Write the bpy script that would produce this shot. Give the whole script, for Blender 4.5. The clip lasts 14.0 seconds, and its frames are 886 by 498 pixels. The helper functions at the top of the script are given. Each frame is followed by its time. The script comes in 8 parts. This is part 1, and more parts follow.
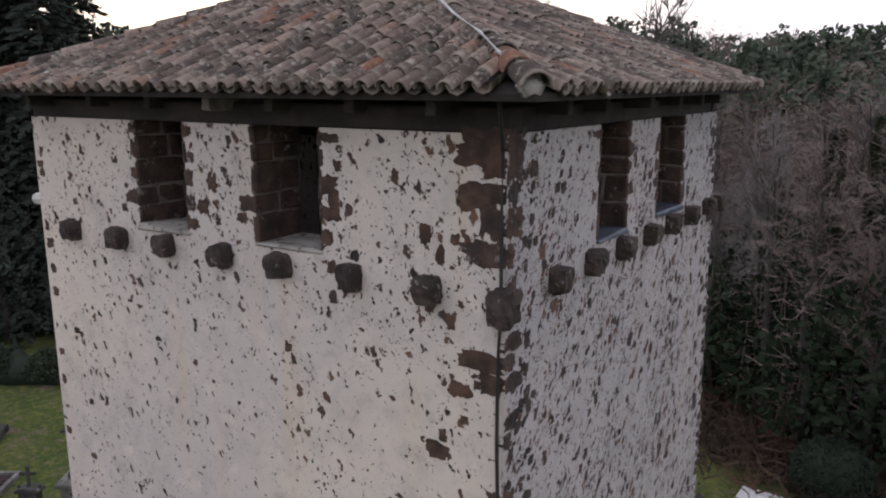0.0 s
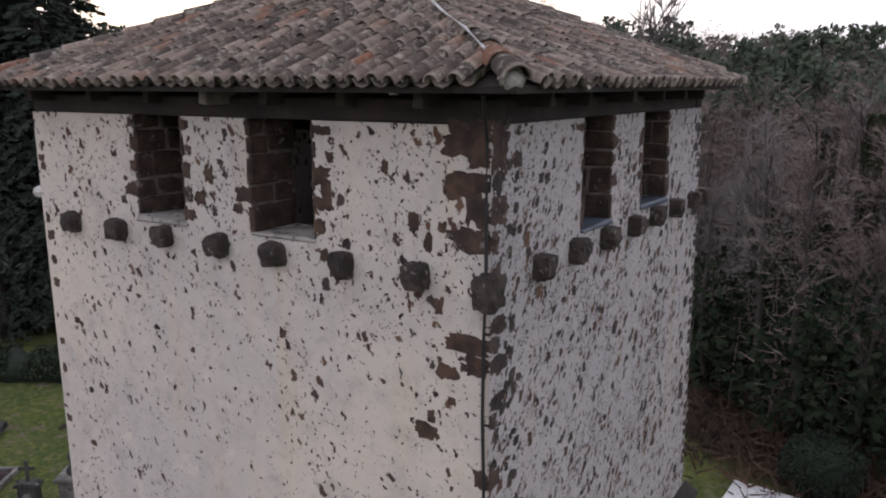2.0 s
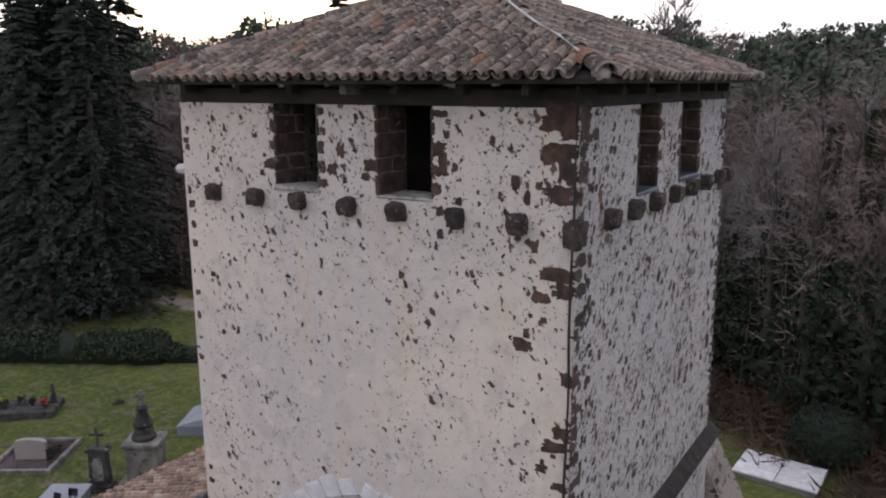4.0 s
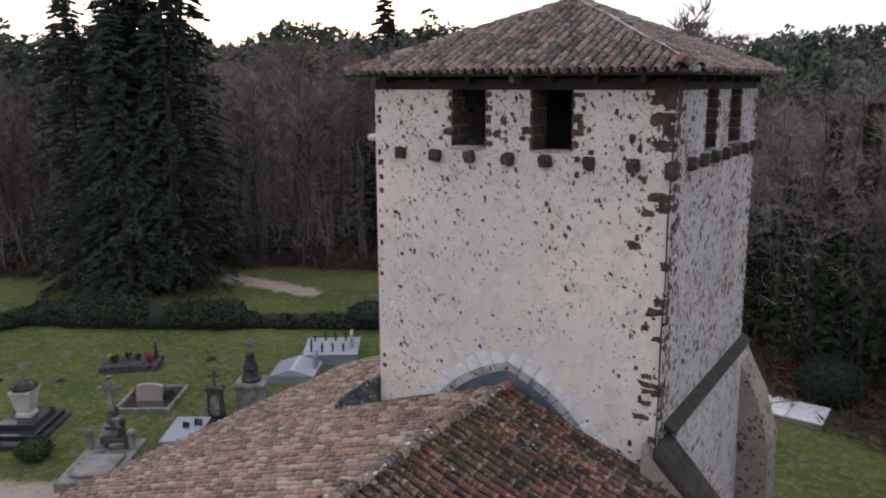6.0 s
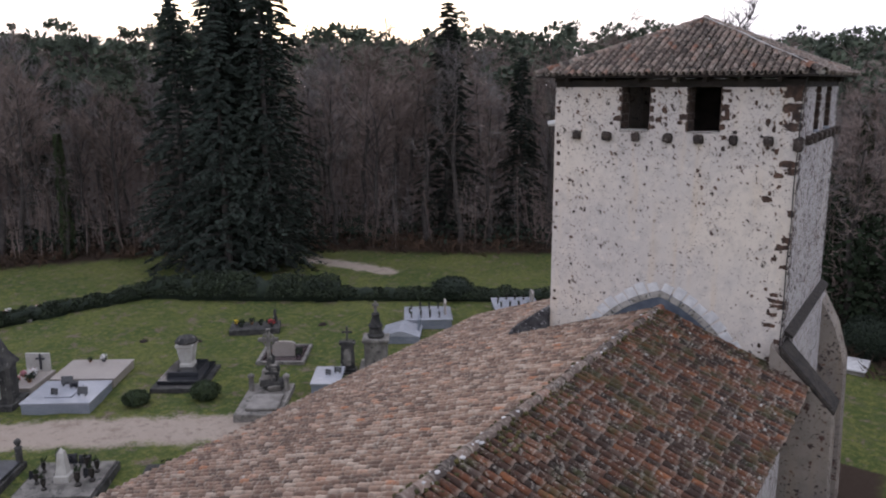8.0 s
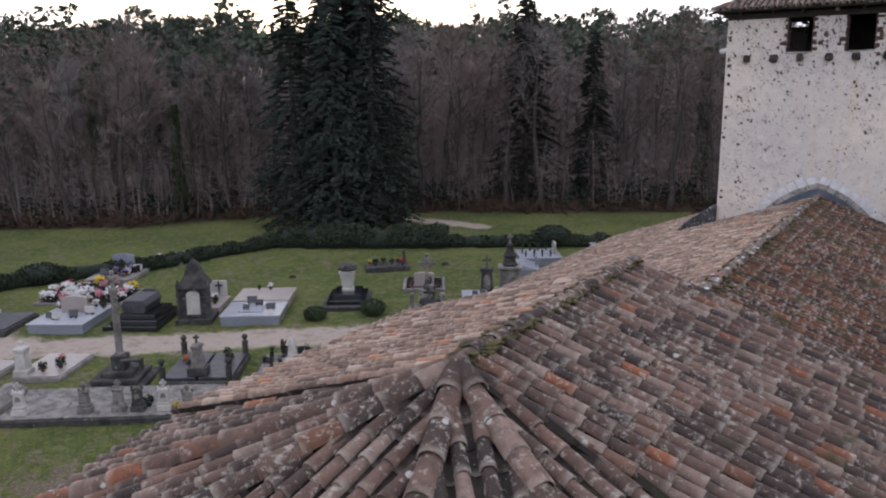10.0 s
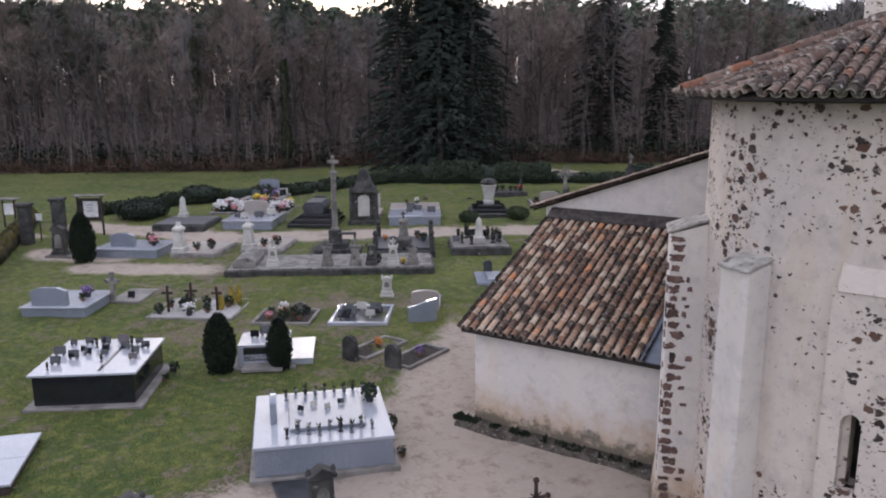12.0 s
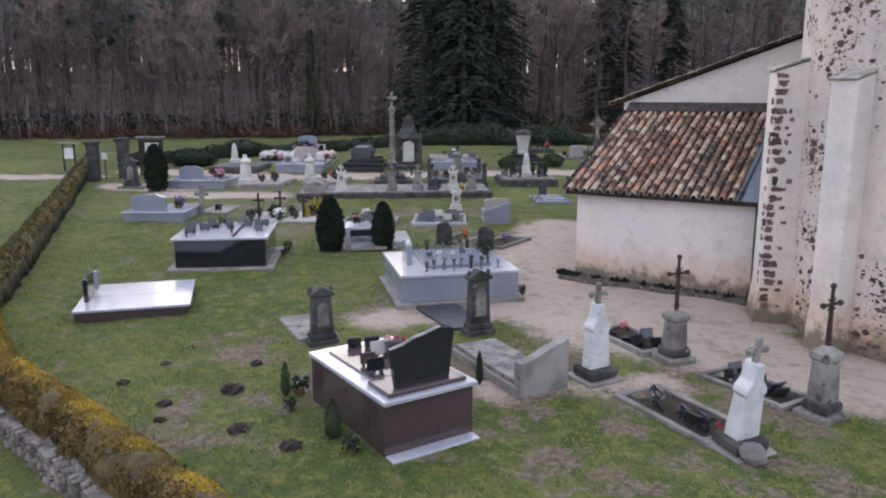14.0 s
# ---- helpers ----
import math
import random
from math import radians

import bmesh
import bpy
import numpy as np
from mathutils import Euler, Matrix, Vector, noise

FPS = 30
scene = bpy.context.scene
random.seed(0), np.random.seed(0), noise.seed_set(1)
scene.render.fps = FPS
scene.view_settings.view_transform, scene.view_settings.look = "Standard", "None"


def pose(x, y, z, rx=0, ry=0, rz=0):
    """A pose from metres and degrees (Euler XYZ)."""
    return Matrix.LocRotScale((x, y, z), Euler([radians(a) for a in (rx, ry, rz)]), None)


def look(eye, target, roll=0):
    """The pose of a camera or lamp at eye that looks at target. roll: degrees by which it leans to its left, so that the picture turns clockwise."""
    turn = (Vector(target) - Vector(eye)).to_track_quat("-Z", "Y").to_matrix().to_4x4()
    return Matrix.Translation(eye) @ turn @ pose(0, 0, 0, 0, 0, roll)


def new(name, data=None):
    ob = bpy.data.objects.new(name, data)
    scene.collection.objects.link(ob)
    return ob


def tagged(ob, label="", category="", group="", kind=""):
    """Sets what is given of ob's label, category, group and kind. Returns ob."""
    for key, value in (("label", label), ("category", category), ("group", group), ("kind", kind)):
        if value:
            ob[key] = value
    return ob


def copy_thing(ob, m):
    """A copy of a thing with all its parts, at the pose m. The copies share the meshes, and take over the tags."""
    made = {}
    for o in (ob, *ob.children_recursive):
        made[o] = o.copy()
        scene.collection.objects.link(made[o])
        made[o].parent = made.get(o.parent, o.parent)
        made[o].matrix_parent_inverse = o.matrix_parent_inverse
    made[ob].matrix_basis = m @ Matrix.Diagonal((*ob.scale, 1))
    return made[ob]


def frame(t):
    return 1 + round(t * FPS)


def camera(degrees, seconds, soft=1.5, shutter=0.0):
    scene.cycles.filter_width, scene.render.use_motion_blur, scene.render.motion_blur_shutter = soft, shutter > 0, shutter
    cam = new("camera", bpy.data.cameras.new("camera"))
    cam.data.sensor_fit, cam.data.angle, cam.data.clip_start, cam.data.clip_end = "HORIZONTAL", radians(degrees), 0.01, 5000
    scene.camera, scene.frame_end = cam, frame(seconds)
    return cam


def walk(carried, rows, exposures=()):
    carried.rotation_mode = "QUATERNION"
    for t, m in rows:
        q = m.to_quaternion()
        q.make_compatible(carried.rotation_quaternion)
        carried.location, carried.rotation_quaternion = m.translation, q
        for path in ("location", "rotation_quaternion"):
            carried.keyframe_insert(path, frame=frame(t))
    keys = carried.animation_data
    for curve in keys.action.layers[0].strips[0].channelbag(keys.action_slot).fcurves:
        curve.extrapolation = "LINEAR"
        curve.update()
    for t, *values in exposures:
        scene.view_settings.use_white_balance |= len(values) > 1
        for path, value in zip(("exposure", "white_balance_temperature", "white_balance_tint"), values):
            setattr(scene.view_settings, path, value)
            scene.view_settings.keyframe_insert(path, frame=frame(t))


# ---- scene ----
cam = camera(59.6, 14.0, soft=2.05)
METRES, EYE, TILT, LEAN, TURN = 40.0, 13.78, -12.0, 0.0, 33.0
ROWS = [
    (0.0, 0.0, 0.0, 0.0, 0.0, 0.0, -0.0),
    (0.5, 0.0006, -0.002, -0.0007, -0.07, 0.0, 0.04),
    (1.0, 0.0013, -0.0035, -0.0016, -0.12, -0.01, 0.04),
    (1.5, 0.0018, -0.0049, -0.0024, -0.17, -0.01, 0.05),
    (2.0, 0.002, -0.0064, -0.0026, -0.19, -0.0, 0.05),
    (2.5, 0.001, -0.0084, -0.0026, -0.03, -0.05, -0.1),
    (3.0, -0.0061, -0.0162, -0.0042, 0.02, -0.13, 0.05),
    (5.5, -0.063, -0.1459, -0.0375, 0.29, 0.01, 0.07),
    (6.0, -0.0829, -0.1749, -0.0436, 0.27, -0.04, 0.09),
    (6.5, -0.1057, -0.2061, -0.0496, 0.25, -0.05, 0.05),
    (7.0, -0.1313, -0.2391, -0.0545, 0.19, 0.02, -0.03),
    (9.5, -0.3135, -0.4016, -0.1219, 0.51, -0.23, 0.56),
    (10.0, -0.3562, -0.4302, -0.1493, 0.57, -0.17, 0.61),
    (10.5, -0.4032, -0.4616, -0.18, 0.56, 0.09, 0.33),
    (11.0, -0.4511, -0.492, -0.2117, 0.41, 0.37, 0.11),
    (11.5, -0.4999, -0.5241, -0.2432, 0.47, 0.18, 0.18),
    (12.0, -0.5502, -0.5578, -0.2748, 0.33, 0.16, 0.29),
    (12.5, -0.5968, -0.5891, -0.3049, -0.13, 0.37, 0.45),
    (13.0, -0.6227, -0.61, -0.331, -0.21, 0.38, 0.37),
    (13.5, -0.6314, -0.6176, -0.3567, -0.56, 0.71, 0.19),
    (14.0, -0.6293, -0.6134, -0.3611, -0.78, 0.49, 0.26),
]
walk(cam, [(t, pose(0, 0, EYE, TILT, LEAN, TURN) @ pose(METRES * x, METRES * y, METRES * z, 90 + pitch, roll, yaw)) for t, x, y, z, yaw, pitch, roll in ROWS],
     [(0.0, 0.28, 6370, 12), (6.0, 0.4, 6230, 12.3), (9.5, 0.5, 6080, 12.7), (10.8, 0.62, 6060, 13), (12.0, 0.7, 6050, 13), (14.0, 0.96, 5950, 13)])

# ---- light ----
SUN_YAW, SUN_UP = 43.0, 11.0
world = bpy.data.worlds.new("sky")
scene.world = world
world.use_nodes = True
wn = world.node_tree
sky = wn.nodes.new("ShaderNodeTexSky")
sky.sky_type = "NISHITA"
sky.sun_disc = False
sky.sun_elevation = radians(SUN_UP)
sky.sun_rotation = radians(-SUN_YAW)
sky.air_density, sky.dust_density, sky.ozone_density = 1.0, 4.0, 1.5
cloud = wn.nodes.new("ShaderNodeMix")
cloud.data_type = "RGBA"
cloud.inputs[0].default_value = 0.8
cloud.inputs[7].default_value = (7.1, 7.05, 7.95, 1)
wn.links.new(sky.outputs["Color"], cloud.inputs[6])
wn.links.new(cloud.outputs[2], wn.nodes["Background"].inputs["Color"])
wn.nodes["Background"].inputs["Strength"].default_value = 0.15
sun_data = bpy.data.lights.new("sun", "SUN")
sun_data.energy, sun_data.angle, sun_data.color = 0.9, radians(9), (1.0, 0.93, 0.84)
sun = new("sun", sun_data)
sun.matrix_world = look((-60, 60, 40), (-60 + math.sin(radians(SUN_YAW)) * 10, 60 - math.cos(radians(SUN_YAW)) * 10, 40 - 10 * math.tan(radians(SUN_UP))))


# ---- materials ----
class Nodes:
    """A small writer of shader nodes."""

    def __init__(self, name):
        self.m = bpy.data.materials.new(name)
        self.m.use_nodes = True
        self.t = self.m.node_tree
        self.bsdf = self.t.nodes["Principled BSDF"]
        self.pos = self.t.nodes.new("ShaderNodeNewGeometry").outputs["Position"]

    def put(self, socket, value):
        if isinstance(value, bpy.types.NodeSocket):
            self.t.links.new(value, socket)
        else:
            socket.default_value = value if not isinstance(value, tuple) or len(value) != 3 or socket.type != "RGBA" else (*value, 1)

    def noise(self, scale, detail=3.0, rough=0.55, vec=None, distort=0.0):
        n = self.t.nodes.new("ShaderNodeTexNoise")
        self.put(n.inputs["Vector"], vec or self.pos)
        n.inputs["Scale"].default_value, n.inputs["Detail"].default_value = scale, detail
        n.inputs["Roughness"].default_value, n.inputs["Distortion"].default_value = rough, distort
        return n.outputs["Fac"]

    def noise_vec(self, scale, detail=2.0):
        n = self.t.nodes.new("ShaderNodeTexNoise")
        self.put(n.inputs["Vector"], self.pos)
        n.inputs["Scale"].default_value, n.inputs["Detail"].default_value = scale, detail
        return n.outputs["Color"]

    def voronoi(self, scale, vec=None, rand=1.0):
        n = self.t.nodes.new("ShaderNodeTexVoronoi")
        self.put(n.inputs["Vector"], vec or self.pos)
        n.inputs["Scale"].default_value, n.inputs["Randomness"].default_value = scale, rand
        return n.outputs["Distance"], n.outputs["Color"]

    def math(self, op, a, b=0.0, clamp=False):
        n = self.t.nodes.new("ShaderNodeMath")
        n.operation, n.use_clamp = op, clamp
        self.put(n.inputs[0], a)
        self.put(n.inputs[1], b)
        return n.outputs[0]

    def vmath(self, op, a, b):
        n = self.t.nodes.new("ShaderNodeVectorMath")
        n.operation = op
        self.put(n.inputs[0], a)
        self.put(n.inputs[1], b)
        return n.outputs[0]

    def step(self, v, lo, hi):
        n = self.t.nodes.new("ShaderNodeMapRange")
        n.interpolation_type = "SMOOTHSTEP"
        self.put(n.inputs["Value"], v)
        self.put(n.inputs["From Min"], lo)
        self.put(n.inputs["From Max"], hi)
        return n.outputs["Result"]

    def ramp(self, v, stops, mode="LINEAR"):
        n = self.t.nodes.new("ShaderNodeValToRGB")
        n.color_ramp.interpolation = mode
        e = n.color_ramp.elements
        while len(e) < len(stops):
            e.new(0.5)
        for k, (p, c) in zip(e, stops):
            k.position, k.color = p, (*c, 1)
        self.put(n.inputs["Fac"], v)
        return n.outputs["Color"]

    def mix(self, fac, a, b, mode="MIX"):
        n = self.t.nodes.new("ShaderNodeMix")
        n.data_type, n.blend_type = "RGBA", mode
        self.put(n.inputs["Factor"], fac)
        self.put(n.inputs[6], a)
        self.put(n.inputs[7], b)
        return n.outputs[2]

    def axis(self, which, vec=None):
        n = self.t.nodes.new("ShaderNodeSeparateXYZ")
        self.put(n.inputs[0], vec or self.pos)
        return n.outputs[which]

    def scaled(self, s):
        return self.vmath("MULTIPLY", self.pos, s)

    def random(self):
        """One number for each object and each loose piece of a joined mesh."""
        a = self.t.nodes.new("ShaderNodeObjectInfo").outputs["Random"]
        b = self.t.nodes.new("ShaderNodeNewGeometry").outputs["Random Per Island"]
        return self.math("FRACT", self.math("ADD", a, b))

    def attribute(self, name):
        n = self.t.nodes.new("ShaderNodeAttribute")
        n.attribute_name = name
        return n.outputs["Fac"]

    def bump(self, height, strength, distance=0.02):
        n = self.t.nodes.new("ShaderNodeBump")
        n.inputs["Strength"].default_value, n.inputs["Distance"].default_value = strength, distance
        self.put(n.inputs["Height"], height)
        self.put(self.bsdf.inputs["Normal"], n.outputs[0])

    def done(self, colour, rough=0.8, metal=0.0, spec=0.4):
        self.put(self.bsdf.inputs["Base Color"], colour)
        self.put(self.bsdf.inputs["Roughness"], rough)
        self.bsdf.inputs["Metallic"].default_value = metal
        self.bsdf.inputs["Specular IOR Level"].default_value = spec
        return self.m


def surface(name, dark, light, scale=2.0, rough=0.85, bump=0.3, grain=30.0, metal=0.0, spec=0.4, vary=0.25, stain=None, stain_at=0.6):
    """Two scales of variation, fine relief and, if given, stains of a second colour."""
    n = Nodes(name)
    big = n.noise(scale, 4)
    fine = n.noise(grain, 3)
    c = n.mix(n.step(big, 0.3, 0.7), dark, light)
    c = n.mix(n.math("MULTIPLY", fine, vary), c, tuple(v * 0.35 for v in dark))
    c = n.mix(n.math("MULTIPLY", n.random(), 0.25), c, tuple(v * 0.5 for v in dark))
    if stain:
        c = n.mix(n.step(n.noise(scale * 2.3, 5, 0.65), stain_at, stain_at + 0.08), c, stain)
    n.bump(n.math("ADD", fine, n.math("MULTIPLY", big, 1.5)), bump)
    r = n.math("ADD", rough - 0.08, n.math("MULTIPLY", fine, 0.16), True)
    return n.done(c, r, metal, spec)


def plaster(name, amount, pale, grey, cell=4.2, stretch=0.55, low=False, spread=0.2, band=0.8, top=None, shear=0.0):
    """Old lime render that has chipped away in small patches over brown rubble."""
    n = Nodes(name)
    warp = n.vmath("MULTIPLY", n.vmath("SUBTRACT", n.noise_vec(12.0, 4), (0.5, 0.5, 0.5)), (0.17, 0.17, 0.17))
    vec = n.vmath("ADD", n.vmath("ADD", n.scaled((1.0, 1.0, stretch)), n.vmath("MULTIPLY", n.axis(2), (shear, shear, 0.0))), warp)
    patches = n.step(n.noise(band, 4, 0.65), 0.32, 0.72)
    want = n.math("ADD", n.math("MULTIPLY", patches, spread), amount)
    if top:
        want = n.math("ADD", want, n.math("MULTIPLY", n.step(n.axis(2), top[0], top[1]), top[2]))
    chip = 0.0
    shade = None
    for k, size, more in ((cell, 1.0, 0.0), (cell * 1.9, 0.85, 0.02), (cell * 3.4, 0.8, -0.02)):
        d, col = n.voronoi(k, vec)
        rnd = n.axis(0, col)
        limit = n.math("MULTIPLY", n.math("SUBTRACT", n.math("ADD", want, more), n.math("MULTIPLY", rnd, 0.75)), size)
        one = n.math("MULTIPLY", n.step(d, limit, n.math("SUBTRACT", limit, 0.09)), n.step(limit, 0.0, 0.1))
        chip = one if shade is None else n.math("MAXIMUM", chip, one)
        shade = n.axis(1, col) if shade is None else shade
    big = n.noise(0.35, 4)
    mid = n.noise(2.6, 5, 0.6)
    blot = n.noise(7.0, 5, 0.7)
    fine = n.noise(45.0, 3)
    streak = n.noise(1.0, 4, 0.6, n.scaled((3.0, 3.0, 0.25)))
    c = n.mix(n.step(big, 0.35, 0.7), pale, grey)
    c = n.mix(n.math("MULTIPLY", n.step(mid, 0.45, 0.75), 0.55), c, tuple(v * 0.70 for v in grey))
    c = n.mix(n.math("MULTIPLY", n.step(blot, 0.52, 0.75), 0.5), c, (grey[0] * 0.62, grey[1] * 0.6, grey[2] * 0.58))
    c = n.mix(n.math("MULTIPLY", n.step(n.noise(4.0, 4, 0.6, n.vmath("ADD", n.pos, (3.3, 7.1, 1.9))), 0.55, 0.75), 0.5), c, tuple(min(v * 1.13, 0.8) for v in pale))
    c = n.mix(n.math("MULTIPLY", n.step(streak, 0.5, 0.75), 0.4), c, (pale[0] * 0.92, pale[1] * 0.82, pale[2] * 0.66))
    c = n.mix(n.math("MULTIPLY", fine, 0.14), c, tuple(v * 0.5 for v in grey))
    if low:
        damp = n.step(n.math("ADD", n.axis(2), n.math("MULTIPLY", mid, -1.5)), 0.45, -0.75)
        c = n.mix(n.math("MULTIPLY", damp, 0.6), c, (0.42, 0.26, 0.12))
        algae = n.step(n.math("ADD", n.axis(2), n.math("MULTIPLY", n.noise(3.0, 5, 0.7), -1.6)), -0.38, -0.75)
        c = n.mix(n.math("MULTIPLY", algae, 0.75), c, (0.06, 0.06, 0.045))
    stone = n.ramp(shade, [(0.0, (0.03, 0.024, 0.022)), (0.5, (0.06, 0.042, 0.036)), (0.8, (0.10, 0.052, 0.036)), (1.0, (0.16, 0.095, 0.06))])
    stone = n.mix(n.math("MULTIPLY", n.step(blot, 0.4, 0.7), 0.4), stone, (0.13, 0.11, 0.10))
    c = n.mix(chip, c, stone)
    n.bump(n.math("ADD", n.math("MULTIPLY", chip, -1.0), n.math("ADD", n.math("MULTIPLY", fine, 0.18), n.math("MULTIPLY", mid, 0.5))), 0.7, 0.03)
    return n.done(c, 0.92, 0.0, 0.2)


def roof_tile(name, stops, lichen=0.5, moss=0.0, dots=0.75):
    n = Nodes(name)
    r = n.random()
    c = n.ramp(r, stops)
    worn = n.noise(9.0, 4, 0.65)
    c = n.mix(n.math("MULTIPLY", n.step(worn, 0.45, 0.75), 0.6), c, (0.05, 0.043, 0.04))
    lip = n.math("MULTIPLY", n.step(n.attribute("reach"), 0.22, 0.0), n.step(n.noise(4.0, 3), 0.35, 0.6))
    c = n.mix(n.math("MULTIPLY", lip, 0.4), c, (0.44, 0.38, 0.31))
    # darker in patches towards the upper end of each tile
    dark_end = n.math("MULTIPLY", n.step(n.attribute("reach"), 0.3, 0.75), n.step(n.noise(5.0, 4, 0.7), 0.4, 0.6))
    c = n.mix(n.math("MULTIPLY", dark_end, 0.55), c, (0.03, 0.026, 0.02))
    pale = n.step(n.math("ADD", n.noise(13.0, 5, 0.75), n.math("MULTIPLY", n.noise(0.9, 3), 0.25)), 0.72 - 0.16 * lichen, 0.84 - 0.12 * lichen)
    c = n.mix(n.math("MULTIPLY", pale, 0.7), c, (0.40, 0.36, 0.30))
    spot, col = n.voronoi(3.2)
    dot = n.math("MULTIPLY", n.step(spot, 0.13, 0.09), n.step(n.axis(0, col), dots, dots + 0.05))
    c = n.mix(n.math("MULTIPLY", dot, 0.7), c, (0.5, 0.49, 0.44))
    if moss:
        green = n.step(n.noise(1.3, 4, 0.7), 0.62 - moss * 0.15, 0.72 - moss * 0.1)
        c = n.mix(n.math("MULTIPLY", green, 0.6), c, (0.045, 0.05, 0.018))
    fine = n.noise(60.0, 3)
    n.bump(n.math("ADD", fine, n.math("MULTIPLY", worn, 1.2)), 0.5, 0.01)
    return n.done(c, 0.9, 0.0, 0.25)


def polished(name, dark, light, grain=160.0, rough=0.12):
    """Polished granite."""
    n = Nodes(name)
    d, col = n.voronoi(grain)
    c = n.mix(n.step(n.axis(0, col), 0.2, 0.9), dark, light)
    c = n.mix(n.math("MULTIPLY", n.step(n.noise(1.2, 4), 0.4, 0.7), 0.25), c, tuple(v * 0.6 for v in dark))
    dust = n.noise(5.0, 5, 0.65)
    return n.done(c, n.math("ADD", rough, n.math("MULTIPLY", n.step(dust, 0.5, 0.8), 0.16)), 0.0, 0.6)


M = {}
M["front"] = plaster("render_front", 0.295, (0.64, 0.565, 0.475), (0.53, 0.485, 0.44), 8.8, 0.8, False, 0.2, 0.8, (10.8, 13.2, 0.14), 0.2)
# north face: more chips, and a darker, cooler base that carries its shade
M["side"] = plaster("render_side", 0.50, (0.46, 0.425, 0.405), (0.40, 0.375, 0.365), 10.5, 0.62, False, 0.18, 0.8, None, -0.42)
# apse: more chips; base lowered for the shade on its sunless side
M["apse"] = plaster("render_apse", 0.225, (0.56, 0.482, 0.412), (0.48, 0.422, 0.376), 5.2, 1.45, True, 0.50, 0.9, (5.7, 6.6, 0.07))
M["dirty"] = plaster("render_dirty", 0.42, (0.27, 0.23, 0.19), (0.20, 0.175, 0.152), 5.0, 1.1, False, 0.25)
M["clean"] = plaster("render_clean", 0.06, (0.61, 0.55, 0.485), (0.53, 0.49, 0.45), 7.0, 0.9, True, 0.14)
M["stone"] = surface("brown_stone", (0.035, 0.024, 0.019), (0.13, 0.075, 0.05), 5, 0.92, 0.6, 40)
M["lava"] = surface("dark_stone", (0.024, 0.021, 0.02), (0.075, 0.06, 0.052), 6, 0.92, 0.8, 40, stain=(0.16, 0.15, 0.13), stain_at=0.62)
M["jamb"] = surface("jamb_stone", (0.035, 0.025, 0.021), (0.115, 0.072, 0.052), 4, 0.92, 0.8, 40, stain=(0.2, 0.18, 0.16), stain_at=0.6)
M["cap"] = surface("cap_stone", (0.25, 0.23, 0.20), (0.46, 0.43, 0.385), 3.5, 0.92, 0.8, 30, stain=(0.075, 0.07, 0.055), stain_at=0.56)
M["mortar"] = surface("jamb_mortar", (0.13, 0.11, 0.095), (0.27, 0.235, 0.20), 6, 0.95, 0.6, 40)
M["white_stone"] = surface("white_stone", (0.42, 0.41, 0.39), (0.62, 0.61, 0.58), 3, 0.85, 0.4, 35, stain=(0.2, 0.2, 0.19), stain_at=0.66)
M["chalk"] = surface("chalk_stone", (0.52, 0.51, 0.50), (0.72, 0.71, 0.69), 4, 0.85, 0.4, 35)
M["concrete_grey"] = surface("grey_metal", (0.16, 0.16, 0.16), (0.32, 0.32, 0.31), 4, 0.6, 0.2, 35)
M["timber"] = surface("old_timber", (0.02, 0.016, 0.013), (0.05, 0.038, 0.03), 3, 0.85, 0.5, 60)
M["dark"] = surface("dark_inside", (0.012, 0.011, 0.01), (0.025, 0.022, 0.02), 2, 0.95)
M["lead"] = surface("lead_flashing", (0.06, 0.075, 0.10), (0.12, 0.14, 0.17), 3, 0.5, 0.15, 25, spec=0.5)
M["zinc"] = surface("zinc_pipe", (0.03, 0.03, 0.032), (0.07, 0.07, 0.07), 4, 0.55, 0.2)
M["cable"] = surface("black_cable", (0.012, 0.012, 0.012), (0.03, 0.03, 0.03), 4, 0.6, 0.1)
PALE = [(0.0, (0.10, 0.065, 0.048)), (0.25, (0.155, 0.098, 0.07)), (0.5, (0.215, 0.135, 0.095)), (0.75, (0.27, 0.18, 0.13)), (0.92, (0.40, 0.32, 0.25)), (1.0, (0.33, 0.135, 0.065))]
RED = [(0.0, (0.026, 0.019, 0.015)), (0.3, (0.062, 0.033, 0.022)), (0.55, (0.105, 0.045, 0.025)), (0.78, (0.14, 0.056, 0.028)), (0.93, (0.085, 0.062, 0.05)), (1.0, (0.23, 0.088, 0.036))]
GREY = [(0.0, (0.0414, 0.0311, 0.0271)), (0.25, (0.0782, 0.0522, 0.0418)), (0.5, (0.1196, 0.0735, 0.0557)), (0.75, (0.1656, 0.1078, 0.0813)), (0.88, (0.2393, 0.1757, 0.1393)), (0.95, (0.1472, 0.0735, 0.0464)), (1.0, (0.2485, 0.094, 0.0464))]
WARM = [(0.0, (0.05, 0.037, 0.03)), (0.22, (0.125, 0.075, 0.053)), (0.48, (0.25, 0.13, 0.08)), (0.7, (0.38, 0.26, 0.18)), (0.88, (0.52, 0.42, 0.31)), (1.0, (0.48, 0.19, 0.075))]
OLD = [(0.0, (0.055, 0.044, 0.038)), (0.3, (0.105, 0.08, 0.066)), (0.6, (0.165, 0.122, 0.098)), (0.85, (0.27, 0.21, 0.17)), (1.0, (0.20, 0.09, 0.055))]
M["tile_pale"] = roof_tile("tile_pale", PALE, 0.3)
M["tile_red"] = roof_tile("tile_red", RED, 0.4, 0.75, 0.45)
M["tile_grey"] = roof_tile("tile_grey", GREY, 0.4, 0.2, 0.65)
M["tile_warm"] = roof_tile("tile_warm", WARM, 0.3, 0.2)
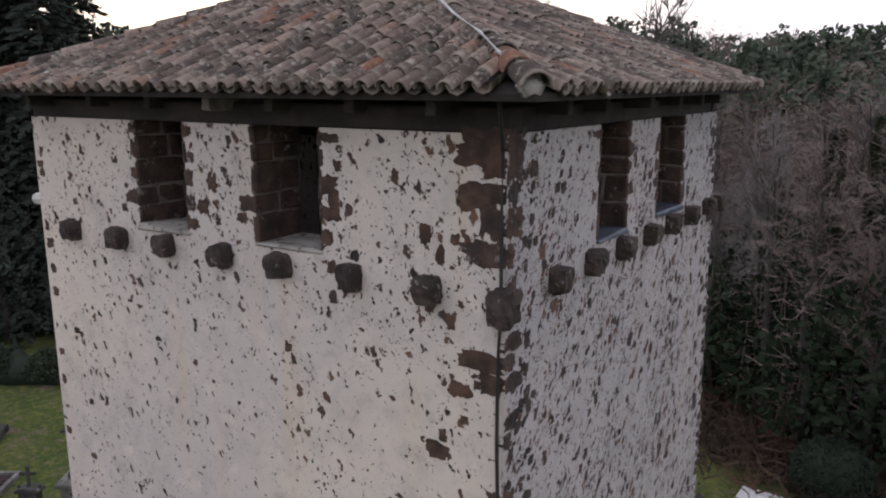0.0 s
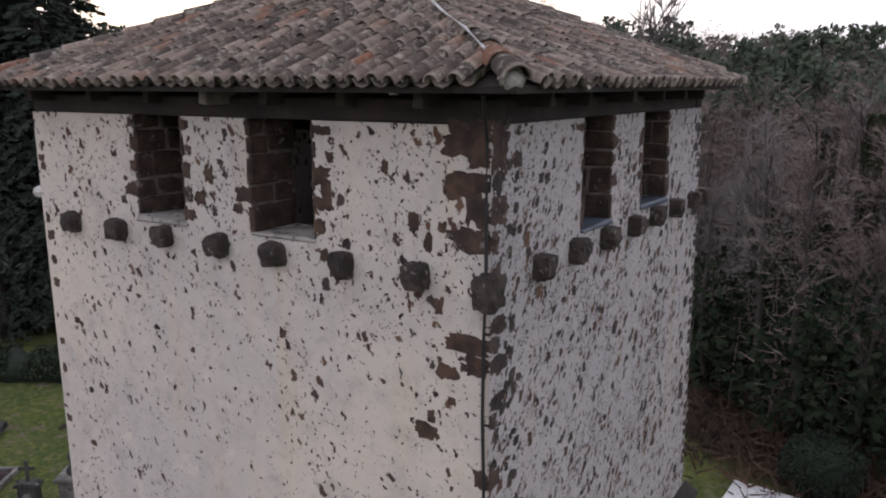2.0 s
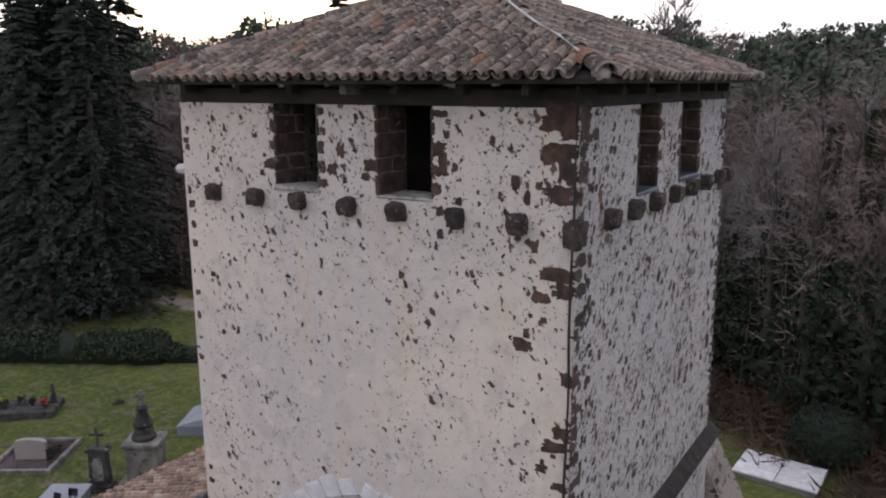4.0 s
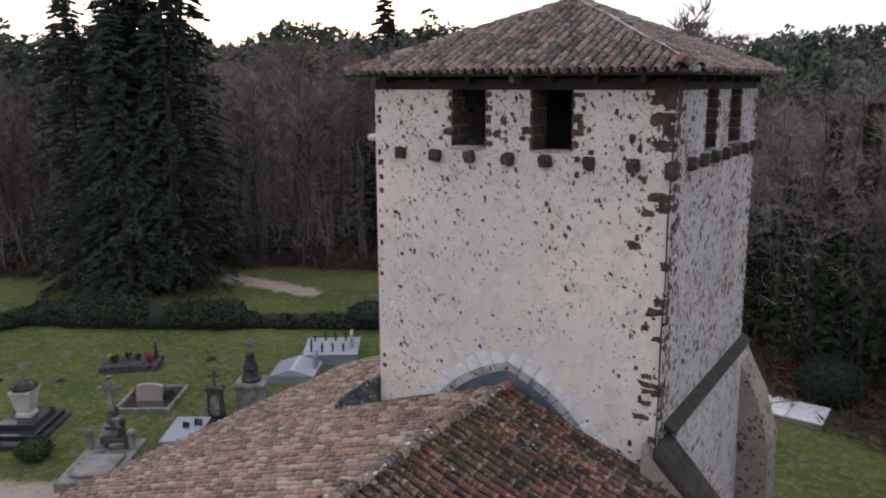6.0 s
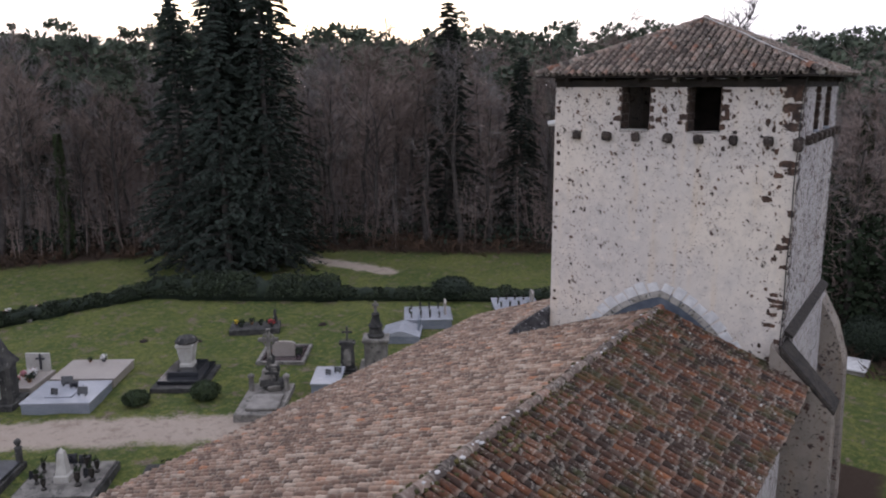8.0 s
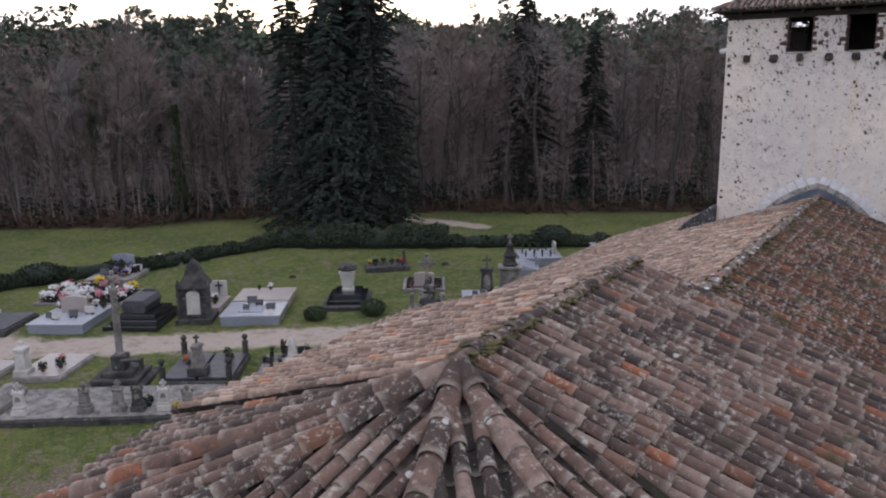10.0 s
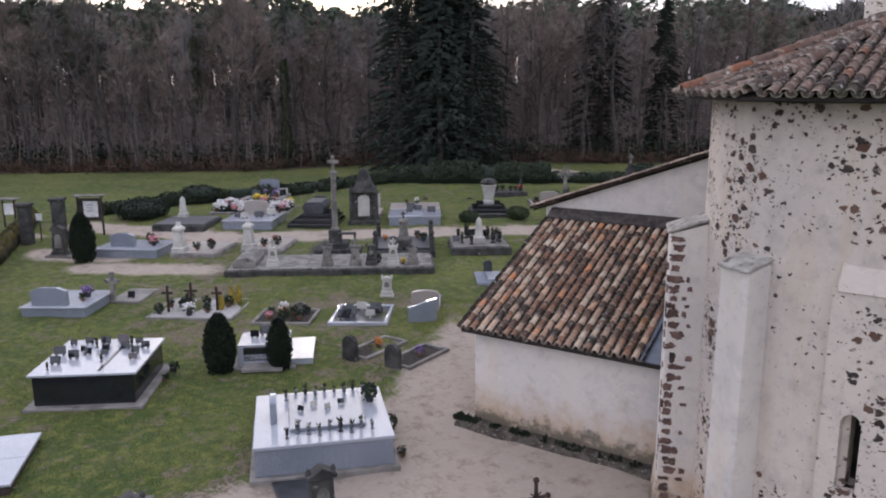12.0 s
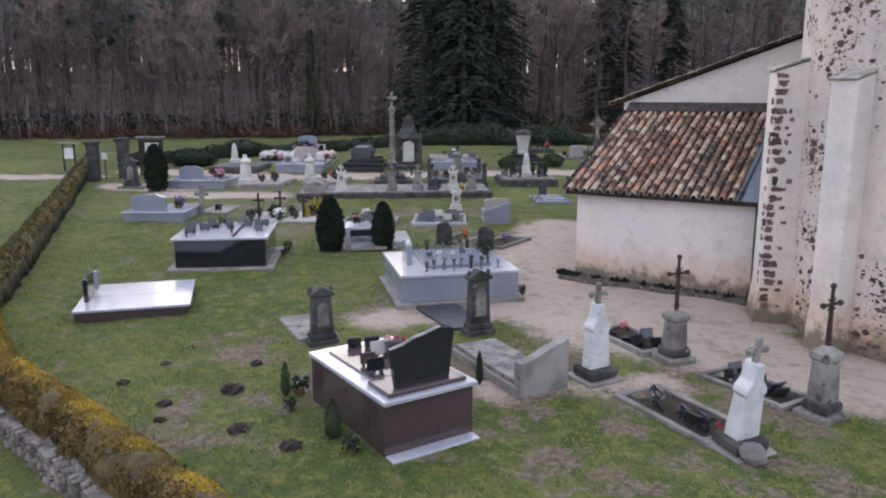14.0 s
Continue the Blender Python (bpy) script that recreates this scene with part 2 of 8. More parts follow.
M["tile_old"] = roof_tile("tile_old", OLD, 0.45, 0.0)
# pan tiles: mossy, and darkened to hold the shade between the covers
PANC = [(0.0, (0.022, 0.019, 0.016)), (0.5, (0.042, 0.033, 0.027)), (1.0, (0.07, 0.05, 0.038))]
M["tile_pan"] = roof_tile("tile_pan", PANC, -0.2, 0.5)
M["moss"] = surface("moss", (0.035, 0.034, 0.012), (0.10, 0.083, 0.024), 4, 0.95, 1.0, 50)
M["deck"] = surface("roof_deck", (0.02, 0.016, 0.013), (0.04, 0.03, 0.025), 3, 0.95)


# ---- building helpers ----
def part(name, bm, material, parent=None, label="", smooth=False):
    """Links a bmesh as one mesh object under a thing or a part."""
    me = bpy.data.meshes.new(name)
    bm.normal_update()
    bm.to_mesh(me)
    bm.free()
    me.materials.append(material)
    if smooth:
        me.shade_smooth()
    ob = new(name, me)
    if parent:
        ob.parent = parent
    if label:
        tagged(ob, label)
    return ob


def thing(name, label, category, x=0.0, y=0.0, z=0.0, turn=0.0, group="", kind=""):
    ob = new(name)
    ob.empty_display_size = 0.1
    ob.matrix_basis = pose(x, y, z, 0, 0, turn)
    return tagged(ob, label, category, group, kind)


def mesh_of(verts, faces, name, material, parent=None, smooth=False):
    me = bpy.data.meshes.new(name)
    me.from_pydata([tuple(v) for v in verts], [], [tuple(f) for f in faces])
    me.materials.append(material)
    if smooth:
        me.shade_smooth()
    ob = new(name, me)
    if parent:
        ob.parent = parent
    return ob


def box(bm, x0, x1, y0, y1, z0, z1, bevel=0.0, rough=0.0):
    """A block between the given faces, its edges worn by bevel and its corners uneven by rough."""
    made = bmesh.ops.create_cube(bm, size=1.0)["verts"]
    for v in made:
        v.co = Vector(((x0 + x1) / 2 + v.co.x * (x1 - x0), (y0 + y1) / 2 + v.co.y * (y1 - y0), (z0 + z1) / 2 + v.co.z * (z1 - z0)))
        if rough:
            v.co += Vector((random.uniform(-rough, rough), random.uniform(-rough, rough), random.uniform(-rough, rough)))
    if bevel:
        edges = {e for v in made for e in v.link_edges}
        bmesh.ops.bevel(bm, geom=list(edges), offset=bevel, segments=1, affect="EDGES", profile=0.5)
    return bm


def prism(bm, outline, axis, a, b, bevel=0.0):
    """Draws an outline along an axis from a to b: 'x': outline is (y, z); 'y': (x, z); 'z': (x, y)."""
    def at(p, d):
        return {"x": (d, p[0], p[1]), "y": (p[0], d, p[1]), "z": (p[0], p[1], d)}[axis]
    lo = [bm.verts.new(at(p, a)) for p in outline]
    hi = [bm.verts.new(at(p, b)) for p in outline]
    faces = [bm.faces.new(lo[::-1]), bm.faces.new(hi)]
    for i in range(len(outline)):
        j = (i + 1) % len(outline)
        faces.append(bm.faces.new((lo[i], lo[j], hi[j], hi[i])))
    bmesh.ops.recalc_face_normals(bm, faces=faces)
    if bevel:
        bmesh.ops.bevel(bm, geom=list({e for f in faces for e in f.edges}), offset=bevel, segments=1, affect="EDGES", profile=0.5)
    return bm


def turned(bm, profile, steps=12, x=0.0, y=0.0, flat=False):
    """A lathe shape about the upright at x, y from (radius, height) pairs."""
    rings = []
    for r, h in profile:
        rings.append([bm.verts.new((x + r * math.cos(2 * math.pi * (k + 0.5) / steps), y + r * math.sin(2 * math.pi * (k + 0.5) / steps), h)) for k in range(steps)])
    for a, b in zip(rings, rings[1:]):
        for k in range(steps):
            bm.faces.new((a[k], a[(k + 1) % steps], b[(k + 1) % steps], b[k]))
    bm.faces.new(rings[0][::-1])
    bm.faces.new(rings[-1])
    return bm


def tube(bm, points, radii, steps=6):
    """A round limb along points."""
    rings = []
    for i, p in enumerate(points):
        p = Vector(p)
        d = (Vector(points[min(i + 1, len(points) - 1)]) - Vector(points[max(i - 1, 0)])).normalized()
        a = d.orthogonal().normalized()
        b = d.cross(a)
        r = radii[i] if isinstance(radii, (list, tuple)) else radii
        rings.append([bm.verts.new(p + r * (math.cos(2 * math.pi * k / steps) * a + math.sin(2 * math.pi * k / steps) * b)) for k in range(steps)])
    for q, w in zip(rings, rings[1:]):
        best = min(range(steps), key=lambda s: (q[0].co - w[s].co).length)
        for k in range(steps):
            bm.faces.new((q[k], q[(k + 1) % steps], w[(k + 1 + best) % steps], w[(k + best) % steps]))
    bm.faces.new(rings[0][::-1])
    bm.faces.new(rings[-1])
    return bm


def ground_z(x, y):
    s = min(max(-0.545 * x + 0.84 * y, -40.0), 90.0)
    return 0.09 + 0.0187 * s


# ---- clay roof tiles ----
def half_pipe(r_low, r_high, length, thick, steps):
    """One canal tile: lower end at y = 0, crown up."""
    v, f = [], []
    for y, r in ((0.0, r_low), (length, r_high)):
        for k in range(steps + 1):
            a = math.pi * k / steps
            v.append((r * math.cos(a), y, r * math.sin(a)))
    n = steps + 1
    for k in range(steps):
        f.append((k, k + 1, n + k + 1, n + k))
    for y, r in ((0.0, r_low - thick), (length * 0.5, (r_low + r_high) / 2 - thick)):
        for k in range(steps + 1):
            a = math.pi * k / steps
            v.append((r * math.cos(a), y, r * math.sin(a)))
    for k in range(steps):
        f.append((k + 1, k, 2 * n + k, 2 * n + k + 1))
        f.append((2 * n + k + 1, 2 * n + k, 3 * n + k, 3 * n + k + 1))
    return np.array(v), f


COVER = half_pipe(0.074, 0.058, 0.42, 0.014, 6)
PAN = half_pipe(0.088, 0.08, 0.42, 0.013, 4)
TILE_STEP, TILE_PITCH = 0.285, 0.198


def reach(me, values):
    """Keeps for each point how far up its tile it lies, from the lower lip (0) to the upper end (1)."""
    me.attributes.new("reach", "FLOAT", "POINT").data.foreach_set("value", np.asarray(values, dtype=np.float32))


def cover_mesh(material):
    me = bpy.data.meshes.new("tile")
    me.from_pydata([tuple(v) for v in COVER[0]], [], COVER[1])
    me.materials.append(material)
    reach(me, COVER[0][:, 1] / 0.42)
    me.shade_smooth()
    return me


def slope_frame(low, high, side):
    """The pose of a tile whose lower end is at low and that runs towards high."""
    up = (Vector(high) - Vector(low)).normalized()
    nor = Vector(side).cross(up).normalized()
    if nor.z < 0:
        nor = -nor
    sx = up.cross(nor).normalized()
    m = Matrix((sx, up, nor)).transposed().to_4x4()
    m.translation = Vector(low)
    return m


def lay_tiles(roof, covers, pans, material, near, most=300):
    """Tiles from their poses. Those that near() picks, up to most, are pieces of their own; the rest are joined."""
    rng = random.Random(len(covers))
    single, bulk = [], []
    for m in covers:
        m = m @ pose(rng.uniform(-0.007, 0.007), rng.uniform(-0.02, 0.02), 0.05 + rng.uniform(0, 0.014), -1.9 + rng.uniform(-1.2, 0.6), rng.uniform(-2, 2), rng.uniform(-1.8, 1.8))
        (single if len(single) < most and near(m.translation) else bulk).append(m)
    shared = cover_mesh(material)
    for m in single:
        ob = new("tile", shared)
        ob.parent = roof
        ob.matrix_basis = m
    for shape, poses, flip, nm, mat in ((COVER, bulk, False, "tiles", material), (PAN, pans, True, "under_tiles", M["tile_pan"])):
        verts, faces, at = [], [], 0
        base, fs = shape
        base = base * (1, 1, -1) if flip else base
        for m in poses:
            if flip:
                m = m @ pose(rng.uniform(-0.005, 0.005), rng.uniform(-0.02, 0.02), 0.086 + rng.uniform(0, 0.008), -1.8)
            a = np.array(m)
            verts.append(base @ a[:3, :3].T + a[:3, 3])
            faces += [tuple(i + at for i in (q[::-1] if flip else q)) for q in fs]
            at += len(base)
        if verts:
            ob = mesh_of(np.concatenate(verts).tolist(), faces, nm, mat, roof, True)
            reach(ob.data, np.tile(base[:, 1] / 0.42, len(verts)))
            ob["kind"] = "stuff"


def slope_tiles(origin, along, up, width, height, inside, pitch=TILE_PITCH, size=1.0):
    """Poses of covers and pans in columns over a slope; inside(u, v) says where tiles lie."""
    along, up, origin = Vector(along).normalized(), Vector(up).normalized(), Vector(origin)
    covers, pans = [], []
    n = int(width / pitch)
    rng = random.Random(int(width * 97 + height * 31))
    for i in range(n + 1):
        off = rng.uniform(-0.03, 0.03)
        for half, out in ((0.5, covers), (0.0, pans)):
            u = (i + half) * width / max(n, 1)
            v = -0.04 + off * 0.6
            first = rng.uniform(0.5, 1.0)
            while v < height:
                w = v
                while w > v - 0.34 and not inside(u, w + 0.42):
                    w -= 0.04
                if inside(u, max(v, 0.02)) and w > -0.06 and inside(u, max(w, 0.02) + 0.4) and u <= width + 0.01:
                    sag = 0.025 * noise.noise((u * 0.35, w * 0.5, width))
                    low = origin + along * u + up * w + Vector((0, 0, sag))
                    out.append(slope_frame(low, low + up, along) @ Matrix.Scale(size, 4))
                v += TILE_STEP * size * first
                first = 1.0
    return covers, pans


def ridge_tiles(parent, a, b, material, moss=None, r=0.115, overlap=0.36):
    """A row of larger tiles over a ridge or hip, each a piece of its own."""
    a, b = Vector(a), Vector(b)
    n = max(1, int((b - a).length / overlap))
    side = (b - a).cross(Vector((0, 0, 1)))
    base, fs = half_pipe(r, r * 0.85, (b - a).length / n * 1.22, 0.018, 8)
    me = bpy.data.meshes.new("ridge_tile")
    me.from_pydata([tuple(v) for v in base], [], fs)
    me.materials.append(material)
    reach(me, base[:, 1] / base[:, 1].max())
    me.shade_smooth()
    for k in range(n):
        ob = new("ridge_tile", me)
        ob.parent = parent
        p = a + (b - a) * (k / n)
        ob.matrix_basis = slope_frame(p, p + (b - a), side) @ pose(random.uniform(-0.012, 0.012), 0, 0.03 + random.uniform(-0.008, 0.012), -1.6 + random.uniform(-1, 1), random.uniform(-5, 5), random.uniform(-2, 2))


def slab(bm, corners, thick):
    """A sheet with the given upper corners and a thickness downwards."""
    top = [bm.verts.new(c) for c in corners]
    low = [bm.verts.new((c[0], c[1], c[2] - thick)) for c in corners]
    bm.faces.new(top)
    bm.faces.new(low[::-1])
    for i in range(len(corners)):
        j = (i + 1) % len(corners)
        bm.faces.new((top[j], top[i], low[i], low[j]))
    bmesh.ops.recalc_face_normals(bm, faces=bm.faces[:])
    return bm


# ---- ground ----
PATHS = [
    # (points, half width): sandy walks
    ([(-44, -8.5), (-35.2, -6.2), (-30.6, -2.6), (-26.5, 0.9), (-22.0, 4.2), (-17.5, 7.5)], 1.15),
    ([(-35.5, -13.8), (-31.2, -11.4)], 0.8),
    ([(-35.2, -6.2), (-36.2, -12.0), (-39.5, -13.2)], 0.9),
    ([(-17.2, -11.5), (-16.3, -15.2), (-14.2, -18.9), (-10.5, -19.9), (-8.6, -21.2), (-5.5, -21.8), (0.0, -22.2)], 1.3),
    ([(-14.3, -20.6), (-12.3, -21.6), (-9.5, -21.7), (-6.0, -22.3)], 1.0),
    ([(-16.2, -23.2), (-14.6, -21.4), (-13.5, -20.0)], 0.7),
    ([(-15.6, -18.5), (-9.0, -18.7)], 1.0),
    ([(-12.4, -25.4), (-10.0, -23.7)], 0.35),
    ([(-38.5, 26.4), (-31.5, 26.6)], 0.8),
    ([(-64, -24.5), (-53, -17.5), (-47.2, -13.6), (-44.2, -11.8)], 1.0),
]


def to_path(x, y):
    best = 99.0
    for pts, half in PATHS:
        for (ax, ay), (bx, by) in zip(pts, pts[1:]):
            dx, dy = bx - ax, by - ay
            t = np.clip(((x - ax) * dx + (y - ay) * dy) / (dx * dx + dy * dy), 0, 1)
            best = np.minimum(best, np.hypot(x - ax - t * dx, y - ay - t * dy) - half)
    return best


def spaced(lo, hi, fine_lo, fine_hi, step):
    out, v, d = [fine_lo], fine_lo, step
    while v > lo:
        d *= 1.35
        v -= d
        out.insert(0, max(v, lo))
    v = fine_lo
    while v < fine_hi:
        v += step
        out.append(v)
    d = step
    while v < hi:
        d *= 1.35
        v += d
        out.append(min(v, hi))
    return np.array(out)


EDGE = [(-140, -60), (-92, -14), (-66, 5.5), (-55, 13), (-48, 22.5), (-39, 29.5), (-27, 36), (-20, 41), (-12, 37.5), (-6, 30.0), (0, 26.8), (9, 22.5), (22, 18), (60, 12), (140, 8)]


def into_wood(x, y):
    """Metres into the wood from its edge; negative on the open meadow."""
    best, sign = np.full(np.shape(x), 1e9), np.ones(np.shape(x))
    for (ax, ay), (bx, by) in zip(EDGE, EDGE[1:]):
        dx, dy = bx - ax, by - ay
        t = np.clip(((x - ax) * dx + (y - ay) * dy) / (dx * dx + dy * dy), 0, 1)
        d = np.hypot(x - ax - t * dx, y - ay - t * dy)
        s = np.where(dx * (y - ay) - dy * (x - ax) > 0, 1.0, -1.0)
        sign = np.where(d < best, s, sign)
        best = np.minimum(d, best)
    return best * sign


def hill(x, y):
    """How far the wooded slopes rise above the meadow."""
    f = np.clip((into_wood(x, y) - 2.0) / 70.0, 0, 1)
    return 6.5 * f * f * (3 - 2 * f)


GX = spaced(-700, 600, -54.0, 4.0, 0.36)
GY = spaced(-500, 800, -38.0, 34.0, 0.36)
gx, gy = np.meshgrid(GX, GY)
gz = 0.09 + 0.0187 * np.clip(-0.545 * gx + 0.84 * gy, -40, 90) + hill(gx, gy)
gz += 0.03 * np.sin(gx * 1.3 + 0.7 * np.sin(gy * 0.9)) * np.sin(gy * 1.1 + 0.3) + 0.015 * np.sin(gx * 3.1 + gy * 2.3)
sandy = np.clip(0.5 - to_path(gx, gy) / 1.3, 0, 1)
gz -= 0.03 * sandy
nx, ny = len(GX), len(GY)
ids = np.arange(nx * ny).reshape(ny, nx)
quads = np.stack([ids[:-1, :-1], ids[:-1, 1:], ids[1:, 1:], ids[1:, :-1]], -1).reshape(-1, 4)
ground_mesh = bpy.data.meshes.new("ground")
ground_mesh.from_pydata(np.stack([gx, gy, gz], -1).reshape(-1, 3).tolist(), [], quads.tolist())
mask = ground_mesh.attributes.new("sand", "FLOAT", "POINT")
mask.data.foreach_set("value", sandy.ravel().astype(np.float32))
# trodden, half-bare earth round the graves
WORN = [(-12.0, -25.9, 1.6), (-9.9, -23.9, 1.6), (-11.6, -23.3, 1.3), (-8.4, -24.2, 1.5), (-14.9, -26.6, 1.2), (-18.4, -15.6, 1.9), (-20.6, -14.2, 1.6), (-25.0, -16.8, 2.0), (-28.5, -13.6, 2.4), (-23.6, -12.2, 1.7), (-7.0, -26.6, 1.4), (-13.3, -24.5, 1.3), (-16.2, -22.6, 1.5), (-30.5, -9.9, 2.2), (-21.5, -10.6, 1.4), (-10.2, -27.2, 1.0), (-15.7, -29.0, 1.2), (-17.2, -26.6, 0.9)]
earthy = np.zeros_like(gx)
for wx, wy, wr in WORN:
    earthy = np.maximum(earthy, np.clip(1.3 - np.hypot(gx - wx, gy - wy) / wr, 0, 1))
mask = ground_mesh.attributes.new("earth", "FLOAT", "POINT")
mask.data.foreach_set("value", earthy.ravel().astype(np.float32))
leafy_shade = np.clip(into_wood(gx, gy) / 4.0 + 0.6, 0, 1)
leafy_shade = np.maximum(leafy_shade, np.clip((into_wood(gx, gy) + 4.2) / 3.5, 0, 0.8) * (gx > -9))
# strip along the north wall: brown earth, darkened for shade beside the tower
leafy_shade = np.maximum(leafy_shade, 0.75 * np.clip(1.6 - np.abs(gx + 1.2), 0, 1) * ((gy > -12) & (gy < 14)))
mask = ground_mesh.attributes.new("leaves", "FLOAT", "POINT")
mask.data.foreach_set("value", leafy_shade.ravel().astype(np.float32))
n = Nodes("ground")
big, mid, fine, tiny = n.noise(0.22, 4), n.noise(1.1, 5, 0.65), n.noise(9.0, 5, 0.7), n.noise(70.0, 3)
grass = n.mix(n.step(big, 0.35, 0.7), (0.05, 0.074, 0.018), (0.105, 0.117, 0.032))
clump = n.noise(3.4, 5, 0.65)
grass = n.mix(n.math("MULTIPLY", n.step(clump, 0.47, 0.65), 0.75), grass, (0.155, 0.15, 0.042))
grass = n.mix(n.math("MULTIPLY", n.step(clump, 0.47, 0.32), 0.7), grass, (0.030, 0.050, 0.016))
grass = n.mix(n.math("MULTIPLY", n.step(mid, 0.47, 0.72), 0.4), grass, (0.13, 0.12, 0.06))
grass = n.mix(n.math("MULTIPLY", n.step(fine, 0.45, 0.66), 0.7), grass, (0.032, 0.042, 0.013))
speck = n.noise(26.0, 4, 0.7)
grass = n.mix(n.math("MULTIPLY", n.step(speck, 0.5, 0.7), 0.5), grass, (0.155, 0.168, 0.056))
grass = n.mix(n.math("MULTIPLY", n.step(speck, 0.46, 0.3), 0.5), grass, (0.022, 0.032, 0.010))
bare = n.step(n.math("ADD", n.noise(1.35, 6, 0.72), n.math("ADD", n.math("MULTIPLY", fine, 0.22), n.math("MULTIPLY", n.attribute("earth"), 0.13))), 0.662, 0.745)
soil = n.mix(n.step(fine, 0.35, 0.65), (0.075, 0.055, 0.042), (0.20, 0.155, 0.125))
grass = n.mix(n.math("MULTIPLY", bare, 0.8), grass, soil)
edge = n.step(n.math("ADD", n.attribute("sand"), n.math("ADD", n.math("MULTIPLY", n.math("SUBTRACT", mid, 0.5), 1.3), n.math("MULTIPLY", n.math("SUBTRACT", fine, 0.5), 0.7))), 0.25, 0.7)
sand = n.mix(mid, (0.27, 0.215, 0.17), (0.48, 0.41, 0.34))
sand = n.mix(n.math("MULTIPLY", n.step(n.noise(1.1, 6, 0.78), 0.47, 0.66), 0.6), sand, (0.15, 0.11, 0.08))
sand = n.mix(n.math("MULTIPLY", n.step(n.noise(2.4, 6, 0.75), 0.54, 0.66), 0.45), sand, (0.105, 0.08, 0.06))
sand = n.mix(n.math("MULTIPLY", n.step(fine, 0.52, 0.7), 0.4), sand, (0.45, 0.395, 0.335))
sand = n.mix(n.math("MULTIPLY", tiny, 0.3), sand, (0.15, 0.12, 0.1))
c = n.mix(edge, grass, sand)
litter = n.mix(fine, (0.022, 0.016, 0.012), (0.06, 0.04, 0.028))
c = n.mix(n.step(n.math("ADD", n.attribute("leaves"), n.math("MULTIPLY", n.math("SUBTRACT", mid, 0.5), 0.5)), 0.3, 0.7), c, litter)
n.bump(n.math("ADD", n.math("MULTIPLY", fine, 1.0), n.math("MULTIPLY", tiny, 0.4)), 0.8, 0.05)
ground_mesh.materials.append(n.done(c, 0.95, 0.0, 0.15))
ground_mesh.shade_smooth()
ground = tagged(new("ground", ground_mesh), "winter grass with bare patches and sandy walks", "ground", kind="structure")

# ---- church: sizes ----
TX0, TX1, TY0, TY1, TTOP, SILL = -9.0, -2.71, 5.05, 11.08, 13.42, 12.32
RIDGE_X, NAVE_RIDGE, CHOIR_RIDGE = -5.76, 7.60, 8.93
NAVE_L, NAVE_LZ, NAVE_R, NAVE_RZ = -14.95, 4.33, -2.0, 6.22
NAVE_Y0, NAVE_Y1, CHOIR_Y = -13.1, 11.08, -12.5
AX, AY, AR, AE, AEZ = -5.68, -17.33, 3.35, 3.95, 7.5

# ---- tower ----
tower = thing("bell_tower", "square church tower of chipped cream render with belfry openings", "tower")


def belfry_wall(along, face, depth, lo, hi, gaps, material):
    """A wall with openings from the sill up to its top: the wall below and the pieces between the openings."""
    def put(name, a, b, z0, z1):
        q = sorted((face, face + depth))
        bm = bmesh.new()
        if along == "x":
            box(bm, a, b, q[0], q[1], z0, z1)
        else:
            box(bm, q[0], q[1], a, b, z0, z1)
        part(name, bm, material, tower)
    put("wall", lo, hi, -0.5, SILL)
    edges = [lo] + [v for g in gaps for v in g] + [hi]
    for a, b in zip(edges[::2], edges[1::2]):
        put("belfry_pier", a, b, SILL, TTOP)


FRONT_GAPS = [(-7.12, -6.33), (-5.38, -4.55)]
SIDE_GAPS = [(6.86, 7.66), (8.62, 9.58)]
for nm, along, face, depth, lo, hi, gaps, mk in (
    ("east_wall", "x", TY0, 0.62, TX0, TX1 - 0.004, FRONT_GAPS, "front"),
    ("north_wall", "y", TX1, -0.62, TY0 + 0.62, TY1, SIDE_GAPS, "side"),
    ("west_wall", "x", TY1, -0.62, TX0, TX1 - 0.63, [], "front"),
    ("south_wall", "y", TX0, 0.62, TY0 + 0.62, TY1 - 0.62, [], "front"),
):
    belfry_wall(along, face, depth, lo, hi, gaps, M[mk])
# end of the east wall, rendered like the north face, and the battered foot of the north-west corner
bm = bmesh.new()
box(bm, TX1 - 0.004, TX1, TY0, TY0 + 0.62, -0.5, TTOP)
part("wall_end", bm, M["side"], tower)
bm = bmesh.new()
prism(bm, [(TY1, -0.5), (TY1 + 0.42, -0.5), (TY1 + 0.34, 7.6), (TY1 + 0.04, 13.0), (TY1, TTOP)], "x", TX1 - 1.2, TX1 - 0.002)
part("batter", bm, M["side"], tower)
# dark timber board and beam added inside to darken the view through the openings
bm = bmesh.new()
box(bm, -6.9, -4.3, 7.6, 7.85, 11.45, 13.6)
part("bell_frame", bm, M["timber"], tower)
bm = bmesh.new()
box(bm, -5.9, -5.65, 6.2, 9.6, 13.25, 13.5)
part("beam", bm, M["timber"], tower)
bm = bmesh.new()
box(bm, TX0 + 0.62, TX1 - 0.62, TY0 + 0.62, TY1 - 0.62, 11.3, 11.45)
part("belfry_floor", bm, M["timber"], tower)

# jamb stones round the belfry openings, their faces a little proud of the render
JAMB = random.Random(4)
M["corbel"] = surface("corbel_stone", (0.03, 0.024, 0.021), (0.095, 0.072, 0.058), 5, 0.95, 1.0, 30, stain=(0.21, 0.19, 0.165), stain_at=0.6)


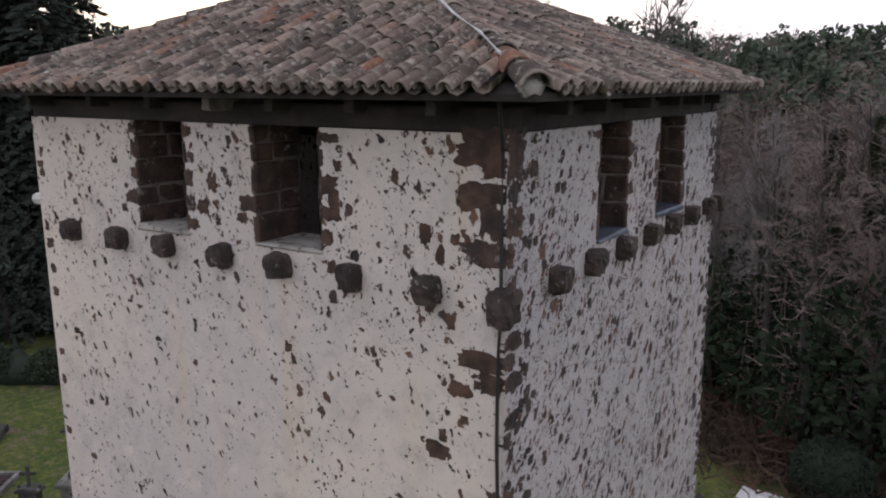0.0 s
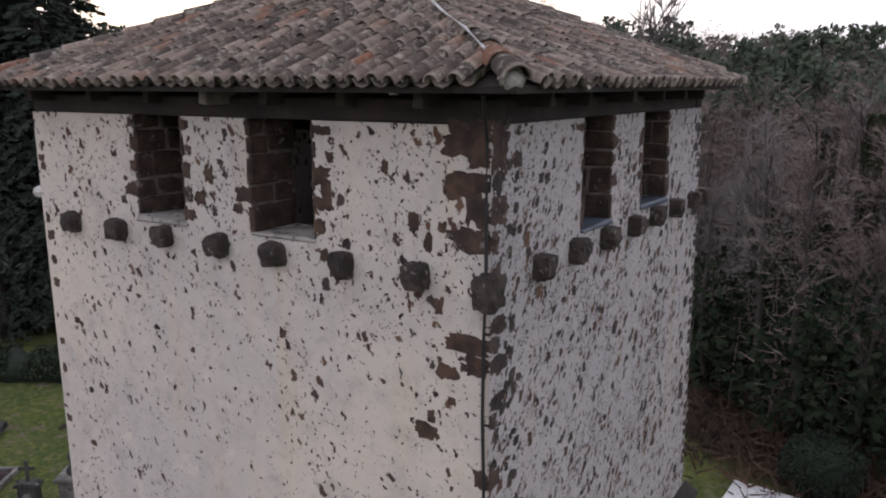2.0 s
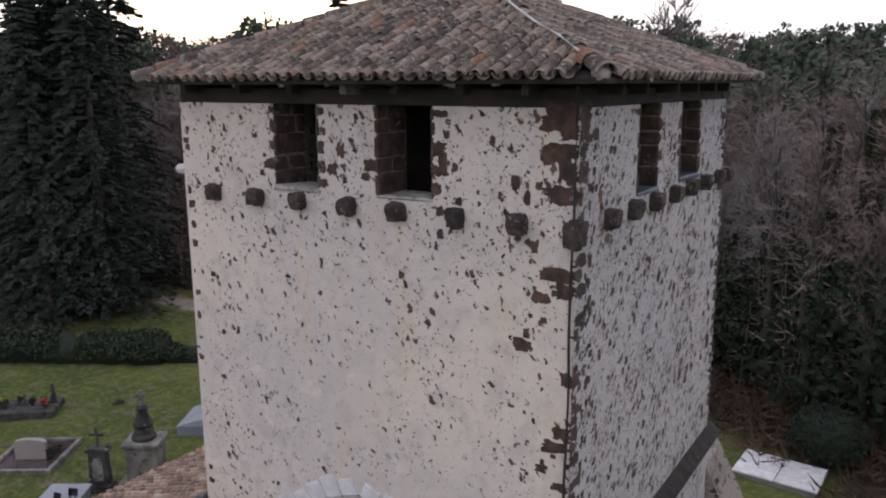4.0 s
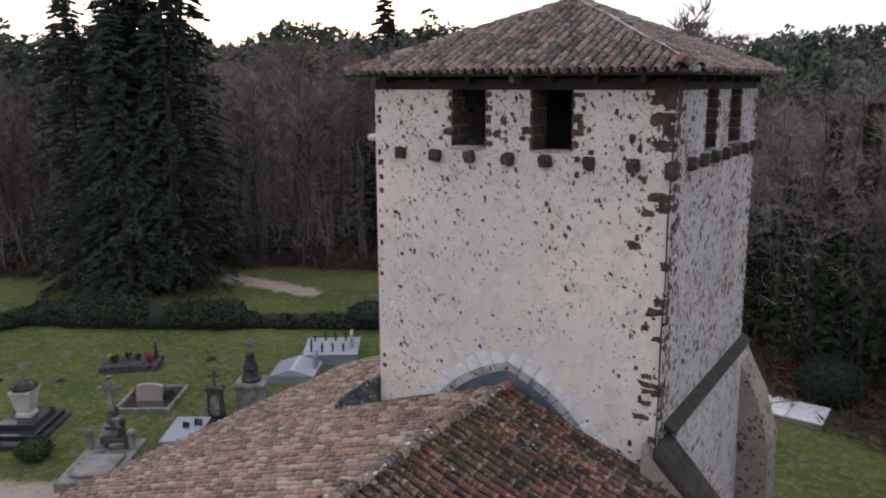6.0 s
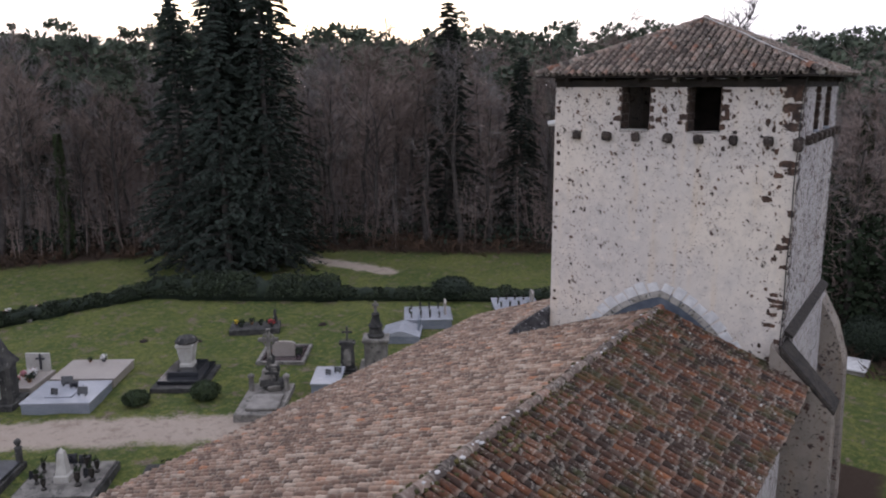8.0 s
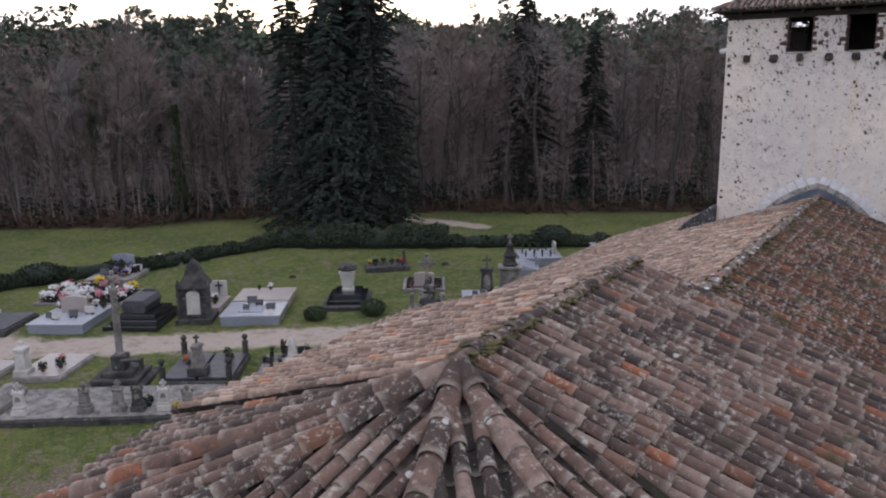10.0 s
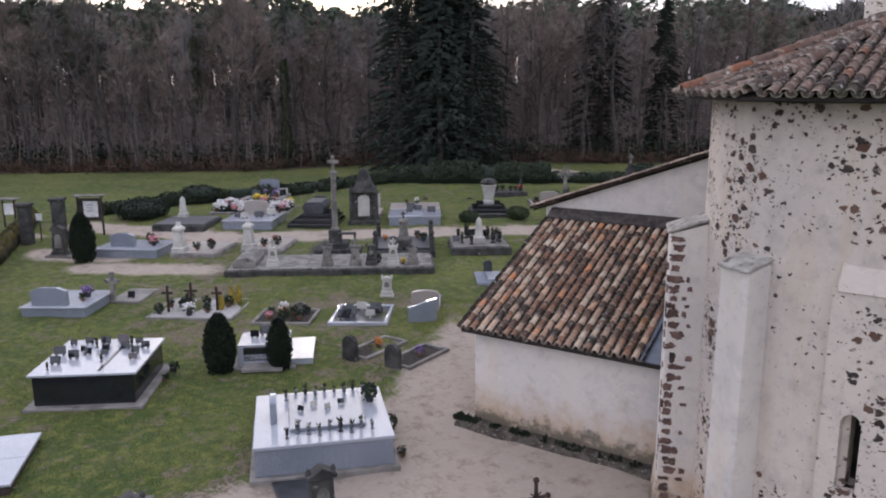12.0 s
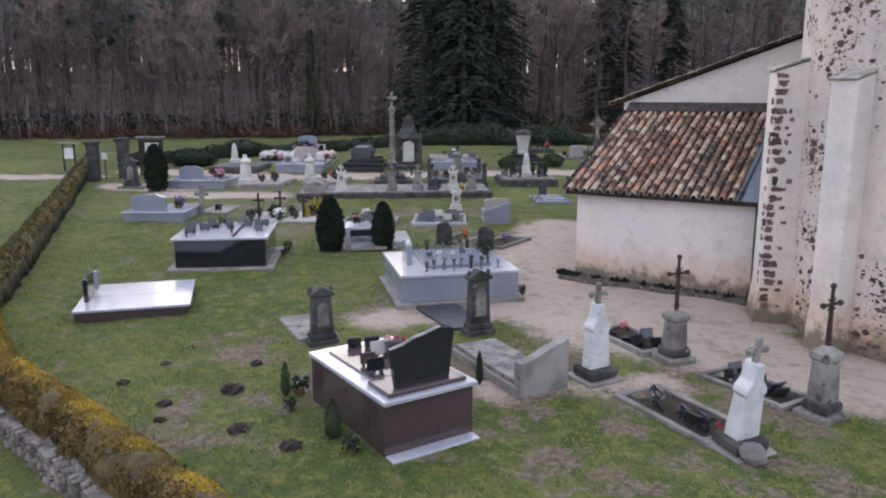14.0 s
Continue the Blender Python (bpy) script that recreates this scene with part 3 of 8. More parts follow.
def stone_piece(parent, x0, x1, y0, y1, z0, z1, material, rough=0.02, name="stone"):
    bm = bmesh.new()
    box(bm, x0, x1, y0, y1, z0, z1, 0.018, rough)
    return part(name, bm, material, parent)


def flake(parent, face, u, z, w, h, material, axis="y", sign=-1, seed=0):
    """A bare wall stone with an uneven outline, a little proud of the render round it."""
    rr = random.Random(seed * 7919 + int(u * 1000) + int(z * 517))
    k = 26
    outline = []
    for i in range(k):
        a = 2 * math.pi * i / k
        c, s = math.cos(a), math.sin(a)
        q = max(abs(c), abs(s)) ** -0.75
        g = 0.86 + 0.42 * noise.noise((c * 1.3 + seed, s * 1.3 + u * 5, z * 5)) + 0.3 * noise.noise((c * 4 + u * 9, s * 4, z * 9)) + rr.uniform(-0.07, 0.07)
        outline.append((u + w / 2 * c * q * g, z + h / 2 * s * q * g))
    bm = bmesh.new()
    out = face + sign * rr.uniform(0.003, 0.007)
    prism(bm, outline, axis, out, face - sign * 0.05)
    return part("stone", bm, material, parent)


for g0, g1 in FRONT_GAPS:
    for face in (TY0, ):
        z = SILL
        while z < TTOP - 0.1:
            h = JAMB.uniform(0.17, 0.3)
            z1 = min(z + h, TTOP)
            for edge, sgn in ((g0, -1), (g1, 1)):
                y0, cut = face - 0.006, JAMB.uniform(0.2, 0.45)
                for p, q in ((y0, face + cut - 0.006), (face + cut + 0.006, face + 0.6)):
                    a, b = sorted((edge - sgn * JAMB.uniform(0.02, 0.04), edge + sgn * 0.03))
                    stone_piece(tower, a, b, p, q, z + 0.006, z1 - 0.006, M["jamb"], 0.014)
                w = JAMB.uniform(-0.05, 0.24)
                if w > 0.04:
                    flake(tower, face, edge + sgn * w * 0.42, (z + z1) / 2, w * 1.1, (z1 - z) * JAMB.uniform(0.5, 0.95), M["stone" if JAMB.random() < 0.5 else "jamb"])
            z = z1
        for edge, sgn in ((g0, -1), (g1, 1)):
            bm = bmesh.new()
            box(bm, *sorted((edge - sgn * 0.014, edge + sgn * 0.02)), TY0 + 0.01, TY0 + 0.61, SILL, TTOP)
            part("mortar", bm, M["mortar"], tower)
        stone_piece(tower, g0 - 0.02, g1 + 0.02, face - 0.03, face + 0.5, SILL - 0.045, SILL + 0.012, M["cap"], 0.02, "sill")
for g0, g1 in SIDE_GAPS:
    z = SILL
    while z < TTOP - 0.1:
        h = JAMB.uniform(0.17, 0.3)
        z1 = min(z + h, TTOP)
        for edge, sgn in ((g0, -1), (g1, 1)):
            cut = JAMB.uniform(0.2, 0.45)
            for p, q in ((TX1 - 0.6, TX1 - cut - 0.006), (TX1 - cut + 0.006, TX1 + 0.006)):
                a, b = sorted((edge - sgn * JAMB.uniform(0.02, 0.04), edge + sgn * 0.03))
                stone_piece(tower, p, q, a, b, z + 0.006, z1 - 0.006, M["jamb"], 0.014)
            w = JAMB.uniform(-0.05, 0.2)
            if w > 0.04:
                flake(tower, TX1, edge + sgn * w * 0.42, (z + z1) / 2, w * 1.1, (z1 - z) * JAMB.uniform(0.5, 0.95), M["jamb"], "x", 1)
        z = z1
    for edge, sgn in ((g0, -1), (g1, 1)):
        bm = bmesh.new()
        box(bm, TX1 - 0.61, TX1 - 0.01, *sorted((edge - sgn * 0.014, edge + sgn * 0.02)), SILL, TTOP)
        part("mortar", bm, M["mortar"], tower)
    stone_piece(tower, TX1 - 0.5, TX1 + 0.03, g0 - 0.02, g1 + 0.02, SILL - 0.045, SILL + 0.012, M["lead"], 0.02, "sill")


def corbel(x, y, dx, dy, s):
    """A rough beam stone that stands out of the wall."""
    bm = bmesh.new()
    bmesh.ops.create_cube(bm, size=2.0)
    bmesh.ops.subdivide_edges(bm, edges=bm.edges[:], cuts=3, use_grid_fill=True)
    for v in bm.verts:
        v.co = v.co.lerp(v.co.normalized() * 1.2, 0.42)
        k = 1 + 0.22 * noise.noise(v.co * 1.3 + Vector((x * 3, y * 3, 0))) + 0.12 * noise.noise(v.co * 4 + Vector((x * 7, y * 7, 0)))
        nip = 1 - 0.16 * max(0.0, -v.co.z)
        v.co = Vector((x + dx * 0.04 + v.co.x * k * (s if dy else 0.12 * nip), y + dy * 0.04 + v.co.y * k * (s if dx else 0.12 * nip), 12.15 + v.co.z * k * 0.115))
    part("corbel", bm, M["corbel"], tower)


for k, x in enumerate((-8.32, -7.47, -6.67, -5.82, -5.05, -4.2, -3.4)):
    corbel(x, TY0, 0, -1, 0.105 + 0.014 * math.sin(k * 2.1))
for y in (5.92, 6.7, 7.5, 8.34, 9.12, 9.9, 10.76, 11.22):
    corbel(TX1, y, 1, 0, 0.11)
for k in range(6):
    corbel(TX0, 5.9 + 0.8 * k, -1, 0, 0.11)

# corner stones at the north-east corner, some bare, some half under render
z = 6.5
rng = random.Random(11)
side = 0
while z < TTOP - 0.08:
    h = rng.uniform(0.17, 0.28) if z > 11.8 else rng.uniform(0.12, 0.2)
    dense = z > 12.4 or rng.random() < 0.42
    brown = M["stone" if rng.random() < 0.6 else "jamb"]
    if dense:
        a = rng.uniform(0.3, 0.5) if side else rng.uniform(0.14, 0.26)
        flake(tower, TY0, TX1 - a * 0.45, z + h / 2, a, h, brown)
    if dense or rng.random() < 0.55:
        b = rng.uniform(0.12, 0.22) if side else rng.uniform(0.2, 0.34)
        flake(tower, TX1, TY0 + b * 0.45, z + h / 2, b, h, M["jamb" if rng.random() < 0.6 else "corbel"], "x", 1)
    for _ in range(3):
        b = rng.uniform(0.04, 0.1)
        flake(tower, TX1, TY0 + rng.uniform(0.1, 0.5), z + rng.uniform(0, h), b, b * rng.uniform(0.9, 1.8), M["corbel"], "x", 1)
    if rng.random() < 0.5:
        b = rng.uniform(0.04, 0.1)
        flake(tower, TY0, TX1 - rng.uniform(0.15, 0.6), z + rng.uniform(0, h), b, b * rng.uniform(0.6, 1.4), M["stone"])
    side = 1 - side
    z += h
flake(tower, TY0, TX1 - 0.2, 13.3, 0.42, 0.3, M["stone"])
flake(tower, TX1, TY0 + 0.14, 13.32, 0.3, 0.28, M["jamb"], "x", 1)
for k in range(34):
    z = 7.7 + k * 0.168 + rng.uniform(-0.03, 0.03)
    jut = 0.34 * min(1.0, (13.4 - z) / 5.8)
    stone_piece(tower, TX1 - 0.22, TX1 + 0.012, TY1 + jut - 0.14, TY1 + jut + rng.uniform(0.015, 0.075), z, z + rng.uniform(0.07, 0.13), M["corbel" if k % 3 else "mortar"], 0.02)
for _ in range(11):
    flake(tower, TX1, TY1 - rng.uniform(0.1, 0.2), rng.uniform(7.9, 13.2), rng.uniform(0.1, 0.24), rng.uniform(0.1, 0.2), M["lava"], "x", 1)
    flake(tower, TY0, TX0 + rng.uniform(0.08, 0.16), rng.uniform(7.2, 13.2), rng.uniform(0.08, 0.16), rng.uniform(0.08, 0.16), M["stone"])
bm = bmesh.new()
bmesh.ops.create_cube(bm, size=2.0)
bmesh.ops.subdivide_edges(bm, edges=bm.edges[:], cuts=4, use_grid_fill=True)
for v in bm.verts:
    v.co = v.co.lerp(v.co.normalized() * 1.2, 0.5)
    k = 1 + 0.3 * noise.noise(v.co * 1.5) + 0.18 * noise.noise(v.co * 4)
    v.co = Vector((TX1 - 0.02 + v.co.x * 0.105 * k, TY0 + 0.02 + v.co.y * 0.105 * k, 12.1 + v.co.z * 0.15 * k))
part("corbel", bm, M["corbel"], tower)

# single bare stones on the two faces
for x, z, w, h in ((-3.32, 10.75, 0.28, 0.16), (-3.12, 11.35, 0.26, 0.17), (-5.02, 11.35, 0.1, 0.12), (-3.05, 9.3, 0.2, 0.12), (-2.98, 8.4, 0.24, 0.1), (-2.95, 8.12, 0.3, 0.1), (-2.99, 7.9, 0.3, 0.11), (-3.05, 7.62, 0.34, 0.12), (-3.3, 12.45, 0.1, 0.2), (-2.98, 12.95, 0.36, 0.25), (-3.0, 13.26, 0.42, 0.22), (-4.45, 12.2, 0.12, 0.15), (-8.5, 10.9, 0.12, 0.08), (-8.42, 9.3, 0.14, 0.09), (-4.4, 12.75, 0.14, 0.3), (-4.35, 13.1, 0.1, 0.12), (-3.45, 12.6, 0.12, 0.2), (-5.55, 12.55, 0.16, 0.12), (-6.1, 12.6, 0.18, 0.16), (-5.95, 12.85, 0.12, 0.2), (-3.2, 11.9, 0.1, 0.16), (-3.75, 13.05, 0.08, 0.14)):
    flake(tower, TY0, x, z, w, h, M["stone"])
rng = random.Random(21)
for _ in range(110):
    y, z = rng.uniform(TY0 + 0.3, TY1 - 0.1), rng.uniform(8.0, 13.3)
    if not any(g0 - 0.12 < y < g1 + 0.12 and z > 12.2 for g0, g1 in SIDE_GAPS):
        flake(tower, TX1, y, z, rng.uniform(0.05, 0.13), rng.uniform(0.06, 0.13), M["corbel" if rng.random() < 0.7 else "stone"], "x", 1)
bm = bmesh.new()
tube(bm, [(TX0 - 0.25, TY0 + 0.1, 12.42), (TX0 + 0.1, TY0 + 0.14, 12.46)], [0.07, 0.10], 8)
part("spout", bm, M["white_stone"], tower, "white stone water spout")

# timber under the eave
EAVE = 13.72
OV = 0.42
ex0, ex1, ey0, ey1 = TX0 - OV, TX1 + OV, TY0 - OV, TY1 + OV
TAPEX = Vector((-5.86, 7.985, 15.22))
for a in ((TX0, TX1, TY0 + 0.02, TY0 + 0.24), (TX0, -8.2, TY1 - 0.24, TY1 - 0.02), (-7.3, -6.15, TY1 - 0.24, TY1 - 0.02), (-5.15, TX1, TY1 - 0.24, TY1 - 0.02)):
    bm = bmesh.new()
    box(bm, *a, TTOP, TTOP + 0.2, 0.015)
    part("wall_plate", bm, M["timber"], tower)
for a in ((TX0 + 0.02, TX0 + 0.24, TY0 + 0.26, TY1 - 0.26), (TX1 - 0.24, TX1 - 0.02, TY0 + 0.26, TY1 - 0.26)):
    bm = bmesh.new()
    box(bm, *a, TTOP, TTOP + 0.2, 0.015)
    part("wall_plate", bm, M["timber"], tower)
for k in range(7):
    x = TX0 + 0.4 + k * (TX1 - TX0 - 0.8) / 6 + random.uniform(-0.2, 0.2)
    for y0, y1 in ((ey0 + 0.16 + 0.06 * (k % 3), TY0 + 0.5), (TY1 - 0.5, ey1 - 0.16)):
        bm = bmesh.new()
        box(bm, x - 0.05, x + 0.05, y0, y1, TTOP + 0.13, TTOP + 0.25, 0.008, 0.008)
        part("rafter_end", bm, M["timber" if k != 3 else "mortar"], tower)
for k in range(6):
    y = TY0 + 0.6 + k * (TY1 - TY0 - 1.2) / 5 + random.uniform(-0.2, 0.2)
    for x0, x1 in ((ex0 + 0.16, TX0 + 0.5), (TX1 - 0.5, ex1 - 0.16 - 0.06 * (k % 2))):
        bm = bmesh.new()
        box(bm, x0, x1, y - 0.05, y + 0.05, TTOP + 0.13, TTOP + 0.25, 0.008, 0.008)
        part("rafter_end", bm, M["timber"], tower)
tower_roof = thing("tower_roof", "pyramid roof of weathered clay canal tiles on the tower", "roof")
bm = bmesh.new()
cs = [(ex0, ey0, EAVE), (ex1, ey0, EAVE), (ex1, ey1, EAVE), (ex0, ey1, EAVE)]
low = [bm.verts.new((c[0], c[1], c[2] - 0.05)) for c in cs]
top = [bm.verts.new(c) for c in cs]
tip = bm.verts.new(TAPEX)
bm.faces.new(low[::-1])
for i in range(4):
    j = (i + 1) % 4
    bm.faces.new((low[i], low[j], top[j], top[i]))
    bm.faces.new((top[i], top[j], tip))
part("boarding", bm, M["deck"], tower_roof)
covers, pans = [], []
for i in range(4):
    a, b = Vector(cs[i]), Vector(cs[(i + 1) % 4])
    w = (b - a).length
    foot = a + (b - a) * ((TAPEX - a).dot(b - a) / (b - a).length_squared)
    up = TAPEX - foot
    uf, hgt = (foot - a).length, up.length
    q = slope_tiles(a, b - a, up, w, hgt, lambda u, v, uf=uf, hgt=hgt, w=w: uf * v / hgt - 0.12 <= u <= w - (w - uf) * v / hgt + 0.12, 0.184, 0.94)
    covers += q[0]
    pans += q[1]
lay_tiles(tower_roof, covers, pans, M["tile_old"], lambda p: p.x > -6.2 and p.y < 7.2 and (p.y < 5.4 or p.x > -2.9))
for c in cs:
    ridge_tiles(tower_roof, c, TAPEX, M["tile_old"], r=0.12)
bm = bmesh.new()
turned(bm, [(0.10, TAPEX.z), (0.13, TAPEX.z + 0.06), (0.06, TAPEX.z + 0.16)], 8, TAPEX.x, TAPEX.y)
part("cap", bm, M["tile_old"], tower_roof)

# lumps of mortar under the lower ends of the hips
for c in cs:
    bm = bmesh.new()
    bmesh.ops.create_icosphere(bm, subdivisions=2, radius=1.0)
    inward = (Vector((TAPEX.x, TAPEX.y, 0)) - Vector((c[0], c[1], 0))).normalized()
    for v in bm.verts:
        k = 1 + 0.3 * noise.noise(v.co * 2 + Vector(c))
        v.co = Vector((c[0], c[1], c[2] + 0.05)) + inward * 0.1 + v.co * 0.1 * k
    part("mortar", bm, M["cap"], tower_roof)

# lightning cable down the corner and along the hip
bm = bmesh.new()
pts = [(TX1 - 0.03, TY0 - 0.035, 6.9)] + [(TX1 - 0.03 + 0.012 * math.sin(k * 1.7), TY0 - 0.035, 7.4 + k * 0.6) for k in range(10)] + [(TX1 - 0.02, TY0 - 0.04, 13.3), (TX1 + 0.1, ey0 + 0.1, 13.66)]
tube(bm, pts, 0.016, 5)
cable = part("lightning_cable", bm, M["cable"])
tagged(cable, "thin black lightning cable down the tower corner", "cable")
bm = bmesh.new()
hip = [Vector(cs[1]) + (TAPEX - Vector(cs[1])) * t for t in (0.08, 0.2, 0.33, 0.48, 0.62, 0.8, 0.97)]
tube(bm, [(p.x - 0.09 + 0.03 * math.sin(i * 2), p.y - 0.06, p.z + 0.15) for i, p in enumerate(hip)], 0.013, 5)
strap = part("metal_strap", bm, M["white_stone"])
tagged(strap, "pale metal lightning strip along the tower hip", "cable")

# pointed arch in the east face, above the nave roof
arch = thing("blind_arch", "pointed arch of pale cut stones above the nave roof", "arch")


def arch_side(s, t):
    """A point of the inner line of the arch. s: -1 or 1; t from foot (0) to point (1)."""
    r, half = 3.35, 2.3
    c = -5.80 + (-s) * (r - half)
    a0, a1 = 0.0, math.acos((r - half) / r)
    a = a0 + (a1 - a0) * t
    return Vector((c + s * r * math.cos(a), 0, 5.35 + r * math.sin(a) * 0.87))


for s in (-1, 1):
    n_v = 13
    for k in range(n_v):
        t0, t1 = k / n_v + 0.004, (k + 1) / n_v - 0.004
        p, q = arch_side(s, t0), arch_side(s, t1)
        if min(p.z, q.z) < 6.2:
            continue
        nrm = ((p + q) / 2 - Vector((-5.8 - s * 1.0, 0, 5.4))).normalized()
        w = 0.24 + 0.04 * ((k * 7) % 3)
        bm = bmesh.new()
        prism(bm, [(p.x, p.z), (q.x, q.z), ((q - nrm * 0.17).x, (q - nrm * 0.17).z), ((p - nrm * 0.17).x, (p - nrm * 0.17).z)], "y", TY0 - 0.032 - 0.006 * (k % 2), TY0 + 0.1, 0.008)
        part("arch_stone", bm, M["cap"], arch, "greyer inner arch stone")
        bm = bmesh.new()
        prism(bm, [(p.x, p.z), (q.x, q.z), ((q + nrm * w).x, (q + nrm * w).z), ((p + nrm * w).x, (p + nrm * w).z)], "y", TY0 - 0.02, TY0 + 0.12, 0.01)
        part("arch_stone", bm, M["chalk"], arch)
bm = bmesh.new()
outline = [(arch_side(-1, t / 10).x, arch_side(-1, t / 10).z) for t in range(11)] + [(arch_side(1, t / 10).x, arch_side(1, t / 10).z) for t in range(9, -1, -1)]
prism(bm, outline, "y", TY0 - 0.012, TY0 + 0.05)
part("infill", bm, M["lead"], arch, "blue-grey lead infill")

# lower, thicker stage on the north side with its sloping stone ledge and buttresses
M["mossy_cap"] = surface("mossy_cap", (0.018, 0.016, 0.013), (0.055, 0.043, 0.034), 5, 0.95, 1.0, 25, stain=(0.30, 0.29, 0.27), stain_at=0.66)
M["stub"] = surface("blackened_stub", (0.022, 0.021, 0.022), (0.085, 0.082, 0.083), 4, 0.93, 0.8, 30, stain=(0.36, 0.35, 0.34), stain_at=0.58)
base = thing("tower_base", "thick lower stage of the tower with dark sloping ledge", "wall")
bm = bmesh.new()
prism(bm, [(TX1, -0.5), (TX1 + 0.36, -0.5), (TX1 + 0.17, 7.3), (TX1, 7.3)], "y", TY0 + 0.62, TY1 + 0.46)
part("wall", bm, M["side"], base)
bm = bmesh.new()
prism(bm, [(TX1, 7.32), (TX1 + 0.22, 7.28), (TX1 + 0.22, 7.32), (TX1, 7.48)], "y", TY0 + 0.3, TY1 + 0.52, 0.012)
part("ledge", bm, M["mossy_cap"], base, "dark mossy sloping stone ledge")
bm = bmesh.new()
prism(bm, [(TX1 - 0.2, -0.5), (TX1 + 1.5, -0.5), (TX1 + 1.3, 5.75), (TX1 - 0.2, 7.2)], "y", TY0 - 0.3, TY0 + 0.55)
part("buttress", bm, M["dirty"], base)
bm = bmesh.new()
prism(bm, [(TX1 + 0.01, 7.0), (TX1 + 1.33, 5.68), (TX1 + 1.38, 5.8), (TX1 + 0.03, 7.24)], "y", TY0 - 0.31, TY0 + 0.6, 0.04)
part("buttress_cap", bm, M["mossy_cap"], base, "dark weathered buttress capping")
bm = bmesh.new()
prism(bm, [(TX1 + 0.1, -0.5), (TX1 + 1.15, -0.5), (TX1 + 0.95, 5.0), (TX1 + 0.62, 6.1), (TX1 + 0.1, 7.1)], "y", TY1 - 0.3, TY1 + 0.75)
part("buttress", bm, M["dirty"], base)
bm = bmesh.new()
prism(bm, [(-10.3, 5.8), (TX0, 5.8), (TX0, 7.15), (-9.3, 7.02), (-10.0, 6.5), (-10.3, 6.2)], "y", TY0 - 0.16, TY0 + 0.5, 0.05)
part("buttress", bm, M["stub"], base, "blackened stub of grey stone above the nave roof")

M["dark_glass"] = surface("dark_glass", (0.008, 0.009, 0.010), (0.018, 0.019, 0.02), 3, 0.2, 0.05, spec=0.5)

# ---- nave, aisle and choir ----
nave = thing("nave", "long low nave and aisle walls of cream render", "church")
bm = bmesh.new()
prism(bm, [(-14.55, -0.5), (-9.0, -0.5), (-9.0, 6.382), (-14.55, 4.408)], "y", NAVE_Y0 + 0.12, NAVE_Y0 + 0.7)
part("east_wall", bm, M["clean"], nave)
bm = bmesh.new()
prism(bm, [(-14.55, -0.5), (-13.95, -0.5), (-13.95, 4.5), (-14.55, 4.29)], "y", NAVE_Y0 + 0.7, NAVE_Y1 - 0.6)
part("south_wall", bm, M["clean"], nave)
bm = bmesh.new()
prism(bm, [(-14.55, -0.5), (TX0, -0.5), (TX0, 6.18), (-14.55, 4.29)], "y", NAVE_Y1 - 0.6, NAVE_Y1 - 0.1)
part("west_wall", bm, M["clean"], nave)
bm = bmesh.new()
box(bm, -3.0, -2.4, CHOIR_Y, TY0 - 0.76, -0.5, 6.2)
part("north_wall", bm, M["side"], nave)
nave_roof = thing("nave_roof", "broad roof of pale and red clay canal tiles", "roof")
for c4 in ([(NAVE_L, NAVE_Y0 + 0.14, NAVE_LZ), (RIDGE_X, NAVE_Y0 + 0.14, NAVE_RIDGE), (RIDGE_X, TY0, NAVE_RIDGE), (NAVE_L, TY0, NAVE_LZ)], [(NAVE_L, TY0, NAVE_LZ), (TX0, TY0, 6.461), (TX0, NAVE_Y1, 6.461), (NAVE_L, NAVE_Y1, NAVE_LZ)], [(RIDGE_X, NAVE_Y0 + 0.6, NAVE_RIDGE), (NAVE_R, NAVE_Y0 + 0.6, NAVE_RZ), (NAVE_R, TY0, NAVE_RZ), (RIDGE_X, TY0, NAVE_RIDGE)]):
    bm = bmesh.new()
    slab(bm, c4, 0.06)
    part("boarding", bm, M["deck"], nave_roof)
ls = math.hypot(RIDGE_X - NAVE_L, NAVE_RIDGE - NAVE_LZ)
lt = math.hypot(TX0 - NAVE_L, 6.461 - NAVE_LZ)
covers, pans = slope_tiles((NAVE_L, NAVE_Y1, NAVE_LZ), (0, -1, 0), (RIDGE_X - NAVE_L, 0, NAVE_RIDGE - NAVE_LZ), NAVE_Y1 - NAVE_Y0, ls, lambda u, v: v < ls if u > NAVE_Y1 - TY0 + 0.06 else v < lt - 0.02)
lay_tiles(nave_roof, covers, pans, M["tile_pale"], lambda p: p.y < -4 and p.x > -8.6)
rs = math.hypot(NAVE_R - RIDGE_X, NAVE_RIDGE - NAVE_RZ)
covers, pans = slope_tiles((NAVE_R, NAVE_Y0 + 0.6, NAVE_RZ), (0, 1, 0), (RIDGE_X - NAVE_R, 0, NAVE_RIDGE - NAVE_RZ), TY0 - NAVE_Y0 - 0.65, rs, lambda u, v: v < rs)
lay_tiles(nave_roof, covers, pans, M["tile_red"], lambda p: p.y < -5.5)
ridge_tiles(nave_roof, (RIDGE_X, -12.6, NAVE_RIDGE + 0.03), (RIDGE_X, TY0 - 0.03, NAVE_RIDGE + 0.03), M["tile_old"])
ridge_tiles(nave_roof, (NAVE_L, NAVE_Y0 + 0.06, NAVE_LZ - 0.03), (-9.4, NAVE_Y0 + 0.06, 6.31), M["tile_pale"], r=0.085)
bm = bmesh.new()
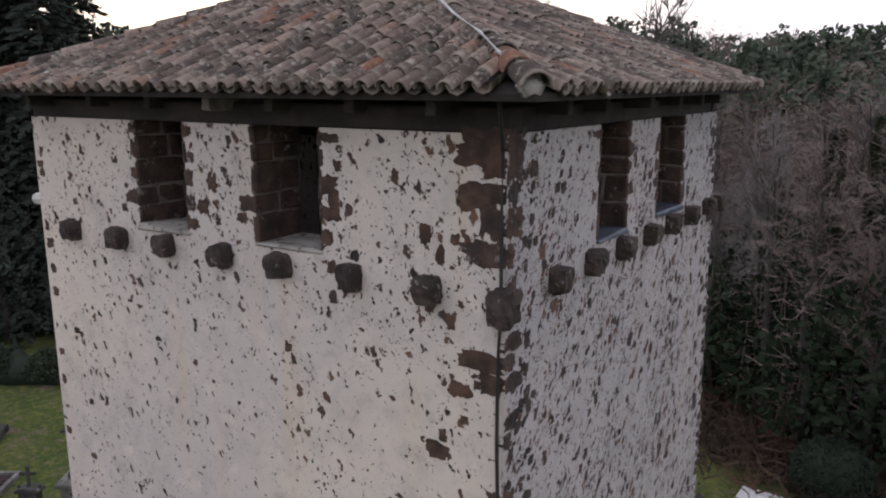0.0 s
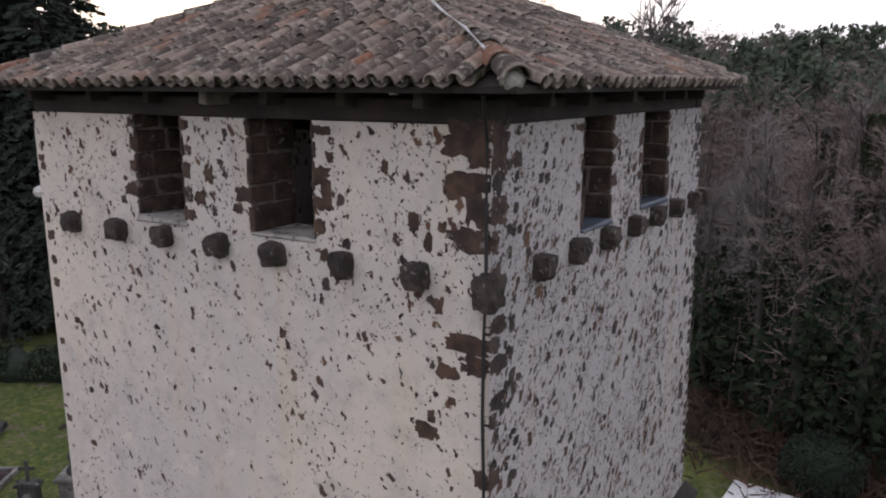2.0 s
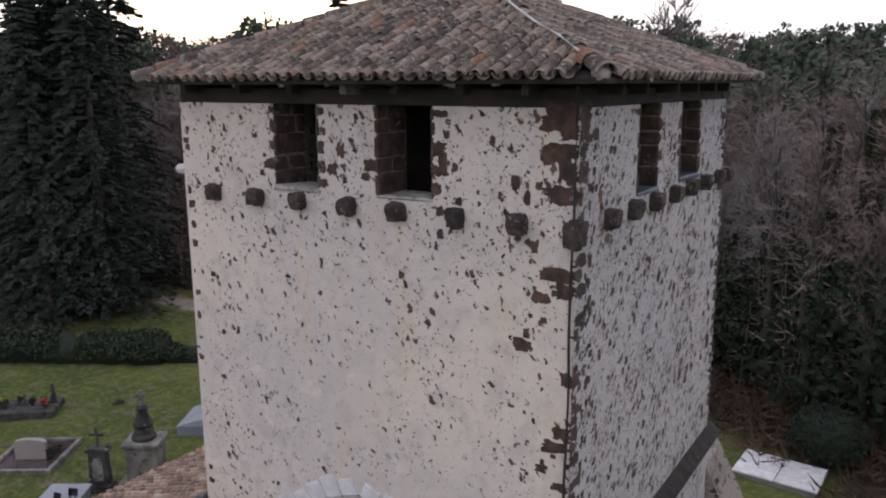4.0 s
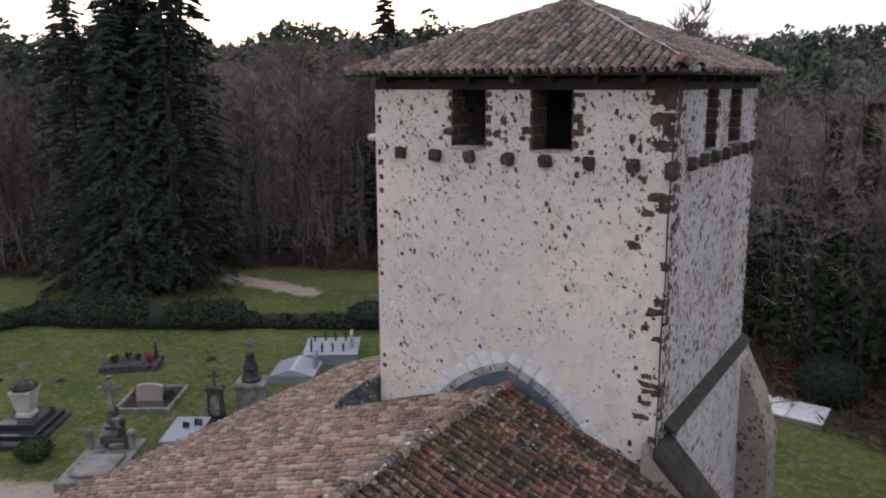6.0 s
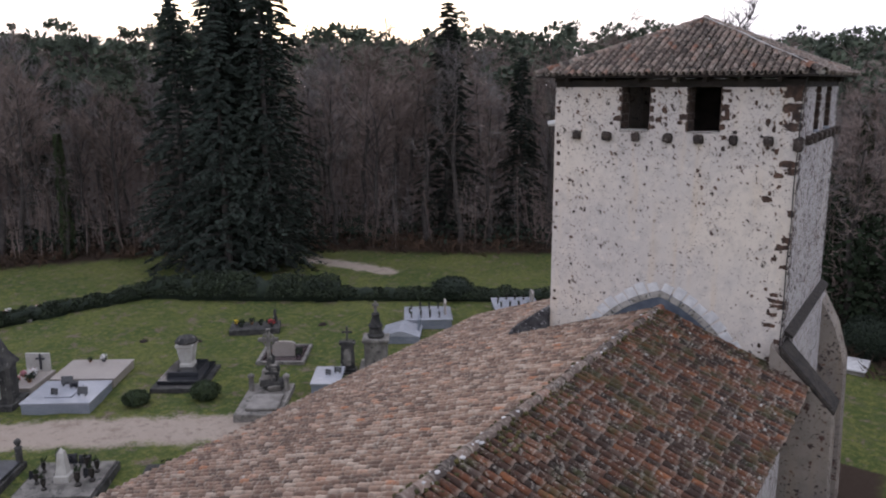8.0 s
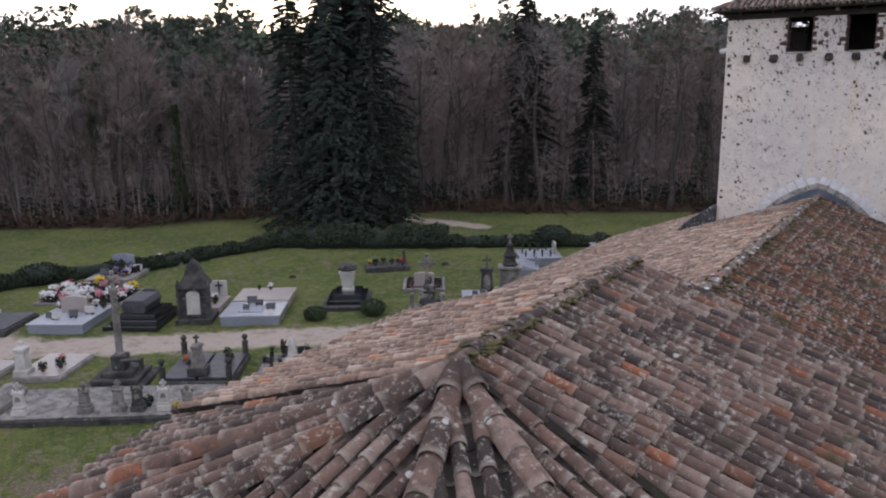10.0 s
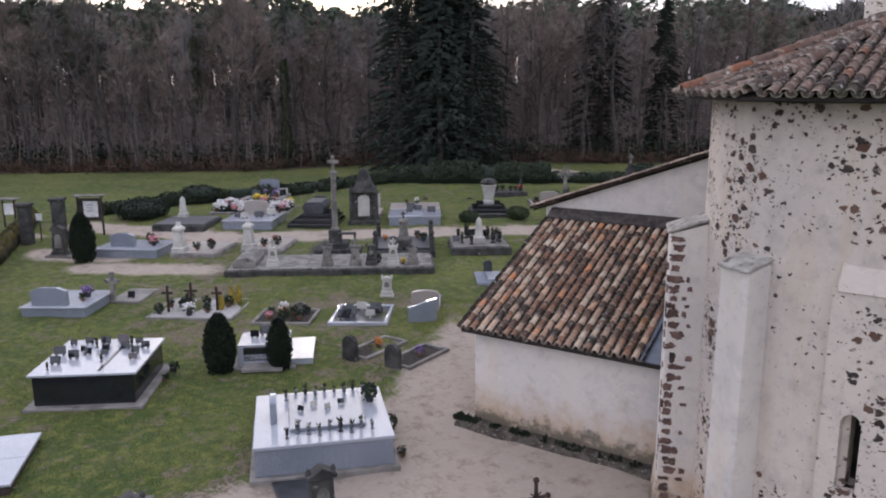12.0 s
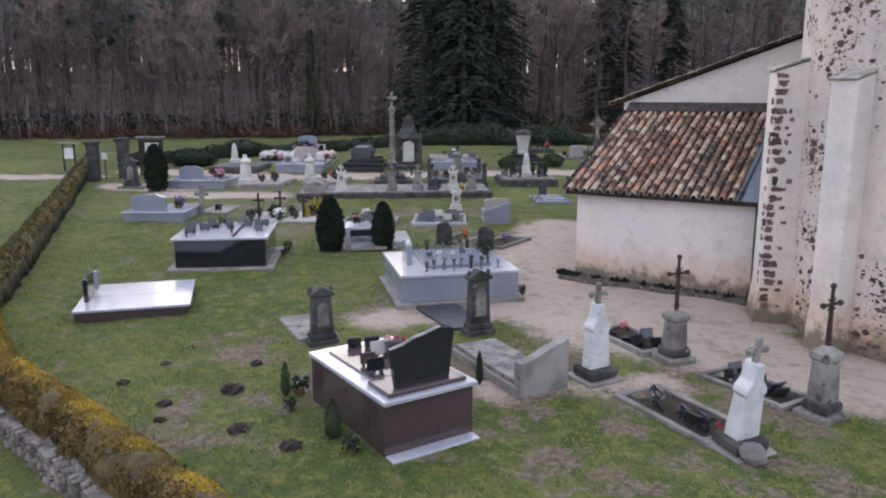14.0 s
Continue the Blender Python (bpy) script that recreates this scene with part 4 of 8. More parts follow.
for k in range(260):
    y = random.uniform(-12.4, 4.9)
    s = random.uniform(0.02, 0.055)
    bmesh.ops.create_icosphere(bm, subdivisions=1, radius=s, matrix=Matrix.Translation((RIDGE_X + random.choice((-1, 1)) * random.uniform(0.06, 0.15), y, NAVE_RIDGE + random.uniform(0.05, 0.12))))
ob = part("moss", bm, M["moss"], nave_roof, "cushions of moss along the ridge")
ob["kind"] = "stuff"

# crusts of pale lichen on the ridge
bm = bmesh.new()
for k in range(45):
    y = random.uniform(-12.4, 4.9)
    m = Matrix.Translation((RIDGE_X + random.uniform(-0.1, 0.1), y, NAVE_RIDGE + random.uniform(0.12, 0.16))) @ Matrix.Diagonal((random.uniform(0.03, 0.07), random.uniform(0.03, 0.08), 0.02, 1))
    bmesh.ops.create_icosphere(bm, subdivisions=1, radius=1.0, matrix=m)
ob = part("lichen", bm, M["white_stone"], nave_roof, "crusts of pale lichen along the ridge")
ob["kind"] = "stuff"

choir = thing("choir", "choir and round apse of chipped cream render with buttresses", "church")
CHX = 3.35
bm = bmesh.new()
box(bm, AX - CHX, AX - CHX + 0.7, AY, CHOIR_Y + 0.6, -0.5, 7.42)
part("south_wall", bm, M["apse"], choir)
bm = bmesh.new()
box(bm, AX + CHX - 0.7, AX + CHX, AY, CHOIR_Y + 0.6, -0.5, 7.42)
part("north_wall", bm, M["apse"], choir)
bm = bmesh.new()
prism(bm, [(AX - CHX + 0.71, 5.0), (AX + CHX - 0.71, 5.0), (AX + CHX - 0.71, 7.5), (AX, 8.75), (AX - CHX + 0.71, 7.5)], "y", CHOIR_Y - 0.5, CHOIR_Y - 0.04)
part("west_gable", bm, M["clean"], choir)
bm = bmesh.new()
N_A, W_ANG = 48, -7.0
zs = [-0.5, 0.4, 1.3, 2.06, 3.22, 4.2, 5.3, 6.4, 7.42]
outer, inner = [], []
for z in zs:
    row_o, row_i = [], []
    for k in range(N_A + 1):
        a = radians(-90 + 180 * k / N_A)
        w = 0.008 * math.sin(k * 1.9 + z * 2.3)
        row_o.append(bm.verts.new((AX + (AR + w) * math.sin(a), AY - (AR + w) * math.cos(a), z)))
        row_i.append(bm.verts.new((AX + (AR - 0.7) * math.sin(a), AY - (AR - 0.7) * math.cos(a), z)))
    outer.append(row_o)
    inner.append(row_i)
win = [k for k in range(N_A) if abs(-90 + 180 * (k + 0.5) / N_A - W_ANG) < 2.2]
for i in range(len(zs) - 1):
    for k in range(N_A):
        if k in win and i == 3:
            continue
        bm.faces.new((outer[i][k], outer[i][k + 1], outer[i + 1][k + 1], outer[i + 1][k]))
        bm.faces.new((inner[i][k + 1], inner[i][k], inner[i + 1][k], inner[i + 1][k + 1]))
k0, k1 = win[0], win[-1] + 1
bm.faces.new((outer[3][k0], inner[3][k0], inner[4][k0], outer[4][k0]))
bm.faces.new((inner[3][k1], outer[3][k1], outer[4][k1], inner[4][k1]))
for k in win:
    bm.faces.new((outer[3][k + 1], inner[3][k + 1], inner[3][k], outer[3][k]))
    bm.faces.new((outer[4][k], inner[4][k], inner[4][k + 1], outer[4][k + 1]))
for k in range(N_A):
    bm.faces.new((outer[-1][k], outer[-1][k + 1], inner[-1][k + 1], inner[-1][k]))
bmesh.ops.recalc_face_normals(bm, faces=bm.faces[:])
apse_wall = part("apse_wall", bm, M["apse"], choir, smooth=False)


def apse_buttress(angle, width, out_low, out_high, z_low, z_high, material, parent):
    """A buttress against the round wall, with a sloping cap."""
    holder = new("buttress")
    holder.parent = parent
    holder.matrix_basis = pose(AX, AY, 0, 0, 0, angle)
    bm = bmesh.new()
    prism(bm, [(-AR + 0.25, -0.5), (-AR - out_low - 0.12, -0.5), (-AR - out_low, 0.7), (-AR - out_low * 0.95, z_low), (-AR + 0.25, z_high + 0.2)], "x", -width / 2, width / 2, 0.02)
    ob = part("shaft", bm, material, holder)
    bm = bmesh.new()
    prism(bm, [(-AR + 0.2, z_high + 0.23), (-AR - out_low - 0.03, z_low), (-AR - out_low - 0.03, z_low + 0.055), (-AR + 0.2, z_high + 0.29)], "x", -width / 2 - 0.03, width / 2 + 0.03, 0.015)
    part("cap", bm, M["cap"], holder, "grey weathered sloping cap stone")
    return holder


first = apse_buttress(-70, 0.78, 0.62, 0.3, 5.15, 5.22, M["clean"], choir)
apse_buttress(-36, 0.6, 0.42, 0.2, 4.95, 4.93, M["clean"], choir)
apse_buttress(28, 0.6, 0.42, 0.2, 4.95, 4.93, M["clean"], choir)
# red-brown coursed stones up the edge of the first buttress
M["red_stone"] = surface("red_stone", (0.085, 0.05, 0.043), (0.24, 0.145, 0.12), 5, 0.95, 0.8, 40, stain=(0.2, 0.16, 0.13), stain_at=0.64)
rng = random.Random(3)
z = 0.15
while z < 5.05:
    h = rng.uniform(0.1, 0.18)
    if rng.random() < 0.95:
        w = rng.uniform(0.14, 0.27)
        flake(first, 0.39, -AR - 0.62 + w / 2 + rng.uniform(0, 0.09), z + h / 2, w, h * rng.uniform(0.8, 1.15), M["red_stone" if rng.random() < 0.85 else "jamb"], "x", 1, int(z * 10))
        if rng.random() < 0.5:
            flake(first, 0.39, -AR - 0.3 + rng.uniform(-0.05, 0.12), z + h / 2, rng.uniform(0.06, 0.16), h * rng.uniform(0.5, 0.9), M["red_stone"], "x", 1, int(z * 10) + 5)
        if rng.random() < 0.7:
            flake(first, -AR - 0.62, 0.31 + rng.uniform(-0.05, 0.03), z + h / 2, rng.uniform(0.08, 0.2), h * 0.9, M["red_stone"], "y", -1, int(z * 10))
    z += h + rng.uniform(0.01, 0.06)
# shallow panel with the round-headed slit window
bm = bmesh.new()
pan_a = [radians(v) for v in (-13.5, -9.2)], [radians(v) for v in (-4.8, 3.0)]
for lo, hi in pan_a:
    prism(bm, [(AX + (AR - 0.1) * math.sin(lo), AY - (AR - 0.1) * math.cos(lo)), (AX + (AR + 0.14) * math.sin(lo), AY - (AR + 0.14) * math.cos(lo)), (AX + (AR + 0.14) * math.sin(hi), AY - (AR + 0.14) * math.cos(hi)), (AX + (AR - 0.1) * math.sin(hi), AY - (AR - 0.1) * math.cos(hi))], "z", -0.5, 4.95)
for z0, z1 in ((-0.5, 2.06), (3.22, 4.95)):
    lo, hi = radians(-9.2), radians(-4.8)
    prism(bm, [(AX + (AR - 0.1) * math.sin(lo), AY - (AR - 0.1) * math.cos(lo)), (AX + (AR + 0.14) * math.sin(lo), AY - (AR + 0.14) * math.cos(lo)), (AX + (AR + 0.14) * math.sin(hi), AY - (AR + 0.14) * math.cos(hi)), (AX + (AR - 0.1) * math.sin(hi), AY - (AR - 0.1) * math.cos(hi))], "z", z0, z1)
part("panel", bm, M["apse"], choir)
holder = new("cap_stone")
bm = bmesh.new()
prism(bm, [(-AR + 0.05, 5.0), (-AR - 0.16, 4.9), (-AR - 0.15, 4.94), (-AR + 0.05, 5.34)], "x", -0.46, 0.46, 0.02)
part("slope", bm, M["apse"], holder)
holder.parent = choir
holder.matrix_basis = pose(AX, AY, 0, 0, 0, -5)

def moss_line(roof, a, b, count, across):
    """Cushions of moss along a ridge."""
    bm = bmesh.new()
    for _ in range(count):
        t = random.random()
        p = Vector(a).lerp(Vector(b), t) + Vector((random.choice((-1, 1)) * random.uniform(0.4, 1.0) * across, 0, random.uniform(-0.03, 0.05)))
        s = random.uniform(0.016, 0.045) * (0.5 + abs(noise.noise(p * 0.8)) * 1.4)
        bmesh.ops.create_icosphere(bm, subdivisions=1, radius=s, matrix=Matrix.Translation(p - Vector((0, 0, 0.025))) @ Matrix.Diagonal((random.uniform(0.8, 1.5), random.uniform(0.8, 1.7), 0.5, 1)))
    ob = part("moss", bm, M["moss"], roof, "cushions of moss along the ridge")
    ob["kind"] = "stuff"


# round head and dark pane of the slit window
slit = new("window_slit")
slit.parent = choir
slit.matrix_basis = pose(AX, AY, 0, 0, 0, W_ANG)
for s in (-1, 1):
    bm = bmesh.new()
    prism(bm, [(s * 0.17, 3.26), (0.0, 3.26)] + [(s * 0.115 * math.sin(k * math.pi / 12), 3.09 + 0.115 * math.cos(k * math.pi / 12)) for k in range(7)] + [(s * 0.17, 3.09)], "y", -AR - 0.146, -AR + 0.3)
    part("arch_head", bm, M["apse"], slit)
bm = bmesh.new()
box(bm, -0.14, 0.14, -AR + 0.34, -AR + 0.36, 2.0, 3.25)
part("pane", bm, M["dark_glass"], slit, "dark window glass")


choir_roof = thing("choir_roof", "choir and apse roof of grey-brown clay canal tiles", "roof")
CE = AE
for sx in (-1, 1):
    ce, ez = (CE, AEZ) if sx > 0 else (CE + 0.12, AEZ + 0.05)
    c4 = [(AX + sx * ce, AY, ez), (AX + sx * ce, CHOIR_Y, ez), (RIDGE_X, CHOIR_Y, CHOIR_RIDGE), (RIDGE_X, AY, CHOIR_RIDGE)]
    bm = bmesh.new()
    slab(bm, c4, 0.08)
    part("boarding", bm, M["deck"], choir_roof)
    hs = math.hypot(RIDGE_X - AX - sx * ce, CHOIR_RIDGE - ez)
    start, al = ((AX + ce, AY, ez), (0, 1, 0)) if sx > 0 else ((AX - ce, CHOIR_Y, ez), (0, -1, 0))
    covers, pans = slope_tiles(start, al, (RIDGE_X - AX - sx * ce, 0, CHOIR_RIDGE - ez), CHOIR_Y - AY, hs, lambda u, v: v < hs)
    lay_tiles(choir_roof, covers, pans, M["tile_grey" if sx > 0 else "tile_pale"], lambda p: True, 300)
ridge_tiles(choir_roof, (RIDGE_X, AY, CHOIR_RIDGE + 0.03), (RIDGE_X, CHOIR_Y, CHOIR_RIDGE + 0.03), M["tile_grey"], r=0.1)
ridge_tiles(choir_roof, (AX + CE, CHOIR_Y - 0.05, AEZ + 0.05), (RIDGE_X, CHOIR_Y - 0.05, CHOIR_RIDGE + 0.02), M["tile_grey"], r=0.1)
ridge_tiles(choir_roof, (AX - CE, CHOIR_Y - 0.05, AEZ + 0.05), (RIDGE_X, CHOIR_Y - 0.05, CHOIR_RIDGE + 0.02), M["tile_pale"], r=0.1)
for off, count in ((0.13, 420), (0.26, 420), (0.42, 260), (0.65, 120)):
    moss_line(nave_roof, (RIDGE_X + off, -12.4, NAVE_RIDGE + 0.1 - off * 0.367), (RIDGE_X + off, 4.9, NAVE_RIDGE + 0.1 - off * 0.367), count, 0.1)
moss_line(choir_roof, (RIDGE_X, AY + 0.1, CHOIR_RIDGE + 0.1), (RIDGE_X, CHOIR_Y, CHOIR_RIDGE + 0.1), 330, 0.14)
APEX = Vector((RIDGE_X + 0.04, AY, CHOIR_RIDGE))


def cone_z(x, y):
    r = math.hypot(x - AX, y - AY)
    return CHOIR_RIDGE - (CHOIR_RIDGE - AEZ) * r / AE


bm = bmesh.new()
tipv = bm.verts.new((AX, AY, CHOIR_RIDGE))
rim = [bm.verts.new((AX + AE * math.sin(radians(a)), AY - AE * math.cos(radians(a)), AEZ)) for a in range(-90, 91, 4)]
rim2 = [bm.verts.new((v.co.x, v.co.y, v.co.z - 0.05)) for v in rim]
for a, b, c, d in zip(rim, rim[1:], rim2, rim2[1:]):
    bm.faces.new((a, b, tipv))
    bm.faces.new((c, d, b, a))
part("boarding", bm, M["deck"], choir_roof)
HIPS = [-90, -58, -32, 21, 58, 90]
covers, pans = [], []
for a0, a1 in zip(HIPS, HIPS[1:]):
    mid = radians((a0 + a1) / 2)
    half = radians((a1 - a0) / 2)
    out = Vector((math.sin(mid), -math.cos(mid), 0))
    across = Vector((math.cos(mid), math.sin(mid), 0))
    w = AE * math.sin(half)
    n_c = int(2 * w / TILE_PITCH)
    for i in range(n_c + 1):
        for hf, lst in ((0.5, covers), (0.0, pans)):
            u = -w + (i + hf) * 2 * w / n_c
            if abs(u) > w:
                continue
            d0 = math.sqrt(AE * AE - u * u) + 0.04
            stop = abs(u) / math.tan(half) if half < 1.5 else 0
            d = d0
            first = 0.55 + 0.45 * abs(math.sin(u * 57.0 + a0))
            while d - 0.36 > stop:
                p = Vector((AX, AY, 0)) + out * d + across * u
                q = p - out * 0.3
                p.z, q.z = cone_z(p.x, p.y), cone_z(q.x, q.y)
                lst.append(slope_frame(p, q, across))
                d -= TILE_STEP * first
                first = 1.0
lay_tiles(choir_roof, covers, pans, M["tile_grey"], lambda p: p.y < AY - 1.2, 300)
for a in HIPS[1:-1]:
    e = Vector((AX + (AE + 0.05) * math.sin(radians(a)), AY - (AE + 0.05) * math.cos(radians(a)), AEZ + 0.05))
    ridge_tiles(choir_roof, e, (AX, AY, CHOIR_RIDGE + 0.05), M["tile_grey"], r=0.12)

# ---- sacristy ----
sac = thing("sacristy", "low lean-to sacristy with white rendered walls", "annex")
SX0, SX1, SY0, SEZ, STZ = -14.12, -9.55, -17.5, 2.24, 4.16
bm = bmesh.new()
box(bm, SX0, SX1, SY0, SY0 + 0.45, -0.5, SEZ + 0.02)
part("front_wall", bm, M["clean"], sac)
bm = bmesh.new()
prism(bm, [(SY0 + 0.45, -0.5), (NAVE_Y0 + 0.1, -0.5), (NAVE_Y0 + 0.1, STZ - 0.1), (SY0 + 0.45, SEZ + 0.1)], "x", SX0, SX0 + 0.45)
part("side_wall", bm, M["clean"], sac)
sac_roof = thing("sacristy_roof", "lean-to roof of warm red and cream clay tiles", "roof")
RX0, RX1, RY0 = SX0 - 0.24, -10.12, SY0 - 0.24
bm = bmesh.new()
slab(bm, [(RX0, RY0, SEZ), (SX1, RY0, SEZ), (SX1, NAVE_Y0, STZ), (RX0, NAVE_Y0, STZ)], 0.09)
part("boarding", bm, M["deck"], sac_roof)
bm = bmesh.new()
slab(bm, [(RX1 - 0.1, RY0 - 0.02, SEZ + 0.03), (SX1 - 0.02, RY0 - 0.02, SEZ + 0.03), (SX1 - 0.02, NAVE_Y0, STZ + 0.03), (RX1 - 0.1, NAVE_Y0, STZ + 0.03)], 0.02)
part("flashing", bm, M["lead"], sac_roof, "grey lead strip beside the buttress")
bm = bmesh.new()
slab(bm, [(RX0, NAVE_Y0 - 0.25, STZ + 0.05), (SX1, NAVE_Y0 - 0.25, STZ + 0.05), (SX1, NAVE_Y0 + 0.1, STZ + 0.27), (RX0, NAVE_Y0 + 0.1, STZ + 0.27)], 0.05)
part("flashing", bm, M["lava"], sac_roof, "dark mortar fillet along the wall")
hs = math.hypot(NAVE_Y0 - RY0, STZ - SEZ)
covers, pans = slope_tiles((RX0, RY0, SEZ), (1, 0, 0), (0, NAVE_Y0 - RY0, STZ - SEZ), RX1 - RX0, hs, lambda u, v: v < hs - 0.05, 0.206, 0.98)
lay_tiles(sac_roof, covers, pans, M["tile_warm"], lambda p: True, 300)
bm = bmesh.new()
tube(bm, [(SX1 - 0.12, SY0 - 0.06, 2.2), (SX1 - 0.12, SY0 - 0.06, 0.25), (SX1 - 0.25, SY0 - 0.25, -0.08)], 0.045, 8)
pipe = part("downpipe", bm, M["zinc"])
tagged(pipe, "dark rainwater downpipe on the sacristy wall", "pipe")


# ---- cemetery: materials ----
M["granite_grey"] = polished("grey_granite", (0.14, 0.155, 0.185), (0.27, 0.29, 0.325))
M["granite_black"] = polished("black_granite", (0.008, 0.009, 0.011), (0.022, 0.023, 0.027), rough=0.08)
M["granite_pale"] = polished("pale_granite", (0.26, 0.27, 0.295), (0.41, 0.42, 0.45), rough=0.13)
M["granite_rose"] = polished("brown_granite", (0.036, 0.026, 0.027), (0.082, 0.058, 0.058), rough=0.09)
M["granite_tan"] = polished("tan_granite", (0.24, 0.21, 0.185), (0.36, 0.32, 0.285), rough=0.3)
M["old_stone"] = surface("lichened_stone", (0.11, 0.102, 0.09), (0.285, 0.265, 0.235), 2.2, 0.92, 0.6, 35, stain=(0.05, 0.05, 0.045), stain_at=0.57)
M["black_stone"] = surface("blackened_stone", (0.022, 0.022, 0.021), (0.08, 0.076, 0.068), 2.5, 0.92, 0.7, 35, stain=(0.26, 0.25, 0.22), stain_at=0.62)
M["pale_stone"] = surface("pale_limestone", (0.38, 0.36, 0.32), (0.56, 0.54, 0.49), 2.0, 0.9, 0.4, 35, stain=(0.18, 0.17, 0.15), stain_at=0.66)
M["concrete"] = surface("worn_concrete", (0.145, 0.132, 0.118), (0.29, 0.27, 0.243), 1.8, 0.93, 0.4, 45, stain=(0.09, 0.085, 0.07), stain_at=0.62)
M["gravel"] = surface("white_gravel", (0.34, 0.32, 0.30), (0.56, 0.54, 0.51), 14, 0.95, 1.0, 55, vary=0.6)
M["iron"] = surface("rusty_iron", (0.02, 0.013, 0.011), (0.055, 0.028, 0.02), 9, 0.8, 0.3, 60)
M["slate"] = surface("dark_slate", (0.025, 0.026, 0.03), (0.06, 0.062, 0.07), 3, 0.45, 0.2)
M["bronze"] = surface("bronze", (0.03, 0.028, 0.026), (0.08, 0.07, 0.06), 8, 0.45, 0.2, metal=0.6)
M["pewter"] = surface("pewter", (0.10, 0.105, 0.11), (0.26, 0.27, 0.28), 8, 0.4, 0.2, metal=0.7)
M["ceramic"] = surface("white_ceramic", (0.55, 0.54, 0.52), (0.75, 0.74, 0.72), 6, 0.35, 0.1)
M["terracotta"] = surface("terracotta", (0.16, 0.08, 0.05), (0.28, 0.15, 0.09), 5, 0.85, 0.3)
M["soil"] = surface("dark_soil", (0.018, 0.013, 0.010), (0.05, 0.038, 0.028), 7, 0.97, 1.0, 40)
M["leaf_dark"] = surface("yew_leaf", (0.006, 0.012, 0.006), (0.018, 0.030, 0.013), 6, 0.85, 0.4, 50)
M["leaf_green"] = surface("shrub_leaf", (0.018, 0.032, 0.012), (0.05, 0.07, 0.025), 5, 0.85, 0.4, 40)
M["leaf_gold"] = surface("golden_leaf", (0.20, 0.15, 0.02), (0.42, 0.32, 0.04), 6, 0.85, 0.4, 40)
for key, a, b in (("red", (0.25, 0.02, 0.03), (0.5, 0.07, 0.08)), ("pink", (0.45, 0.14, 0.18), (0.7, 0.35, 0.38)), ("white", (0.6, 0.58, 0.55), (0.8, 0.78, 0.76)), ("yellow", (0.55, 0.38, 0.02), (0.8, 0.6, 0.05)), ("violet", (0.13, 0.07, 0.2), (0.3, 0.2, 0.38)), ("orange", (0.5, 0.14, 0.03), (0.65, 0.28, 0.08))):
    M["petal_" + key] = surface("petals_" + key, a, b, 12, 0.7, 0.2, 60)


# ---- cemetery: parts of graves ----
def block(th, name, w, l, z0, z1, material, x=0.0, y=0.0, bevel=0.012, label="", rough=0.0):
    bm = bmesh.new()
    box(bm, x - w / 2, x + w / 2, y - l / 2, y + l / 2, z0, z1, bevel, rough)
    return part(name, bm, material, th, label)


def head_outline(style, w, h):
    a = w / 2
    if style == "gable":
        return [(-a, 0), (a, 0), (a, h * 0.8), (a * 0.45, h), (-a * 0.45, h), (-a, h * 0.8)]
    if style == "wave":
        return [(-a, 0), (a, 0), (a, h)] + [(a - w * t, h * (0.97 - 0.30 * (0.5 - 0.5 * math.cos(math.pi * t)))) for t in (0.2, 0.4, 0.6, 0.8, 1.0)]
    if style == "swan":
        return [(-a * 0.84, 0), (a * 0.84, 0), (a, h * 0.84), (a * 0.97, h * 0.93), (a * 0.8, h * 0.97), (a * 0.6, h), (a * 0.42, h * 0.98), (0.1 * a, h * 0.92), (-a * 0.25, h * 0.88), (-a * 0.6, h * 0.79), (-a, h * 0.74)]
    if style == "round":
        return [(-a, 0), (a, 0)] + [(a * math.cos(t * math.pi / 8), h - a + a * math.sin(t * math.pi / 8)) for t in range(9)]
    if style == "arch":
        return [(-a, 0), (a, 0)] + [(a * math.cos(t * math.pi / 8), h * 0.84 + h * 0.16 * math.sin(t * math.pi / 8)) for t in range(9)]
    return [(-a, 0), (a, 0), (a, h), (-a, h)]


def headstone(th, style, w, h, z, y, material, thick=0.12, x=0.0, label="", turn=0.0):
    bm = bmesh.new()
    prism(bm, head_outline(style, w, h), "y", -thick / 2, thick / 2, 0.01)
    ob = part("headstone", bm, material, th, label)
    ob.matrix_basis = pose(x, y, z, 0, 0, turn)
    return ob


def latin_cross(bm, x, y, z, h, w, t, arm=0.68):
    box(bm, x - t / 2, x + t / 2, y - t / 2, y + t / 2, z, z + h, 0.012)
    box(bm, x - w / 2, x - t / 2, y - t / 2, y + t / 2, z + h * arm - t / 2, z + h * arm + t / 2, 0.012)
    box(bm, x + t / 2, x + w / 2, y - t / 2, y + t / 2, z + h * arm - t / 2, z + h * arm + t / 2, 0.012)
    return bm


def grave(name, label, x, y, turn, group="", category="grave"):
    return thing(name, label, category, x, y, ground_z(x, y) - 0.03, turn, group)


SHARED = {}


